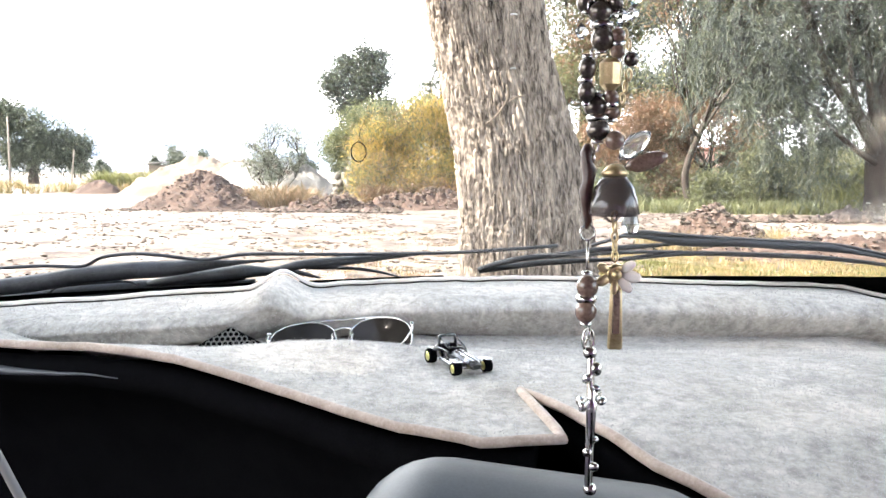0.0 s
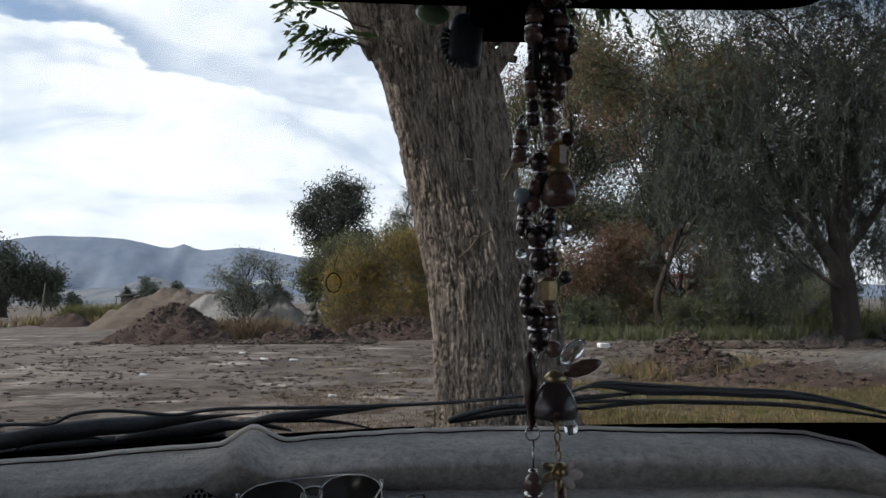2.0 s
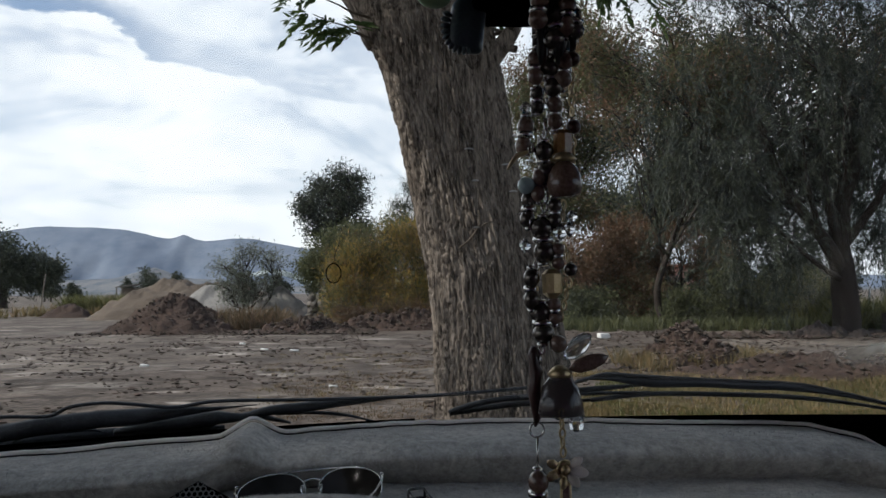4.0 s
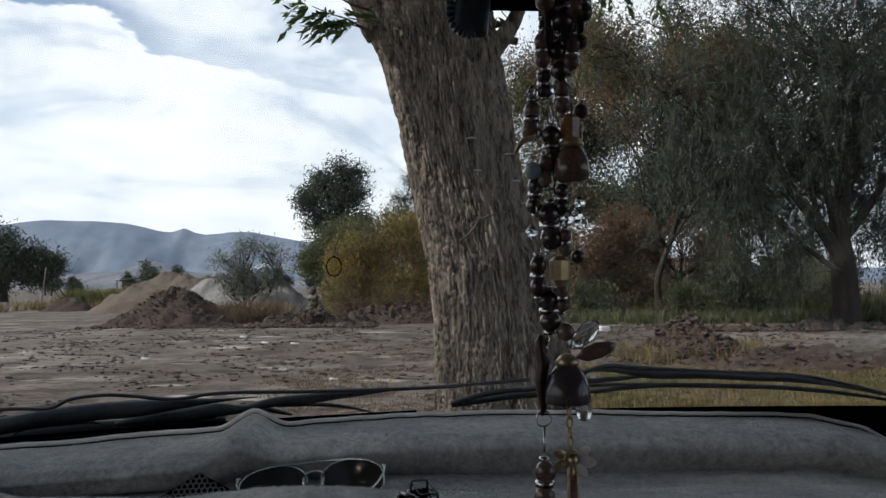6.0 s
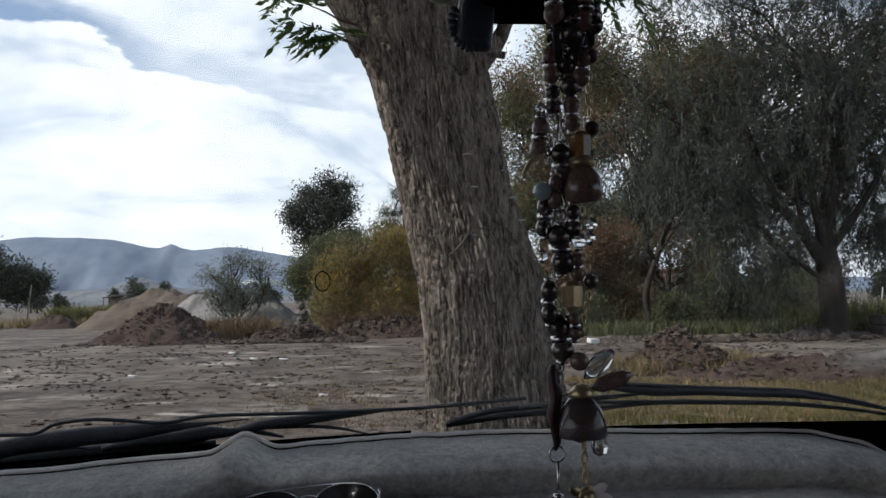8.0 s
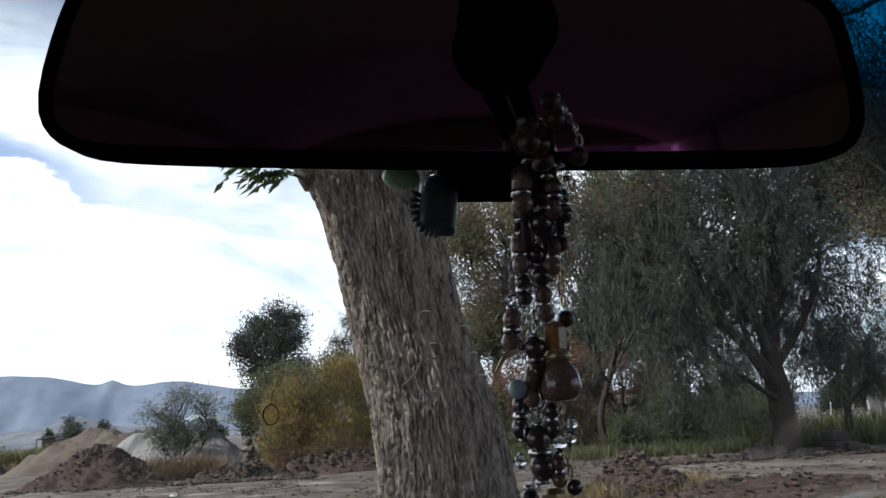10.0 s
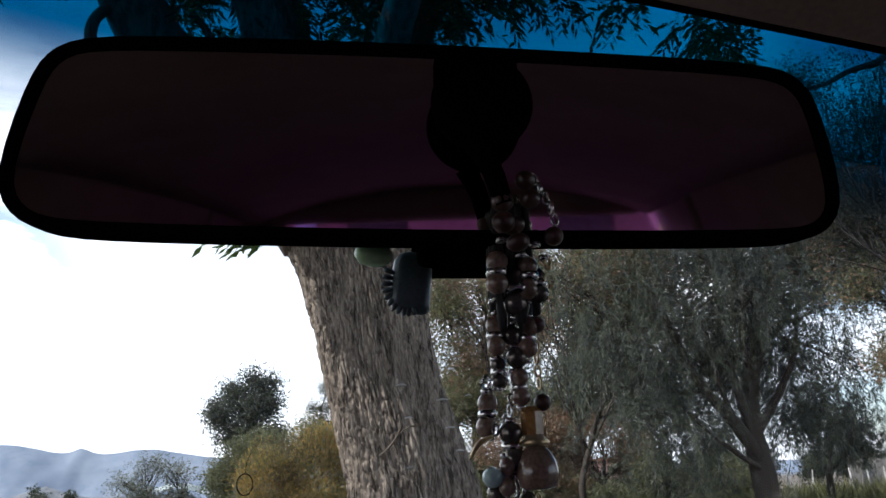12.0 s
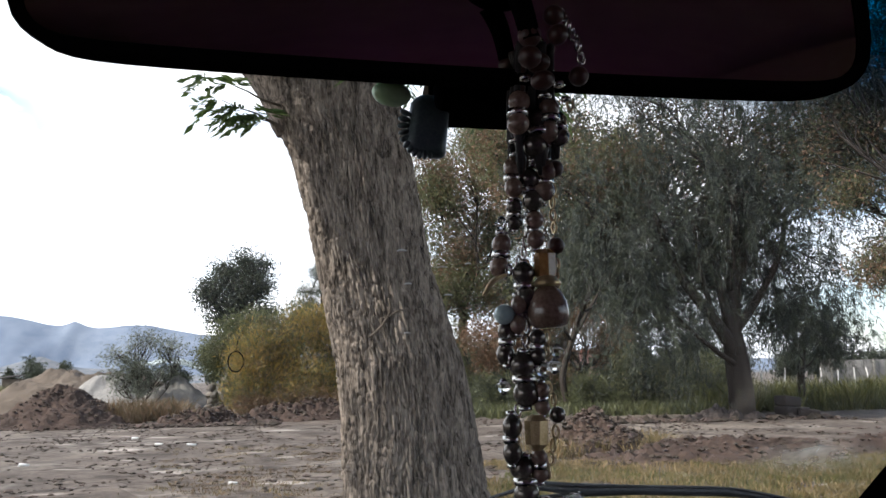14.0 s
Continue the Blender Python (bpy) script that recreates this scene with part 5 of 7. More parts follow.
porch = thing("porch_roof", (2.85, -13.0, 3.05), "dark tiled porch roof resting on pale columns", "roof")
bm = box(bmesh.new(), (0, 0, 0.07), (24.0, 2.6, 0.14), 0.03)
part("deck", bm, M_WOOD_OLD, porch)
# made-up board that darkens the porch top in the mirror
part("fascia", box(bmesh.new(), (0, 1.22, -0.27), (24.0, 0.08, 0.54), 0.02), M_WOOD_OLD, porch, "deep dark board added for the dim eaves")
for i in range(40):
    part("roof_tile", box(bmesh.new(), (-11.7 + 0.6 * i, 0.1, 0.19), (0.52, 2.5, 0.07), 0.03), M_TILE_RED, porch)
bm = bmesh.new()
box(bm, (0, 0, 1.1), (46, 0.25, 2.2), 0.02)
for i in range(12):
    box(bm, (-22 + 4 * i, -0.2, 1.1), (0.35, 0.2, 2.3), 0.02)
wall_far = part("wall_far", bm, M_WALL_GREY)
wall_far.location = (64.5, 62, 0)
tagged(wall_far, "long grey block wall with piers beyond the fence", "wall", kind="structure")

rng = np.random.default_rng(8)
fence = thing("fence", (15, 38, 0), "old fence of whitewashed posts with wire", "fence")
bm = bmesh.new()
tube(bm, [(0, 0, -0.1), (0, 0, 0.7), (0.02, 0, 1.5)], [0.045, 0.04, 0.035], 7)
post_mesh = mesh_of("post", bm, M_POST)
for i in range(30):
    p = new("post", post_mesh)
    p.parent = fence
    p.location = (1.05 * i + 0.15 * rng.normal(), 0.02 * i, 0)
    p.rotation_euler = (0.05 * rng.normal(), 0.06 * rng.normal(), rng.random() * 3)
for k in range(3):
    bm = bmesh.new()
    tube(bm, [(1.05 * i, 0.02 * i, 0.6 + 0.42 * k - 0.02 * (i % 2)) for i in range(30)], 0.006, 4)
    part("wire", bm, M_STEEL_BLACK, fence)

blk = thing("stone_block", (14.0, 22.5, 0), "dark broken concrete blocks lying by the trees", "block")
for c, s, r in (((0, 0, 0.13), (0.90, 0.55, 0.30), (0, 3, 12)), ((0.28, -0.35, 0.10), (0.62, 0.4, 0.24), (0, 8, -14)), ((-0.10, 0.05, 0.44), (0.66, 0.46, 0.30), (0, 7, 16))):
    bm = bmesh.new()
    box(bm, (0, 0, 0), s, 0.04)
    bmesh.ops.subdivide_edges(bm, edges=bm.edges, cuts=2, use_grid_fill=True)
    for v in bm.verts:
        v.co += 0.018 * Vector((noise.noise(v.co * 5), noise.noise(v.co * 5 + Vector((4, 0, 0))), noise.noise(v.co * 5 + Vector((0, 4, 0)))))
    bm.transform(pose(*c, *r))
    part("broken_piece", bm, M_BLOCK, blk)

bm = bmesh.new()
ring(bm, (0, 0, 0), 0.33, 0.025, pose(0, 0, 0, 0, 0, 40), 28, 1.1)
tube(bm, [(0, 0, 0.35), (0.05, 0.1, 0.8), (0.15, 0.4, 1.1)], 0.012, 5)
hoop = part("hanging_hoop", bm, M_RUBBER)
hoop.location = (-3.28, 29.4, 2.06)
tagged(hoop, "dark thin hoop hanging at the edge of the bush", "hoop")

bm = bmesh.new()
grid = bmesh.ops.create_grid(bm, x_segments=30, y_segments=10, size=0.5)
for v in bm.verts:
    u, q = v.co.x, v.co.y
    v.co = Vector((u * 3.0, q * 1.2, 1.75 - 0.35 * u + 0.25 * math.cos(u * 4) + 0.10 * noise.noise((u * 6, q * 6, 0)) + 0.2 * q))
sheet = part("plastic_sheet", bm, M_SHEET)
sheet.location = (-6.3, 34.2, 0.25)
tagged(sheet, "pale crumpled plastic sheet caught in the shrub", "sheet")


# ---- car shell ----
CX = 0.075  # the car's middle line
car = thing("car", (CX, 0, 0), "parked car with raked windshield and brown headliner", "car")
car.rotation_euler.z = radians(2.5)


def car_box(name, c, s, bevel, mat, label="", turn=(0, 0, 0)):
    bm = bmesh.new()
    box(bm, (0, 0, 0), s, bevel, None, 3)
    bm.transform(pose(*c, *turn))
    return part(name, bm, mat, car, label)


def shell(name, fn, nu, nv, thick, mat, label=""):
    """A curved panel with thickness: fn(u, v) gives its outer face."""
    bm = bmesh.new()
    top = [[bm.verts.new(fn(i / nu, j / nv)) for j in range(nv + 1)] for i in range(nu + 1)]
    low = [[bm.verts.new(Vector(fn(i / nu, j / nv)) + Vector(thick)) for j in range(nv + 1)] for i in range(nu + 1)]
    for i in range(nu):
        for j in range(nv):
            bm.faces.new((top[i][j], top[i + 1][j], top[i + 1][j + 1], top[i][j + 1]))
            bm.faces.new((low[i][j], low[i][j + 1], low[i + 1][j + 1], low[i + 1][j]))
    for i in range(nu):
        for j in (0, nv):
            bm.faces.new((top[i][j], top[i + 1][j], low[i + 1][j], low[i][j]))
    for j in range(nv):
        for i in (0, nu):
            bm.faces.new((top[i][j], top[i][j + 1], low[i][j + 1], low[i][j]))
    return part(name, bm, mat, car, label)


def roof_z(x, y):
    return 1.705 - 0.10 * (x / 0.62) ** 2 - 0.05 * ((y + 0.8) / 1.1) ** 2


shell("roof", lambda u, v: (-0.62 + 1.24 * u, 0.27 - 2.15 * v, roof_z(-0.62 + 1.24 * u, 0.27 - 2.15 * v)), 16, 14, (0, 0, -0.012), M_PAINT)
shell("headliner", lambda u, v: (-0.60 + 1.2 * u, 0.255 - 2.10 * v, roof_z(-0.62 + 1.24 * u, 0.27 - 2.15 * v) - 0.018), 16, 14, (0, 0, -0.012), M_LINER, "brown fabric headliner")
shell("hood", lambda u, v: (-0.70 + 1.4 * u, 1.08 + 1.1 * v, 1.085 - 0.20 * v - 0.16 * v * v - 0.05 * (2 * u - 1) ** 2), 14, 12, (0, 0, -0.02), M_PAINT)
shell("front_bumper", lambda u, v: (-0.78 + 1.56 * u, 2.24 - 0.16 * (2 * u - 1) ** 2 - 0.05 * (2 * v - 1) ** 2, 0.72 - 0.45 * v), 14, 6, (0, -0.03, 0), M_PAINT)
car_box("floor_pan", (0, -0.1, 0.30), (1.5, 4.2, 0.08), 0.03, M_PLASTIC)
car_box("firewall", (0, 1.0, 0.66), (1.46, 0.06, 0.66), 0.01, M_PLASTIC)
for sx in (-1, 1):
    car_box("fender", (sx * 0.755, 1.55, 0.72), (0.06, 1.1, 0.42), 0.025, M_PAINT)
    car_box("door", (sx * 0.775, 0.12, 0.68), (0.07, 1.35, 0.72), 0.03, M_PAINT)
    car_box("door", (sx * 0.775, -1.08, 0.68), (0.07, 1.0, 0.72), 0.03, M_PAINT)
    car_box("rear_fender", (sx * 0.765, -1.85, 0.72), (0.07, 0.5, 0.62), 0.03, M_PAINT)
    bm = bmesh.new()
    tube(bm, smooth_path([(sx * 0.735, 1.0, 1.04), (sx * 0.69, 0.66, 1.30), (sx * 0.63, 0.32, 1.55), (sx * 0.60, 0.18, 1.62)], 5), 0.034, 10)
    part("pillar", bm, M_PLASTIC, car)
    for y0, y1 in ((-0.55, -0.5), (-1.75, -1.55)):
        bm = bmesh.new()
        tube(bm, [(sx * 0.76, y0, 1.0), (sx * 0.70, y1, 1.32), (sx * 0.615, y1 + 0.03, 1.60)], 0.045 if y0 > -1 else 0.02, 8)
        part("pillar", bm, M_LINER, car)
    side = lambda u, v, sx=sx: (sx * (0.775 - 0.155 * u * u), -0.55 - 1.45 * v, 1.0 + 0.62 * u)
    shell("roof_rail", lambda u, v: side(0.72 + 0.28 * u, v), 4, 6, (-sx * 0.03, 0, 0), M_LINER)
    shell("rear_side_panel", lambda u, v: side(0.12 * u, v), 3, 6, (-sx * 0.03, 0, 0), M_LINER)
    shell("rear_side_panel", lambda u, v: side(0.12 + 0.60 * u, 0.80 + 0.2 * v), 6, 4, (-sx * 0.03, 0, 0), M_LINER)
    if sx > 0:
        bm = bmesh.new()
        bm.faces.new([bm.verts.new(side(u, v)) for u, v in ((0.11, 0.0), (0.11, 0.81), (0.73, 0.81), (0.73, 0.0))])
        part("rear_side_window", bm, M_REAR_GLASS, car, "purple tinted rear side window")
    else:
        shell("rear_side_panel", lambda u, v: side(0.12 + 0.60 * u, 0.8 * v), 6, 4, (-sx * 0.03, 0, 0), M_LINER)
    # unseen side glass; its tint is added to dim the cabin
    bm = bmesh.new()
    bm.faces.new([bm.verts.new(p) for p in ((sx * 0.752, 0.93, 1.05), (sx * 0.752, -0.5, 1.05), (sx * 0.628, -0.5, 1.56), (sx * 0.628, 0.28, 1.56))])
    win = part("side_window", bm, M_GLASS, car, "unseen side window with a tint added to dim the cabin")
    for y, nm in ((1.5, "wheel"), (-1.45, "wheel")):
        wheel = part(nm, lathe(bmesh.new(), [(0.12, -0.09), (0.24, -0.09), (0.29, -0.07), (0.30, 0), (0.29, 0.07), (0.24, 0.09), (0.12, 0.09)], (0, 0, 0), 28, pose(0, 0, 0, 0, 90, 0)), M_RUBBER, car)
        wheel.location = (sx * 0.70, y, 0.30)
        part("rim", lathe(bmesh.new(), [(0.03, -0.1), (0.19, -0.085), (0.2, 0), (0.19, 0.085), (0.03, 0.1)], (0, 0, 0), 20, pose(0, 0, 0, 0, 90, 0)), M_TOY_SILVER, wheel)
car_box("tailgate", (0, -2.05, 0.78), (1.5, 0.08, 0.86), 0.03, M_PAINT)
car_box("tailgate_trim", (0, -2.0, 1.17), (1.36, 0.10, 0.08), 0.02, M_LINER)
car_box("rear_header", (0, -1.87, 1.580), (1.15, 0.08, 0.100), 0.02, M_LINER)
bm = bmesh.new()
bm.faces.new([bm.verts.new(p) for p in ((-0.53, -2.02, 1.20), (0.70, -2.02, 1.20), (0.63, -1.88, 1.57), (-0.50, -1.88, 1.57))])
part("rear_window", bm, M_REAR_GLASS, car, "purple tinted rear window")
shell("rear_quarter", lambda u, v: (-0.70 + (0.17 + 0.03 * v) * u, -2.02 + 0.14 * v, 1.20 + 0.37 * v), 3, 6, (0, 0.03, 0), M_LINER)
car_box("header", (0, 0.235, 1.672), (1.10, 0.07, 0.03), 0.012, M_LINER)


# ---- windshield ----
def shield(u, k):
    """A point of the glass: u from -1 to 1 across, k from 0 at the base to 1 at the top."""
    half = 0.715 - 0.13 * k
    z = 1.115 + 0.545 * k
    return Vector((CX + u * half, 1.066 - (z - 1.115) / 0.69 - 0.10 * u * u, z))


def shield_mesh(name, u0, u1, k0, k1, nu, nk, off, mat, label="", taper=0.0):
    bm = bmesh.new()
    g = [[bm.verts.new(shield(u0 + (u1 - u0) * i / nu, k0 + (k1 + taper * (u0 + (u1 - u0) * i / nu) - k0) * j / nk) + Vector((0, -0.57, -0.82)) * off) for j in range(nk + 1)] for i in range(nu + 1)]
    for i in range(nu):
        for j in range(nk):
            bm.faces.new((g[i][j], g[i + 1][j], g[i + 1][j + 1], g[i][j + 1]))
    return part(name, bm, mat, windshield, label)


windshield = thing("windshield", (0, 0, 0), "raked windshield with a blue shade band along its top", "windshield", kind="structure")
pane = shield_mesh("pane", -1, 1, 0, 1, 40, 40, 0.0, M_WINDSHIELD)
pane.visible_shadow = False
shield_mesh("edge_band", -0.05, 1, 0.0, 0.0985, 26, 3, 0.003, M_RUBBER, "black printed band along the lower edge", 0.031)
shield_mesh("edge_band", -1, -0.05, 0.0, 0.108, 24, 3, 0.003, M_RUBBER, "black printed band along the lower edge", 0.058)
shield_mesh("edge_band", -1, -0.875, 0.02, 1, 2, 20, 0.003, M_RUBBER, "black printed band along the side")
shield_mesh("edge_band", 0.785, 1, 0.112, 1, 2, 20, 0.003, M_RUBBER, "black printed band along the side")


# dried mud smears, and short glass marks with their glint put into pale colour
for u0, u1, k0, k1, mat in ((0.545, 0.790, 0.225, 0.320, M_SMEAR), (0.500, 0.545, 0.330, 0.485, M_FILM), (0.630, 0.690, 0.270, 0.300, M_BLOT)):
    shield_mesh("dust_smear", u0, u1, k0, k1, 10, 6, 0.004, mat, "dried dust smear").visible_shadow = False
for x, z, size in ((0.087, 1.440, 0.0075), (0.118, 1.430, 0.0085), (0.094, 1.4195, 0.0055), (0.126, 1.412, 0.007), (0.136, 1.396, 0.006), (0.098, 1.3855, 0.005), (0.122, 1.448, 0.005), (0.137, 1.432, 0.005)):
    pts = []
    for i in range(5):
        px = x + size * (i / 4 - 0.5)
        k = (z + 0.0006 * math.cos(3.0 * (i / 4 - 0.5)) - 1.115) / 0.545
        pts.append(shield((px - CX) / (0.715 - 0.13 * k), k) + Vector((0, -0.57, -0.82)) * 0.003)
    part("chip_glint", tube(bmesh.new(), pts, [0.0003, 0.0006, 0.0007, 0.0006, 0.0003], 6), M_POST, windshield)


shell("cowl", lambda u, v: (-0.72 + 1.44 * u, 1.075 + 0.11 * v - 0.09 * (2 * u - 1) ** 2, 1.128 - 0.03 * v + 0.004 * math.sin(math.pi * u)), 20, 4, (0, 0, -0.02), M_RUBBER, "black plastic cowl below the windshield")


# ---- wipers ----
def wiper(label, arm, blade, extras):
    base = Vector(blade[0][:3])
    root = thing("windshield_wiper", base, label, "wiper", "windshield wipers")
    inv = Matrix.Translation(-base)
    bm = tube(bmesh.new(), smooth_path(arm, 6), 0.0044, 8, True, 0.5)
    bm.transform(inv)
    part("arm", bm, M_STEEL_BLACK, root)
    path = smooth_path([p[:3] for p in blade], 6)
    rad = [interp(i, [6 * k for k in range(len(blade))], [p[3] for p in blade]) for i in range(len(path))]
    bm = tube(bmesh.new(), path, rad, 10, True, 0.6)
    bm.transform(inv)
    part("blade", bm, M_STEEL_BLACK, root)
    for pts, r in extras:
        way = smooth_path(pts, 6)
        ends = r if isinstance(r, tuple) else (r, r * 0.5)
        bm = tube(bmesh.new(), way, [ends[0] + (ends[1] - ends[0]) * step(0.5, 1.0, i / (len(way) - 1)) for i in range(len(way))], 8)
        bm.transform(inv)
        part("bracket", bm, M_STEEL_BLACK, root)
    return root


wiper("black windshield wiper resting low on the glass before the driver",
      [(-0.56, 0.91, 1.178), (-0.441, 0.915, 1.187), (-0.388, 0.926, 1.186), (-0.357, 0.915, 1.198), (-0.32, 0.916, 1.202), (-0.289, 0.925, 1.199), (-0.246, 0.939, 1.193), (-0.191, 0.936, 1.200), (-0.085, 0.947, 1.199), (0.056, 0.947, 1.202), (0.175, 0.932, 1.212)],
      [(-0.329, 0.978, 1.158, 0.006), (-0.288, 0.975, 1.165, 0.0115), (-0.244, 0.974, 1.170, 0.0135), (-0.206, 0.970, 1.175, 0.0145), (-0.174, 0.975, 1.175, 0.008), (-0.137, 0.965, 1.184, 0.010), (-0.087, 0.961, 1.189, 0.010), (-0.037, 0.957, 1.194, 0.006), (0.014, 0.950, 1.200, 0.002)],
      [([(-0.56, 0.945, 1.150), (-0.458, 0.948, 1.162), (-0.398, 0.947, 1.172), (-0.339, 0.948, 1.178), (-0.298, 0.952, 1.180), (-0.250, 0.950, 1.185), (-0.201, 0.950, 1.189), (-0.15, 0.951, 1.193)], (0.0105, 0.0006)),
       ([(-0.452, 0.972, 1.147), (-0.433, 0.962, 1.156), (-0.398, 0.964, 1.160), (-0.354, 0.969, 1.162), (-0.343, 0.977, 1.157)], 0.002),
       ([(-0.56, 0.972, 1.128), (-0.474, 0.978, 1.140), (-0.428, 0.978, 1.147), (-0.383, 0.980, 1.151), (-0.328, 0.984, 1.155), (-0.261, 0.990, 1.157), (-0.200, 0.997, 1.158)], (0.0085, 0.0040)),
       ([(-0.44, 0.985, 1.142), (-0.36, 0.985, 1.150), (-0.27, 0.985, 1.161), (-0.21, 0.985, 1.166)], (0.0080, 0.0040)),
       ([(-0.132, 0.973, 1.179), (-0.083, 0.976, 1.179), (-0.046, 0.985, 1.174), (-0.012, 1.003, 1.163)], 0.0022),
       ([(-0.163, 0.968, 1.180), (-0.117, 0.995, 1.164)], 0.003)])
wiper("black windshield wiper resting low on the glass before the passenger",
      [(0.215, 0.93, 1.213), (0.237, 0.915, 1.222), (0.262, 0.900, 1.231), (0.300, 0.903, 1.228), (0.376, 0.902, 1.223), (0.476, 0.896, 1.218), (0.532, 0.900, 1.208), (0.592, 0.907, 1.193), (0.66, 0.915, 1.175)],
      [(0.237, 0.906, 1.225, 0.002), (0.266, 0.903, 1.226, 0.005), (0.316, 0.910, 1.220, 0.0105), (0.376, 0.904, 1.219, 0.0085), (0.431, 0.901, 1.216, 0.0085), (0.476, 0.896, 1.214, 0.008), (0.532, 0.900, 1.205, 0.004), (0.592, 0.907, 1.192, 0.002)],
      [([(0.084, 0.986, 1.176), (0.111, 0.971, 1.187), (0.146, 0.960, 1.195), (0.192, 0.954, 1.199), (0.255, 0.945, 1.203), (0.323, 0.934, 1.205)], 0.0036),
       ([(0.084, 0.987, 1.175), (0.120, 0.978, 1.181), (0.160, 0.970, 1.187), (0.215, 0.962, 1.191), (0.256, 0.953, 1.194)], 0.0038),
       ([(0.256, 0.953, 1.194), (0.323, 0.934, 1.203), (0.404, 0.923, 1.203), (0.485, 0.916, 1.200), (0.576, 0.915, 1.189), (0.66, 0.917, 1.172)], 0.0030),
       ([(0.17, 0.955, 1.197), (0.225, 0.935, 1.207), (0.27, 0.925, 1.212), (0.316, 0.915, 1.217)], 0.0034)])


# ---- dashboard and its cloth ----
EDGE_X = [-0.66, -0.50, -0.337, -0.172, -0.072, 0.012, 0.065, 0.118]
EDGE_Y = [0.70, 0.69, 0.668, 0.618, 0.566, 0.512, 0.490, 0.495]
SIDE_X = [0.100, 0.127, 0.149, 0.169, 0.185, 0.205, 0.24, 0.30, 0.80]
SIDE_Y = [0.594, 0.552, 0.502, 0.465, 0.447, 0.42, 0.40, 0.39, 0.39]


def back_edge(x):
    return interp(x, [-0.66, -0.30, -0.18, -0.11, -0.03, 0.5, 0.60, 0.72], [0.87, 0.893, 0.900, 0.932, 0.953, 0.953, 0.93, 0.895])


def cloth_z(x, y):
    zb = interp(x, [-0.66, -0.435, -0.18, -0.11, 0.02, 0.15, 0.36, 0.52, 0.58, 0.62, 0.70], [1.134, 1.146, 1.160, 1.160, 1.164, 1.167, 1.163, 1.158, 1.145, 1.121, 1.08])
    shelf = 1.132 + 0.022 * step(0.02, -0.25, x) - 0.02 * step(0.45, 0.65, x)
    low = 1.119 + 0.050 * step(-0.25, -0.47, x) - 0.02 * step(0.45, 0.65, x)
    foot = min(low, zb - 0.035)
    q = y + 0.955 - back_edge(x)
    if q > 0.80:
        z = interp(q, [0.80, 0.83, 0.858, 0.866, 0.874, 0.884, 0.898, 0.925, 0.955], [low, 0.5 * low + 0.5 * foot, foot + 0.002, zb - 0.032, zb - 0.016, zb - 0.006, zb - 0.001, zb + 0.001, zb])
    else:
        z = interp(q, [0.30, 0.40, 0.45, 0.50, 0.60, 0.69, 0.73, 0.77, 0.80], [shelf - 0.06, shelf - 0.022, shelf - 0.012, shelf - 0.003, shelf, shelf - 0.001, shelf - 0.004, (shelf + low) / 2 - 0.001, low])
    tent = max(0.0, 1 - abs(x + 0.147 - 0.1 * (0.955 - q)) / (0.036 + 0.05 * (0.955 - q)))
    z += 0.018 * (0.25 * tent + 0.75 * step(0.0, 1.0, tent)) * step(0.835, 0.89, q)
    z += 0.010 * math.exp(-((x + 0.05) / 0.10) ** 2 - ((y - 0.735) / 0.035) ** 2)
    z += 0.0016 * noise.noise((x * 14, y * 14, 0)) + 0.0008 * noise.noise((x * 45, y * 45, 3))
    return z


def roll_over(x, y):
    """How far the ridge's brow hangs over its face."""
    return interp(y + 0.955 - back_edge(x), [0.856, 0.876, 0.905, 0.955], [0.0, -0.046, -0.041, 0.0])


def cloth_part(bm, xs, near, far, rows=120):
    cols = []
    for x in xs:
        y0, y1 = near(x), far(x)
        cols.append([bm.verts.new((x, y0 + (y1 - y0) * j / rows + roll_over(x, y0 + (y1 - y0) * j / rows), cloth_z(x, y0 + (y1 - y0) * j / rows))) for j in range(rows + 1)])
    for a, c in zip(cols, cols[1:]):
        for j in range(rows):
            bm.faces.new((a[j], c[j], c[j + 1], a[j + 1]))


def left_edge(x):
    return interp(x, EDGE_X, EDGE_Y)


def right_edge(x):
    return interp(x, SIDE_X, SIDE_Y)


bm = bmesh.new()
cloth_part(bm, np.linspace(-0.66, 0.100, 150), left_edge, back_edge)
cloth_part(bm, np.linspace(0.100, 0.118, 6), left_edge, lambda x: max(left_edge(x) + 0.0005, 0.594 - (x - 0.100) / 0.018 * 0.098), 10)
cloth_part(bm, np.linspace(0.100, 0.72, 120), right_edge, back_edge)
bmesh.ops.remove_doubles(bm, verts=bm.verts, dist=0.0004)
cover = thing("dashboard_cover", (0, 0, 0), "fuzzy grey carpet dashboard cover with a beige bound edge", "cover")
part("cloth", bm, M_FABRIC, cover)


rngf = np.random.default_rng(77)
fx, fy = rngf.uniform(-0.5, 0.66, 150000), 0.42 + 0.54 * rngf.random(150000)
keep = [(y > left_edge(x) + 0.002 if x < 0.1 else y > right_edge(x) + 0.002) and y < back_edge(x) for x, y in zip(fx, fy)]
fx, fy = fx[keep], fy[keep]
fp = np.array([(x, y + roll_over(x, y), cloth_z(x, y) - 0.0004) for x, y in zip(fx, fy)])
fd = rngf.normal(size=fp.shape) * 0.9
fd[:, 2] = 0.8
fd /= np.linalg.norm(fd, axis=1, keepdims=True)
fs = np.cross(fd, rngf.normal(size=fp.shape))
fs *= 0.00028 / np.linalg.norm(fs, axis=1, keepdims=True)
fl = (0.0016 + 0.0022 * rngf.random(len(fp)))[:, None]
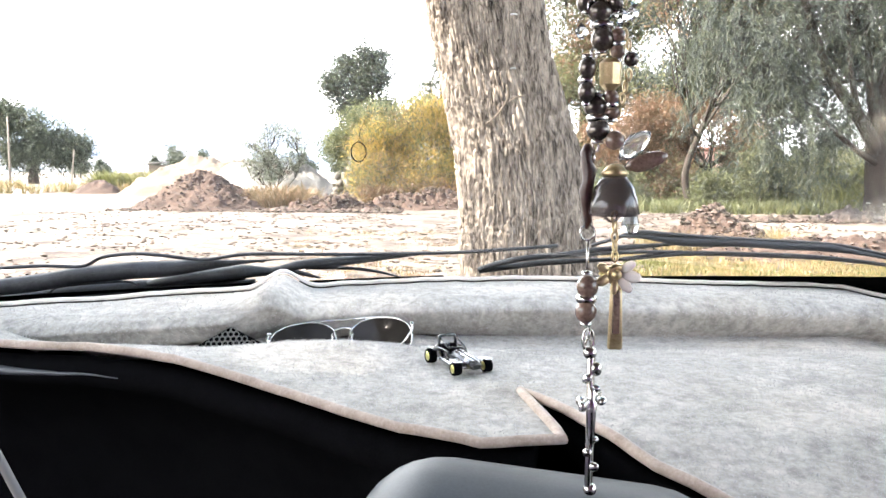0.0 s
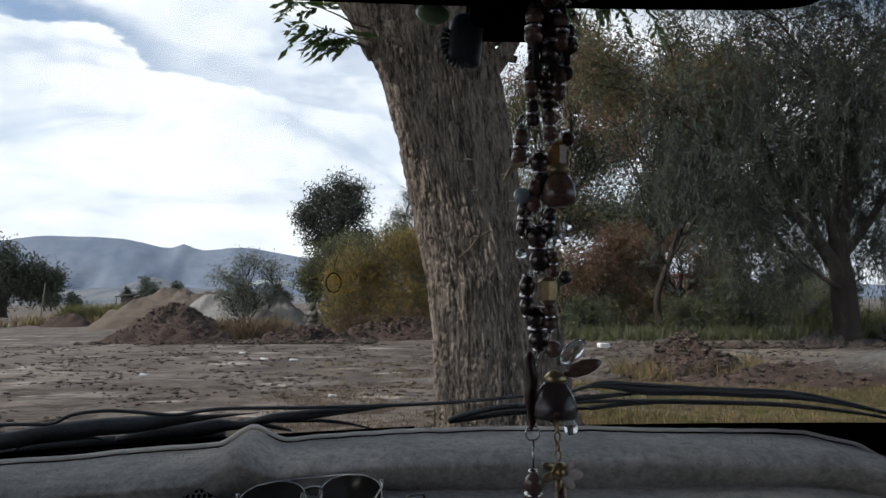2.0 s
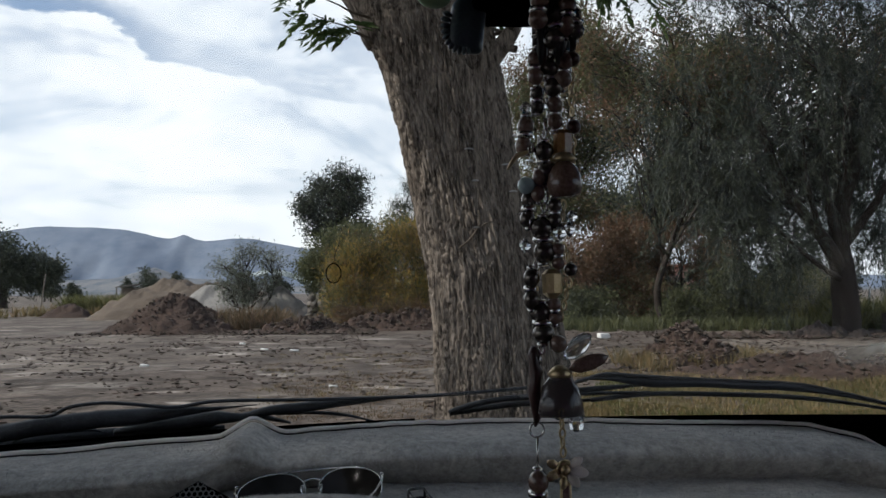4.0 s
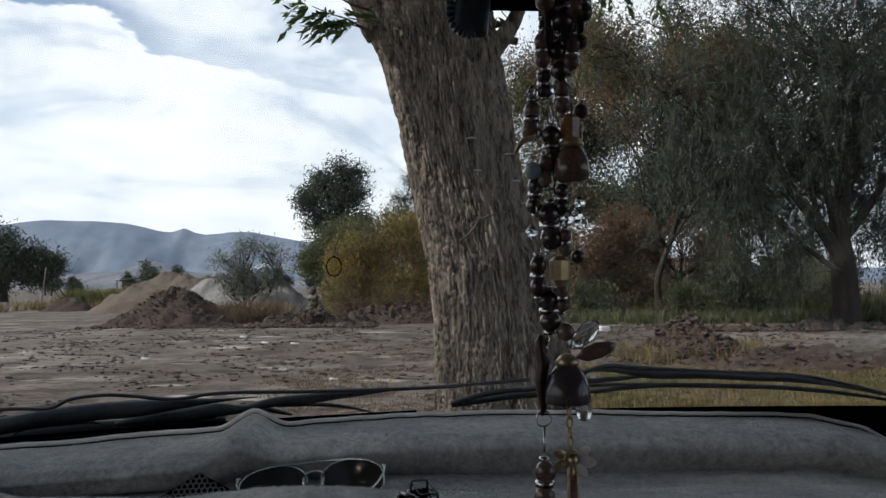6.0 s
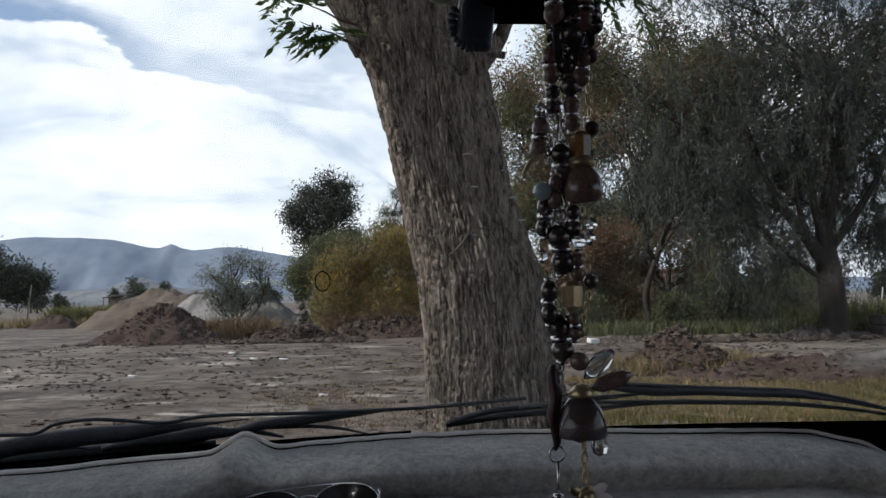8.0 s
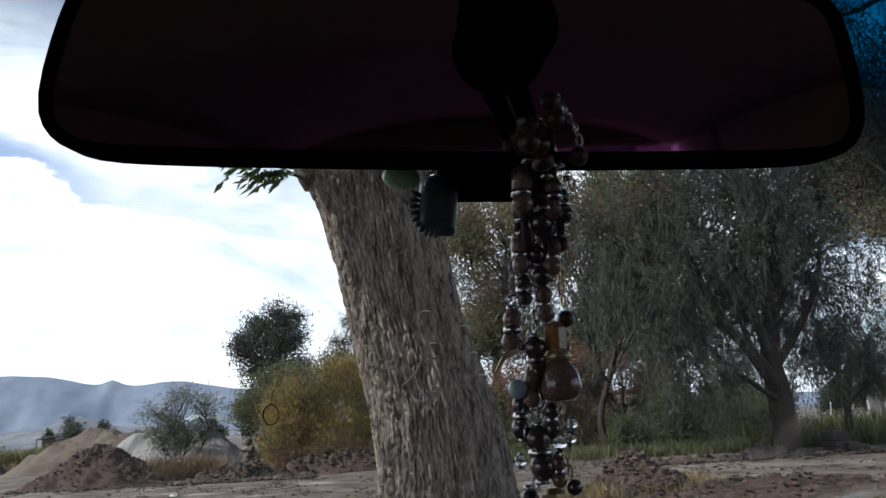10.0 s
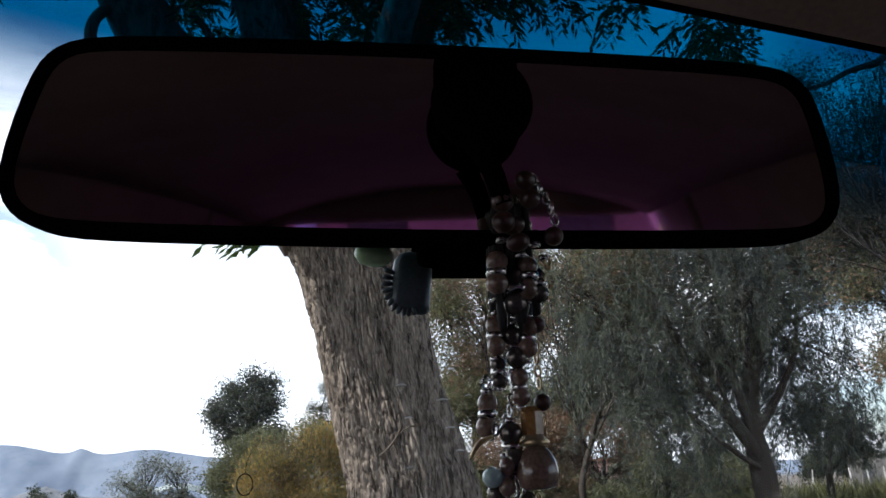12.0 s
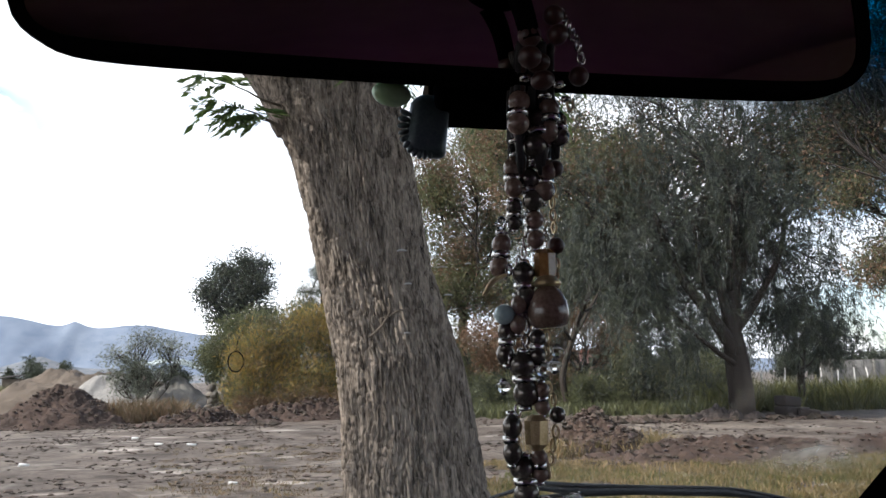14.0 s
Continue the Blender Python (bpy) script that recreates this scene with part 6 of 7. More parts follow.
raw("fuzz", np.stack([fp - fs, fp + fs, fp + fd * fl], 1).reshape(-1, 3), np.arange(3 * len(fp)).reshape(-1, 3), M_FIBRE, cover, kind="stuff")


def on_cloth(pts, up=0.001):
    return [(x, y, cloth_z(x, y) + up) for x, y in pts]


front = [(x, left_edge(x)) for x in np.linspace(-0.66, 0.118, 60)] + [(0.118 - 0.018 * k / 8, 0.496 + 0.098 * k / 8) for k in range(1, 9)] + [(x, right_edge(x) ) for x in np.linspace(0.104, 0.30, 40)]
part("binding", tube(bmesh.new(), on_cloth(front), 0.0037, 8), M_BINDING, cover, "beige bound hem along the near edge")
# the far hem's sunlight is in its paler colour
part("binding", tube(bmesh.new(), on_cloth([(x, back_edge(x)) for x in np.linspace(-0.66, 0.72, 220)], 0.0042), 0.0027, 6), M_LIT_HEM_PETAL, cover, "beige bound hem along the glass, coloured paler for the sun on it")

dash = thing("dashboard", (0, 0, 0), "black plastic dashboard under a cloth cover", "dashboard")
bm = bmesh.new()
rows = []
for x in np.linspace(-0.68, 0.76, 110):
    e = left_edge(x) if x < 0.1 else right_edge(x) if x > 0.112 else left_edge(x) + (right_edge(x) - left_edge(x)) * (x - 0.1) / 0.012
    deep = step(0.02, -0.03, x)
    prof = [(1.03, 1.10), (0.98, 1.115), (back_edge(x) + 0.012, cloth_z(x, back_edge(x)) - 0.012)] + [(y + 0.012, cloth_z(x, y) - 0.016) for y in np.linspace(back_edge(x) - 0.02, e + 0.02, 60)]
    ez = cloth_z(x, e)
    prof += [(e + 0.006, ez - 0.008), (e - 0.004, ez - 0.013), (e - 0.007, ez - 0.022), (e - 0.003, ez - 0.032), (e + 0.01 + 0.05 * deep, ez - 0.045), (e + 0.015 + 0.09 * deep, ez - 0.12), (e + 0.02 + 0.06 * deep, ez - 0.22), (e + 0.0, ez - 0.40)]
    rows.append([bm.verts.new((x, y, z)) for y, z in prof])
for a, c in zip(rows, rows[1:]):
    for j in range(len(a) - 1):
        bm.faces.new((a[j], c[j], c[j + 1], a[j + 1]))
part("body", bm, M_PLASTIC, dash)
bm = bmesh.new()
box(bm, (0, 0, 0), (0.215, 0.12, 0.16), 0.052, None, 7)
bm.transform(pose(0.094, 0.418, 1.054, 14, 4, -10))
part("centre_panel", bm, M_PANEL, dash, "blue-grey plastic centre panel")
bm = bmesh.new()
tube(bm, smooth_path([(-0.240, 0.45, 1.185), (-0.226, 0.45, 1.155), (-0.203, 0.45, 1.106), (-0.180, 0.45, 1.057)], 5), 0.0027, 8)
part("stalk", bm, M_WALL_GREY, dash, "pale grey control stalk")

# tapering grey strip gives the hood lip its sky sheen as colour
lip = on_cloth([(x, left_edge(x) - 0.006) for x in np.linspace(-0.66, -0.22, 40)], -0.021)
part("hood_lip_sheen", tube(bmesh.new(), lip, [0.015 * (1 - 0.95 * step(6, 39, i)) for i in range(40)], 12), M_PANEL, dash, "grey strip standing in for the sheen on the instrument hood's lip")

# honeycomb loudspeaker grille on the slope
bm = bmesh.new()
for r in range(9):
    for c in range(16):
        px, pz = -0.046 + 0.0058 * c + 0.0029 * (r % 2), 0.0026 + 0.0050 * r
        if pz < 0.030 - abs(px) * 0.62 and abs(px) < 0.036:
            ring(bm, (px, 0, pz), 0.0030, 0.0006, None, 6)
bm.transform(pose(-0.168, 0.762, 1.1185, -18, 0, 8) @ Matrix.Scale(0.92, 4))
grille = part("grille", bm, M_WALL_GREY, dash, "pale honeycomb speaker grille")
bm = bmesh.new()
v = [bm.verts.new(p) for p in ((-0.05, 0.003, -0.03), (0.05, 0.003, -0.03), (0.05, 0.003, 0), (0.03, 0.003, 0.0145), (0, 0.003, 0.031), (-0.03, 0.003, 0.0145), (-0.05, 0.003, 0))]
bm.faces.new(v)
bm.transform(pose(-0.168, 0.762, 1.1185, -18, 0, 8) @ Matrix.Scale(0.92, 4))
bmesh.ops.solidify(bm, geom=bm.faces[:], thickness=0.002)
part("speaker", bm, M_RUBBER, dash)


# ---- sunglasses ----
def sunglasses():
    """Aviators seen from behind: the ends of the wrapped frame come towards the seats."""
    root = thing("sunglasses", (-0.0625, 0.801, 1.1275), "aviator sunglasses with dark brown lenses and thin metal rims", "sunglasses")
    tilt = pose(0, 0, 0, -47, -4, 3)

    def at(x, z, y=0.0):
        return tilt @ Vector((x, y - 0.020 * (x / 0.07) ** 2, z - 0.012 * (x / 0.07) ** 2))

    def outline(sg, grow=0.0):
        pts = []
        for k in range(48):
            a = 2 * math.pi * k / 48
            c, q = math.cos(a), math.sin(a)
            x = 0.0315 * math.copysign(abs(c) ** 0.86, c)
            z = 0.0225 * math.copysign(abs(q) ** 0.90, q)
            x += 0.006 * max(0.0, -q) * (1 if c > -0.2 else 0.4)
            z -= 0.004 * max(0.0, c) * max(0.0, q)
            pts.append(at(sg * (x * (1 + grow) + 0.0385), z * (1 + grow)))
        return pts

    for sg in (-1, 1):
        bm = bmesh.new()
        pts = outline(sg)
        mid = bm.verts.new(at(sg * 0.0385, 0, 0.0025))
        half = [bm.verts.new(at(sg * 0.0385, 0, 0.0015) * 0.5 + p * 0.5) for p in pts]
        vs = [bm.verts.new(p) for p in pts]
        for k in range(48):
            q = (k + 1) % 48
            bm.faces.new((mid, half[k], half[q]))
            bm.faces.new((half[k], vs[k], vs[q], half[q]))
        part("lens", bm, M_LENS, root, "dark brown reflecting lens")
        rim = outline(sg, 0.012)
        part("rim", tube(bmesh.new(), rim + [rim[0]], 0.0007, 8, False), M_CHROME, root)
        part("hinge", box(bmesh.new(), at(sg * 0.0715, 0.010), (0.004, 0.004, 0.003), 0.0008), M_CHROME, root)
        bm = tube(bmesh.new(), smooth_path([at(sg * 0.0715, 0.010), at(sg * 0.0700, -0.004, -0.006), at(sg * 0.050, -0.0205, -0.006), at(-sg * 0.020, -0.0215, -0.010)], 6), 0.0010, 8)
        part("temple", bm, M_CHROME, root)
        part("pad_arm", tube(bmesh.new(), smooth_path([at(sg * 0.0095, 0.008), at(sg * 0.0075, 0.004, -0.005), at(sg * 0.0088, -0.001, -0.006)], 4), 0.0006, 6), M_CHROME, root)
        bm = ball(bmesh.new(), (0, 0, 0), 0.0034, pose(0, 0, 0, 0, sg * 20, sg * 30) @ Matrix.Diagonal((0.6, 0.9, 1.5, 1)))
        bm.transform(Matrix.Translation(at(sg * 0.0088, -0.003, -0.006)))
        part("nose_pad", bm, M_CRYSTAL, root, "clear nose pad")
    part("bridge", tube(bmesh.new(), smooth_path([at(-0.0095, 0.011), at(0, 0.0135), at(0.0095, 0.011)], 5), 0.0010, 8), M_CHROME, root)
    part("brow_bar", tube(bmesh.new(), smooth_path([at(-0.055, 0.0190), at(-0.035, 0.0228), at(0, 0.0240), at(0.035, 0.0228), at(0.055, 0.0190)], 6), 0.0009, 8), M_CHROME, root)
    return root


sunglasses()


# ---- toy car ----
def toy_car():
    at = (0.0535, 0.668)
    root = thing("toy_car", (at[0], at[1], cloth_z(*at) + 0.001), "small black and silver open-wheeled diecast toy car", "toy car")
    root.rotation_euler = (0, 0, radians(26))
    # the toy's nose points to its own -y
    bm = box(bmesh.new(), (0, 0.004, 0.0065), (0.017, 0.056, 0.005), 0.0015)
    part("chassis", bm, M_TOY_BLACK, root)
    bm = bmesh.new()
    sect = [(-0.033, 0.0038, 0.006, 0.0095), (-0.028, 0.0055, 0.0055, 0.0115), (-0.012, 0.0070, 0.0055, 0.0135), (0.0, 0.0082, 0.0055, 0.0142)]
    rings = [[bm.verts.new((sx * w, y, z)) for sx, w, z in ((-1, w, z0), (-1, w, z1 - 0.002), (-1, w * 0.6, z1), (1, w * 0.6, z1), (1, w, z1 - 0.002), (1, w, z0))] for y, w, z0, z1 in sect]
    for a, c in zip(rings, rings[1:]):
        for k in range(6):
            bm.faces.new((a[k], a[(k + 1) % 6], c[(k + 1) % 6], c[k]))
    bm.faces.new(rings[0])
    bm.faces.new(rings[-1][::-1])
    hoodp = part("bonnet", bm, M_TOY_BLACK, root, "black bonnet with silver stripes", smooth=False)
    for sx in (-1, 1):
        bm = box(bmesh.new(), (sx * 0.0024, -0.0155, 0.0139), (0.0027, 0.032, 0.0006), 0, pose(0, 0, 0, 4, 0, 0))
        part("stripe", bm, M_TOY_SILVER, hoodp)
    bm = bmesh.new()
    for sx in (-1, 1):
        box(bm, (sx * 0.0085, 0.012, 0.0105), (0.0016, 0.022, 0.008), 0.0006)
    box(bm, (0, 0.026, 0.011), (0.018, 0.006, 0.009), 0.002)
    part("cockpit", bm, M_TOY_BLACK, root)
    for sx in (-1, 1):
        part("seat", box(bmesh.new(), (sx * 0.0038, 0.017, 0.013), (0.0058, 0.004, 0.009), 0.0014, pose(0, 0, 0, -12, 0, 0)), M_RUBBER, root)
    bm = bmesh.new()
    tube(bm, [(-0.0082, 0.021, 0.010), (-0.0080, 0.021, 0.0225), (-0.0066, 0.021, 0.024), (0.0066, 0.021, 0.024), (0.0080, 0.021, 0.0225), (0.0082, 0.021, 0.010)], 0.0013, 6)
    for sx in (-1, 1):
        tube(bm, [(sx * 0.0076, 0.021, 0.0225), (sx * 0.0078, 0.003, 0.0165)], 0.0008, 6)
    tube(bm, [(-0.0078, 0.003, 0.0165), (0.0078, 0.003, 0.0165)], 0.0008, 6)
    part("roll_cage", bm, M_TOY_BLACK, root)
    for sx in (-1, 1):
        for y, r, x in ((-0.0245, 0.0056, 0.0142), (0.0235, 0.0064, 0.0146)):
            wheel = part("wheel", lathe(bmesh.new(), [(r * 0.5, -0.0034), (r * 0.93, -0.0034), (r, -0.0024), (r, 0.0024), (r * 0.93, 0.0034), (r * 0.5, 0.0034)], (0, 0, 0), 20, pose(0, 0, 0, 0, 90, 0)), M_RUBBER, root)
            wheel.location = (sx * x, y, r)
            part("rim", lathe(bmesh.new(), [(r * 0.15, -0.0037), (r * 0.66, -0.0034), (r * 0.66, 0.0034), (r * 0.15, 0.0037)], (0, 0, 0), 12, pose(0, 0, 0, 0, 90, 0)), M_TOY_RIM, wheel)
        part("axle", tube(bmesh.new(), [(0, -0.0245, 0.0060), (sx * 0.0125, -0.0245, 0.0058)], 0.0008, 6), M_TOY_SILVER, root)
        part("headlight", ball(bmesh.new(), (sx * 0.0065, -0.0285, 0.0125), 0.0021, None, 12), M_TOY_SILVER, root)
        part("side_pipe", box(bmesh.new(), (sx * 0.0112, -0.001, 0.0062), (0.0030, 0.026, 0.0030), 0.0009), M_TOY_SILVER, root)
        part("front_mudguard", box(bmesh.new(), (sx * 0.0142, -0.0245, 0.0120), (0.0066, 0.011, 0.0012), 0.0005), M_TOY_SILVER, root)
        part("mudguard", box(bmesh.new(), (sx * 0.0115, 0.0235, 0.0128), (0.007, 0.015, 0.0018), 0.0007), M_TOY_BLACK, root)
    part("nose_grille", box(bmesh.new(), (0, -0.0335, 0.0082), (0.008, 0.0014, 0.0055), 0.0005), M_TOY_BLACK, root)
    return root


toy_car()


# ---- rear-view mirror ----
def mirror():
    root = thing("rear_view_mirror", (0.0822, 0.2627, 1.4715), "wide black rear-view mirror with purple-tinted glass", "mirror")
    root.rotation_euler = [radians(a) for a in (8.65, 1.9, -2.9)]

    def outline(grow, y):
        pts = []
        for cx, cz, r, a0 in ((0.1105, -0.0165, 0.0172, -90), (0.103, 0.0066, 0.0190, 0), (-0.1152, 0.0118, 0.0192, 90), (-0.1225, -0.0118, 0.0203, 180)):
            for k in range(9):
                a = radians(a0 + 90 * k / 8)
                pts.append((cx + (r + grow) * math.cos(a), cz + (r + grow) * math.sin(a)))
        dense = []
        for (x0, z0), (x1, z1) in zip(pts, pts[1:] + pts[:1]):
            n = max(1, int(abs(x1 - x0) / 0.012))
            for k in range(n):
                x, z = x0 + (x1 - x0) * k / n, z0 + (z1 - z0) * k / n
                bow = 0.0025 * (1 - (x / 0.135) ** 2)
                dense.append((x, y, z + (bow if z > 0 else -bow * 0.8)))
        for _ in range(5):
            dense = [(0.25 * a[0] + 0.5 * c[0] + 0.25 * d[0], y, 0.25 * a[2] + 0.5 * c[2] + 0.25 * d[2]) for a, c, d in zip(dense[-1:] + dense[:-1], dense, dense[1:] + dense[:1])]
        return dense

    bm = bmesh.new()
    levels = [(-0.0045, -0.004), (-0.001, -0.006), (0.0, -0.004), (0.0, 0.006), (-0.004, 0.015), (-0.012, 0.022), (-0.022, 0.026)]
    rings = [[bm.verts.new(p) for p in outline(g, y)] for g, y in levels]
    n = min(len(r) for r in rings)
    for a, c in zip(rings, rings[1:]):
        for k in range(n):
            bm.faces.new((a[k], a[(k + 1) % n], c[(k + 1) % n], c[k]))
    bm.faces.new(rings[-1])
    part("housing", bm, M_PLASTIC, root)
    bm = bmesh.new()
    bm.faces.new([bm.verts.new(p) for p in outline(-0.004, -0.0035)])
    part("glass", bm, M_MIRROR, root, "purple-tinted reflecting glass")
    bm = bmesh.new()
    tube(bm, [(0.0, 0.02, 0.0), (0.0, 0.06, 0.012), (0.0, 0.17, 0.035)], [0.011, 0.009, 0.014], 12)
    part("stem", bm, M_PLASTIC, root)
    bm = box(bmesh.new(), (0.006, 0.040, -0.0205), (0.036, 0.05, 0.035), 0.003)
    part("mount_box", bm, M_RUBBER, root)
    return root


mirror()

# passenger's sun visor
visor = thing("sun_visor", (0.295, 0.28, 1.597), "brown-grey fabric sun visor tilted down at the header", "sun visor")
bm = bmesh.new()
box(bm, (0, 0, 0), (0.44, 0.17, 0.014), 0.0065, None, 3)
VIS = pose(0.0, -0.005, 0.012, -24, 11.5, 0)
bm.transform(VIS)
part("panel", bm, M_LINER, visor)
part("piping", tube(bmesh.new(), [VIS @ Vector(p) for p in ((-0.21, -0.08, -0.002), (-0.218, 0.0, -0.002), (-0.218, 0.075, -0.002), (-0.21, 0.084, -0.002), (0.21, 0.084, -0.002), (0.218, 0.075, -0.002), (0.218, -0.08, -0.002))], 0.004, 8), M_PLASTIC, visor, "dark edge piping")
part("hinge_rod", tube(bmesh.new(), [VIS @ Vector(p) for p in ((0.20, -0.083, 0.004), (0.25, -0.083, 0.012), (0.26, -0.083, 0.03))], 0.005, 8), M_PLASTIC, visor)


# ---- rosaries and charms on the mirror ----
def barrel(r, h):
    """A bead turned as two bulbs with a raised waist ring."""
    q = h / 2
    out = []
    for c in (-0.52, 0.52):
        for k in range(9):
            a = radians(-80 + 20 * k)
            out.append((r * max(0.22, math.cos(a)), q * (c + 0.5 * math.sin(a))))
    return out


def hang_y(z):
    return interp(z, [1.24, 1.40, 1.425, 1.44, 1.49], [0.280, 0.279, 0.268, 0.246, 0.244])


rosary = thing("rosary", (0.095, 0.262, 1.44), "brown and dark metal bead rosary with a silver crucifix", "rosary")
charms = thing("charm_string", (0.103, 0.262, 1.44), "string of beads with bells, crystals and a gilt pendant", "charm")
R0, C0 = Vector(rosary.location), Vector(charms.location)
rngb = random.Random(4)


def hung(root, name, x, z, bm, mat, label="", dy=0.0, smooth=True):
    o = Vector(root.location)
    ob = part(name, bm, mat, root, label, smooth)
    ob.location = Vector((x, hang_y(z) + dy, z)) - o
    return ob


for x, z, r, h, m in ((0.0995, 1.447, 0.0036, 0.012, M_BEAD_BROWN), (0.0965, 1.4355, 0.0042, 0.011, M_BEAD_BROWN), (0.0995, 1.4225, 0.0048, 0.016, M_BEAD_DARK), (0.0925, 1.409, 0.0034, 0.013, M_BEAD_BROWN), (0.0985, 1.4055, 0.0040, 0.014, M_BEAD_DARK), (0.0890, 1.3850, 0.0037, 0.014, M_BEAD_BROWN), (0.0962, 1.3750, 0.0042, 0.015, M_BEAD_DARK), (0.0900, 1.3575, 0.0034, 0.014, M_BEAD_DARK), (0.0952, 1.3460, 0.0048, 0.017, M_BEAD_DARK), (0.0905, 1.3280, 0.0035, 0.015, M_BEAD_DARK), (0.0945, 1.3155, 0.0047, 0.015, M_BEAD_DARK), (0.0920, 1.2540, 0.0044, 0.017, M_BEAD_BROWN), (0.1030, 1.4260, 0.0040, 0.014, M_BEAD_BROWN), (0.0935, 1.3980, 0.0030, 0.010, M_BEAD_DARK), (0.1000, 1.3930, 0.0034, 0.012, M_BEAD_BROWN), (0.0935, 1.3660, 0.0030, 0.012, M_BEAD_BROWN), (0.0995, 1.3560, 0.0030, 0.011, M_BEAD_DARK), (0.1005, 1.3400, 0.0028, 0.010, M_BEAD_BROWN), (0.0990, 1.3200, 0.0030, 0.010, M_BEAD_BROWN), (0.0915, 1.4400, 0.0040, 0.013, M_BEAD_DARK), (0.0925, 1.4270, 0.0042, 0.014, M_BEAD_BROWN), (0.1030, 1.4080, 0.0038, 0.013, M_BEAD_BROWN), (0.1065, 1.4240, 0.0034, 0.012, M_BEAD_DARK)):
    r *= 0.86
    # beads by the mirror turn dark red-brown: its shade put into their colour
    hung(rosary, "bead", x, z, lathe(bmesh.new(), barrel(r, h), (0, 0, 0), 16, pose(0, 0, 0, rngb.uniform(-10, 10), rngb.uniform(-10, 10), 0)), m if z < 1.434 else M_BEAD_RED, dy=rngb.uniform(-0.002, 0.002))
    if z > 1.434:
        continue
    hung(rosary, "band", x, z, lathe(bmesh.new(), [(r * 0.55, -0.0015), (r * 0.90, -0.0011), (r * 0.98, 0), (r * 0.90, 0.0011), (r * 0.55, 0.0015)], (0, 0, 0), 16), M_CHROME)
    for sg in (-1, 1):
        hung(rosary, "cap", x, z + sg * h * 0.52, lathe(bmesh.new(), [(r * 0.2, -0.0009), (r * 0.55, -0.0006), (r * 0.48, 0.0006), (r * 0.2, 0.0009)], (0, 0, 0), 12), M_CHROME)
for x, z, r in ((0.1085, 1.4350, 0.0030), (0.1060, 1.4120, 0.0028), (0.1070, 1.3880, 0.0028), (0.1052, 1.3350, 0.0026), (0.1065, 1.3690, 0.0030)):
    hung(charms, "bead", x, z, ball(bmesh.new(), (0, 0, 0), r), M_BEAD_RED if r > 0.0027 else M_BEAD_DARK, "small round black bead")
hung(rosary, "bead", 0.0889, 1.3660, ball(bmesh.new(), (0, 0, 0), 0.0032), M_BEAD_TEAL, "pale teal round bead", -0.002)
for x, z, r in ((0.0895, 1.3950, 0.0024), (0.0950, 1.3960, 0.0026), (0.1015, 1.3490, 0.0030), (0.1050, 1.3500, 0.0024), (0.1000, 1.4000, 0.0022), (0.0885, 1.3440, 0.0024), (0.1060, 1.3545, 0.0022), (0.1010, 1.3580, 0.0020)):
    bm = bmesh.new()
    lathe(bm, [(r * 0.15, -r * 1.15), (r, -r * 0.2), (r, r * 0.2), (r * 0.15, r * 1.1)], (0, 0, 0), 8)
    hung(charms, "crystal", x, z, bm, M_CRYSTAL, "clear faceted crystal bead", smooth=False)


def chain(root, x0, z0, x1, z1, mat, step_len=0.0033, wire=0.00045):
    n = max(1, int(math.hypot(x1 - x0, z1 - z0) / step_len))
    for k in range(n):
        f = (k + 0.5) / n
        hung(root, "link", x0 + (x1 - x0) * f, z0 + (z1 - z0) * f, ring(bmesh.new(), (0, 0, 0), 0.0011, wire, pose(0, 0, 0, 0, 0, 90 * (k % 2) + 20), 12, 1.7), mat)


for a in ((0.0960, 1.403, 0.0900, 1.392), (0.0895, 1.379, 0.0962, 1.384), (0.0900, 1.366, 0.0900, 1.3505), (0.0952, 1.3375, 0.0905, 1.336), (0.0905, 1.3205, 0.0945, 1.324), (0.0945, 1.308, 0.0925, 1.300), (0.0928, 1.2475, 0.0930, 1.236), (0.0990, 1.398, 0.0960, 1.384), (0.0975, 1.368, 0.0955, 1.356)):
    chain(rosary, *a, M_CHROME)
for a in ((0.1085, 1.431, 0.1062, 1.416), (0.1058, 1.408, 0.1068, 1.392), (0.1070, 1.384, 0.1062, 1.373), (0.1030, 1.361, 0.1025, 1.353), (0.1020, 1.345, 0.1050, 1.338), (0.1050, 1.332, 0.1010, 1.316), (0.1010, 1.284, 0.1015, 1.267), (0.1000, 1.345, 0.0985, 1.336)):
    chain(charms, *a, M_GOLD)

for x, z in ((0.1030, 1.3690), (0.1003, 1.2905)):
    bell = hung(charms, "bell", x, z, lathe(bmesh.new(), [(0.0040, -0.0074), (0.0060, -0.0062), (0.0067, -0.0030), (0.0062, 0.0008), (0.0048, 0.0036), (0.0030, 0.0055), (0.0015, 0.0062)] if z > 1.33 else [(0.0080, -0.0078), (0.0086, -0.0070), (0.0080, -0.0030), (0.0066, 0.0020), (0.0042, 0.0052), (0.0015, 0.0066)], (0, 0, 0), 24), M_BELL if z < 1.33 else M_BEAD_BROWN, "smoky glass bell" if z < 1.33 else "red-brown bell", -0.002)
    hung(charms, "collar", x, z + 0.0078, lathe(bmesh.new(), [(0.0040, -0.0022), (0.0046, -0.0012), (0.0028, 0.0010), (0.0012, 0.0020)], (0, 0, 0), 14), M_GOLD, "gilt collar", -0.002)
hung(charms, "bell_head", 0.1000, 1.3080, ball(bmesh.new(), (0, 0, 0), 0.0033), M_BEAD_BROWN, "brown round bead", -0.002)
bm = bmesh.new()
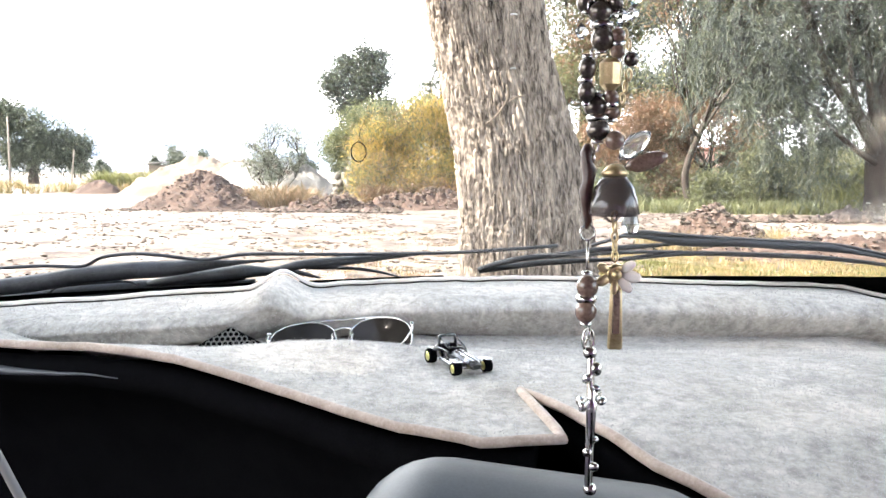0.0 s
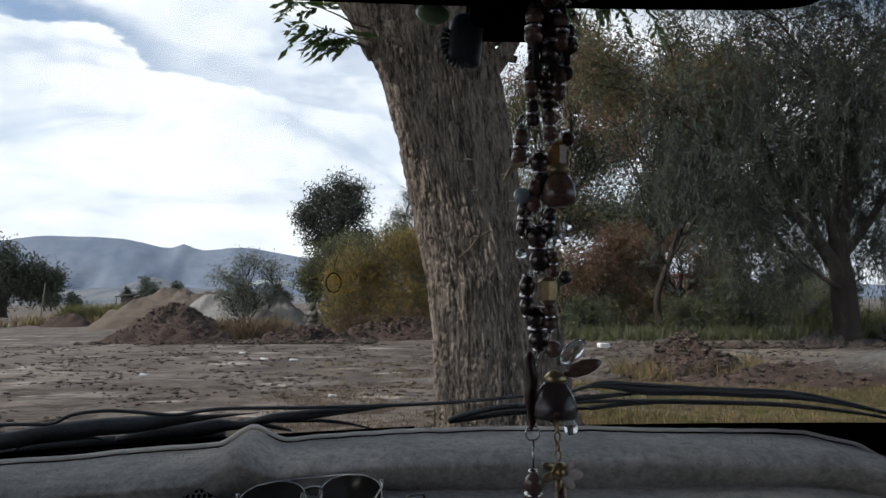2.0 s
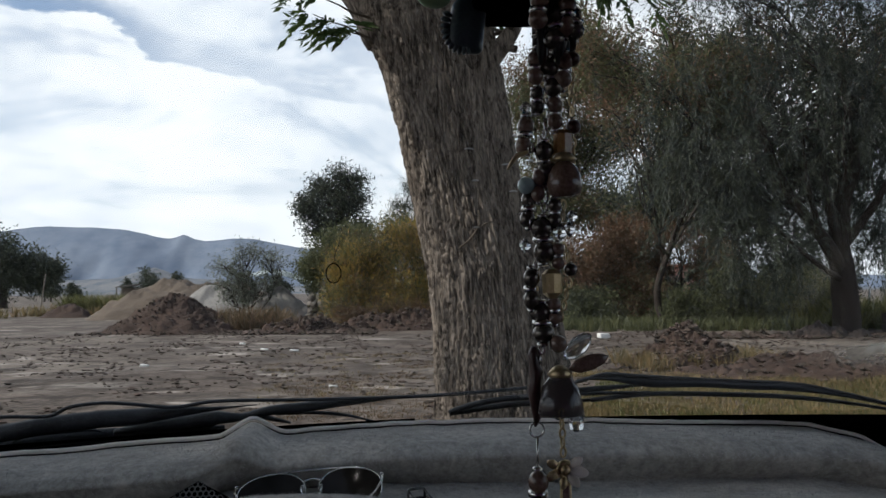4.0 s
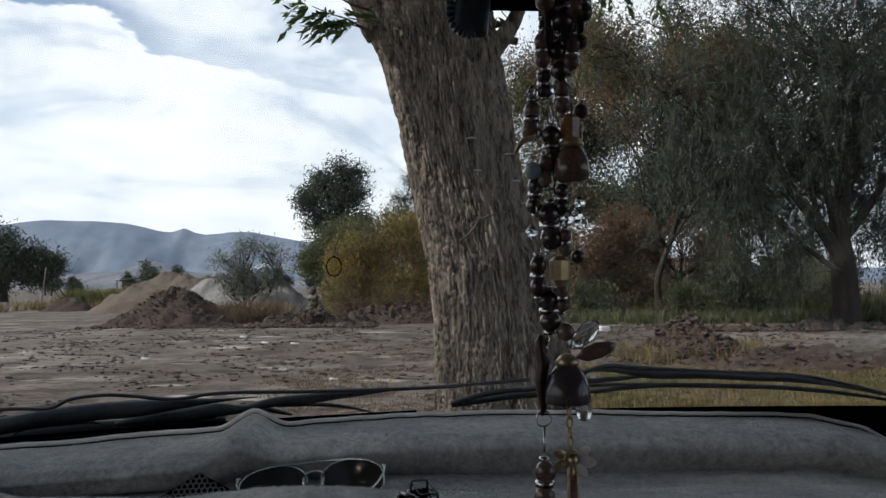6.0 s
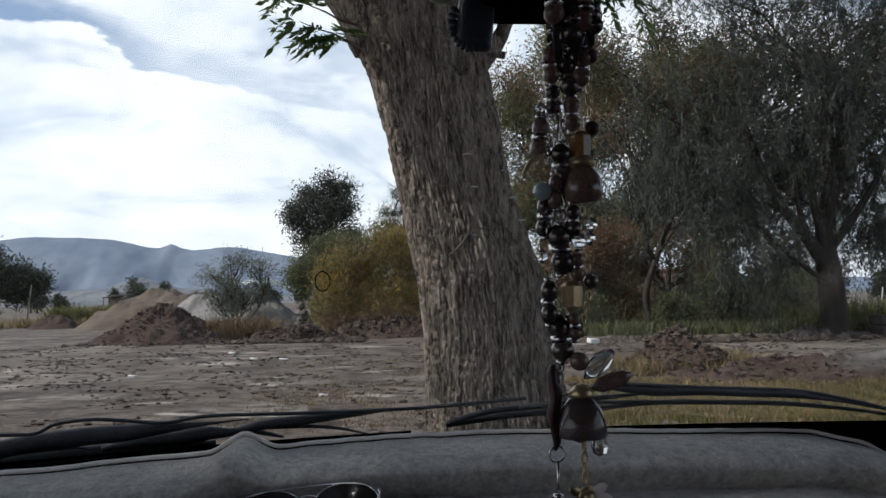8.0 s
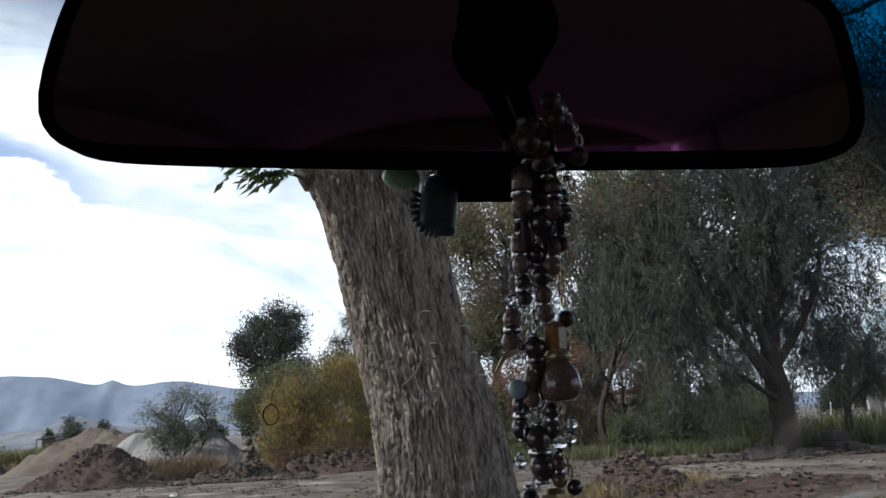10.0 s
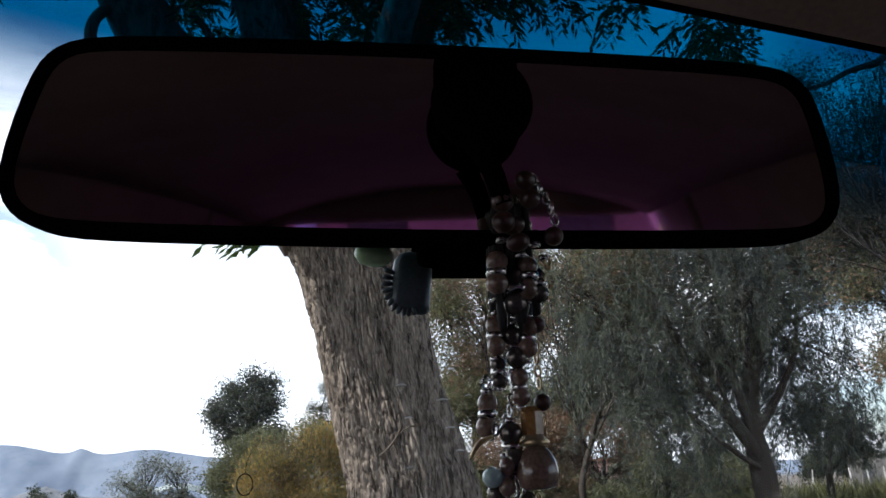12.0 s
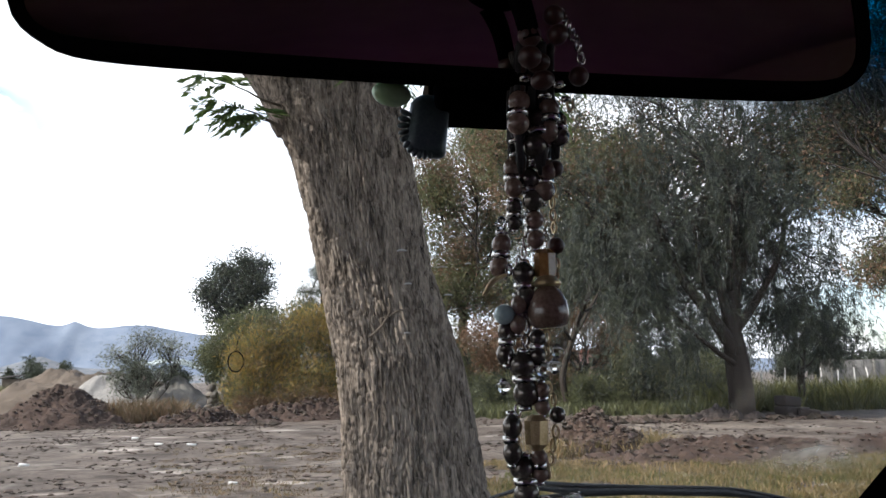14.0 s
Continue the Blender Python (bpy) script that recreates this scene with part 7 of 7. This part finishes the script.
lathe(bm, [(0.0004, -0.0075), (0.0026, -0.004), (0.0030, 0.001), (0.0022, 0.005), (0.0005, 0.0075)], (0, 0, 0), 14, pose(0, 0, 0, 0, 72, 0) @ Matrix.Diagonal((1, 0.45, 1, 1)))
hung(charms, "wing", 0.1108, 1.3010, bm, M_BEAD_BROWN, "dark brown wing-shaped charm", -0.002)
bm = bmesh.new()
tube(bm, smooth_path([(-0.0045, 0, -0.004), (-0.0015, -0.001, 0.0005), (0.003, 0, 0.0025)], 6), [0.0006 + 0.0012 * math.sin(math.pi * (k + 1) / 14) for k in range(13)], 8, True, 0.4)
hung(rosary, "gilt_leaf", 0.0865, 1.3755, bm, M_GOLD, "bent gilt leaf charm", -0.004)
for x, z in ((0.1030, 1.3815), (0.0982, 1.3300)):
    bm = bmesh.new()
    lathe(bm, [(0.0015, -0.0055), (0.0036, -0.0035), (0.0038, 0.0035), (0.0018, 0.0052)], (0, 0, 0), 8)
    hung(charms, "amber_drop", x, z, bm, M_GOLD if z < 1.35 else M_AMBER, "gilt and amber faceted drop", -0.001, False)
# clear teardrop under the bell, pale wing behind it
bm = lathe(bmesh.new(), [(0.0003, 0.0062), (0.0010, 0.0040), (0.0024, 0.0004), (0.0030, -0.0026), (0.0024, -0.0048), (0.0006, -0.0058)], (0, 0, 0), 9)
hung(charms, "crystal", 0.1058, 1.2822, bm, M_CRYSTAL, "clear faceted teardrop crystal", -0.003, False)
bm = lathe(bmesh.new(), [(0.0004, -0.0070), (0.0030, -0.0035), (0.0036, 0.0015), (0.0024, 0.0050), (0.0005, 0.0070)], (0, 0, 0), 14, pose(0, 0, 0, 0, 48, 0) @ Matrix.Diagonal((1, 0.4, 1, 1)))
hung(charms, "wing", 0.1075, 1.3065, bm, M_CRYSTAL, "clear glassy wing-shaped charm", 0.002)
# red-brown carved figure as a plain shape
bm = bmesh.new()
lathe(bm, [(0.0006, -0.0150), (0.0018, -0.0120), (0.0021, -0.0060), (0.0030, -0.0020), (0.0026, 0.0015), (0.0033, 0.0050), (0.0022, 0.0085), (0.0026, 0.0110), (0.0012, 0.0140)], (0, 0, 0), 12)
for v in bm.verts:
    v.co.x = 0.8 * v.co.x + 0.0006 * math.sin(v.co.z * 420)
hung(rosary, "carved_drop", 0.0915, 1.2930, bm, M_BEAD_RED, "red-brown carved drop")
hung(rosary, "ring", 0.0920, 1.2768, ring(bmesh.new(), (0, 0, 0), 0.0027, 0.0004, pose(0, 0, 0, 0, 0, 10)), M_CHROME)
hung(charms, "ring", 0.1000, 1.2838, ring(bmesh.new(), (0, 0, 0), 0.0026, 0.0005, pose(0, 0, 0, 0, 0, -15), 20, 1.2), M_CHROME)
hung(rosary, "wire", 0.0920, 1.2680, tube(bmesh.new(), [(0, 0, -0.0065), (0.0002, 0, 0.0062)], 0.0005, 6), M_CHROME)
hung(rosary, "shackle", 0.0930, 1.2395, ring(bmesh.new(), (0, 0, 0), 0.0022, 0.0006, pose(0, 0, 0, 0, 0, 25), 14, 1.7), M_CHROME)
# silver crucifix, its figure a plain shape
bm = bmesh.new()
box(bm, (0, 0, 0), (0.0034, 0.0024, 0.052), 0.0008)
box(bm, (0, 0, 0.0075), (0.020, 0.0024, 0.0032), 0.0008)
bm.transform(pose(0, 0, 0, 0, 0, 62))
cross = hung(rosary, "crucifix", 0.0942, 1.2105, bm, M_CHROME, "slim silver crucifix")
bm = bmesh.new()
lathe(bm, [(0.0006, -0.010), (0.0014, -0.004), (0.0017, 0.003), (0.0022, 0.0065), (0.0010, 0.008), (0.0014, 0.0105), (0.0004, 0.0118)], (0, 0, 0), 10)
bm.transform(pose(0, -0.0024, 0.001))
hung(rosary, "relief", 0.0942, 1.2105, bm, M_CHROME)
for z in (1.2350, 1.1860):
    hung(rosary, "knob", 0.0942 + (1.21 - z) * 0.02, z, ball(bmesh.new(), (0, 0, 0), 0.0024), M_CHROME)
for k, (dx, dz, r) in enumerate(((0.0016, 0.019, 0.0020), (-0.0014, 0.0155, 0.0017), (0.0012, 0.012, 0.0016), (-0.0034, 0.0075, 0.0019), (0.0036, 0.0078, 0.0018), (0.0014, -0.006, 0.0016), (-0.0010, -0.011, 0.0017), (0.0012, -0.016, 0.0018))):
    hung(rosary, "ornament", 0.0942 + dx, 1.2105 + dz, ball(bmesh.new(), (0, 0, 0), r, pose(0, 0, 0, 20 * k, 35 * k, 0) @ Matrix.Diagonal((1, 0.8, 1.25, 1)), 10), M_CHROME, "", -0.0012)
# gilt flower with pale petals over a slim pendant
bm = bmesh.new()
ring(bm, (0, 0, 0), 0.0027, 0.0011, pose(0, 0, 0, 10, 0, 12), 16)
ball(bm, (0, -0.001, 0), 0.0019)
flower = hung(charms, "gilt_flower", 0.1018, 1.2626, bm, M_GOLD, "gilt flower with pale petals", -0.001)
for a, size in ((-8, 1.15), (38, 0.95), (152, 0.9), (205, 1.0), (-52, 1.0), (262, 0.8)):
    turn = radians(a)
    bm = lathe(bmesh.new(), [(0.0004, -0.0034), (0.0016, -0.0012), (0.0019, 0.0010), (0.0011, 0.0028), (0.0003, 0.0034)], (0, 0, 0), 10, pose(0, 0, 0, 14, 90 - a, 0) @ Matrix.Diagonal((size, 0.4, size, 1)))
    bm.transform(Matrix.Translation((0.0046 * math.cos(turn), -0.001, 0.0042 * math.sin(turn))))
    part("petal", bm, M_LIT_HEM_PETAL if a in (-8, -52, 38) else M_GOLD, flower)
bm = bmesh.new()
box(bm, (0, 0, 0), (0.0046, 0.0022, 0.0225), 0.0008)
for v in bm.verts:
    v.co.x *= 1 - 14.0 * v.co.z
hung(charms, "pendant", 0.1022, 1.2475, bm, M_GOLD, "slim gilt pendant with a red-brown inlay", 0.0)
hung(charms, "inlay", 0.1020, 1.2495, box(bmesh.new(), (0, -0.0018, 0), (0.0024, 0.0012, 0.015), 0.0004), M_BEAD_BROWN, "red-brown inlay")
chain(charms, 0.1010, 1.452, 0.1085, 1.437, M_CHROME)

# dark round medallion strapped over the mirror
medal = thing("medallion", (0.0880, 0.2460, 1.4760), "round black medallion strapped over the mirror", "medallion")
part("disc", lathe(bmesh.new(), [(0.0135, -0.0018), (0.0158, -0.0010), (0.0158, 0.0010), (0.0135, 0.0018)], (0, 0, 0), 32, pose(0, 0, 0, 98, 0, 0)), M_RUBBER, medal)
bm = box(bmesh.new(), (0, 0.0035, 0.0085), (0.026, 0.0016, 0.020), 0.0007)
box(bm, (0, 0.018, 0.0190), (0.026, 0.030, 0.0014), 0.0006)
part("strap", bm, M_RUBBER, medal)
bm = tube(bmesh.new(), smooth_path([(-0.003, 0, -0.014), (0.001, -0.001, -0.022), (0.004, -0.001, -0.034)], 5), [0.004, 0.0038, 0.0036, 0.0035, 0.0034, 0.0033, 0.0032, 0.0031, 0.003, 0.003, 0.003], 8)
part("tassel", bm, M_RUBBER, medal)
for k in range(22):
    x0, y0 = 0.0105 + 0.0062 * math.sin(k * 2.4), 0.026 + 0.005 * math.cos(k * 1.7)
    low = -0.056 - 0.014 * ((k * 7) % 5) / 5
    cord = [(x0 * 0.8, y0 - 0.012, -0.030), (x0 + 0.0008 * math.sin(k), y0, -0.042), (x0 * 1.05 + 0.0012 * math.cos(3 * k), y0 + 0.002, low)]
    part("cord", tube(bmesh.new(), smooth_path(cord, 4), [0.0012] * 7 + [0.0014, 0.0006], 7), M_BEAD_RED if k % 4 == 0 else M_CORD, medal)

# green bead and dark ribbed charm behind the mirror
drop = thing("bead_charm", (0.0555, 0.289, 1.441), "pale green egg-shaped bead hanging behind the mirror", "charm")
part("bead", ball(bmesh.new(), (0, 0, 0), 0.0058, pose(0, 0, 0, 0, 8, 0) @ Matrix.Diagonal((1.15, 0.9, 0.72, 1))), M_GREEN_BALL, drop)
part("cord", tube(bmesh.new(), [(0.001, 0, 0.005), (0.006, 0, 0.025)], 0.0006, 6), M_RUBBER, drop)
ribbed = thing("ribbed_charm", (0.0682, 0.302, 1.4345), "dark blue-grey ribbed fringe charm behind the mirror", "charm")
bm = box(bmesh.new(), (0, 0, 0), (0.0150, 0.0085, 0.0225), 0.0041, None, 4)
for v in bm.verts:
    v.co.x *= 1 - 14.0 * max(0.0, v.co.z - 0.002)
    v.co.x += 0.0022 * (v.co.z / 0.011) ** 2
bm.transform(pose(0, 0, 0, 0, 8, 0))
part("body", bm, M_FOOT, ribbed)
for k in range(11):
    a = radians(165 + 12.5 * k)
    at = Vector((0.0076 * math.cos(a) * (1.0 if k < 8 else 0.96), -0.0020, 0.0108 * math.sin(a)))
    bm = ball(bmesh.new(), (0, 0, 0), 0.0013, pose(0, 0, 0, 0, 90 - math.degrees(a), 0) @ Matrix.Diagonal((0.85, 1.1, 1.7, 1)), 10)
    bm.transform(pose(0, 0, 0, 0, 8, 0) @ Matrix.Translation(at))
    part("rib", bm, M_FOOT, ribbed)
part("cord", tube(bmesh.new(), [(0.002, 0, 0.0095), (0.003, 0, 0.022)], 0.0008, 6), M_RUBBER, ribbed)

# faded white lettering on the glass, as plain bars
decal = thing("window_lettering", (0.53, 0.838, 1.2695), "faded white lettering stuck on the windshield", "sticker")
for k in range(11):
    if k == 6:
        continue
    bm = box(bmesh.new(), (0, 0, 0), (0.0036 + 0.0016 * (k % 2), 0.0004, 0.0011 + 0.0007 * (k % 3)), 0.0001)
    bm.transform(pose(-0.060 + 0.0170 * k, 0.010 * k / 11, -0.0020 * k - 0.0006 * (k % 2), -55, 0, 6 + 14 * ((k * 7) % 3 - 1)))
    part("bar", bm, M_GRAVEL, decal)
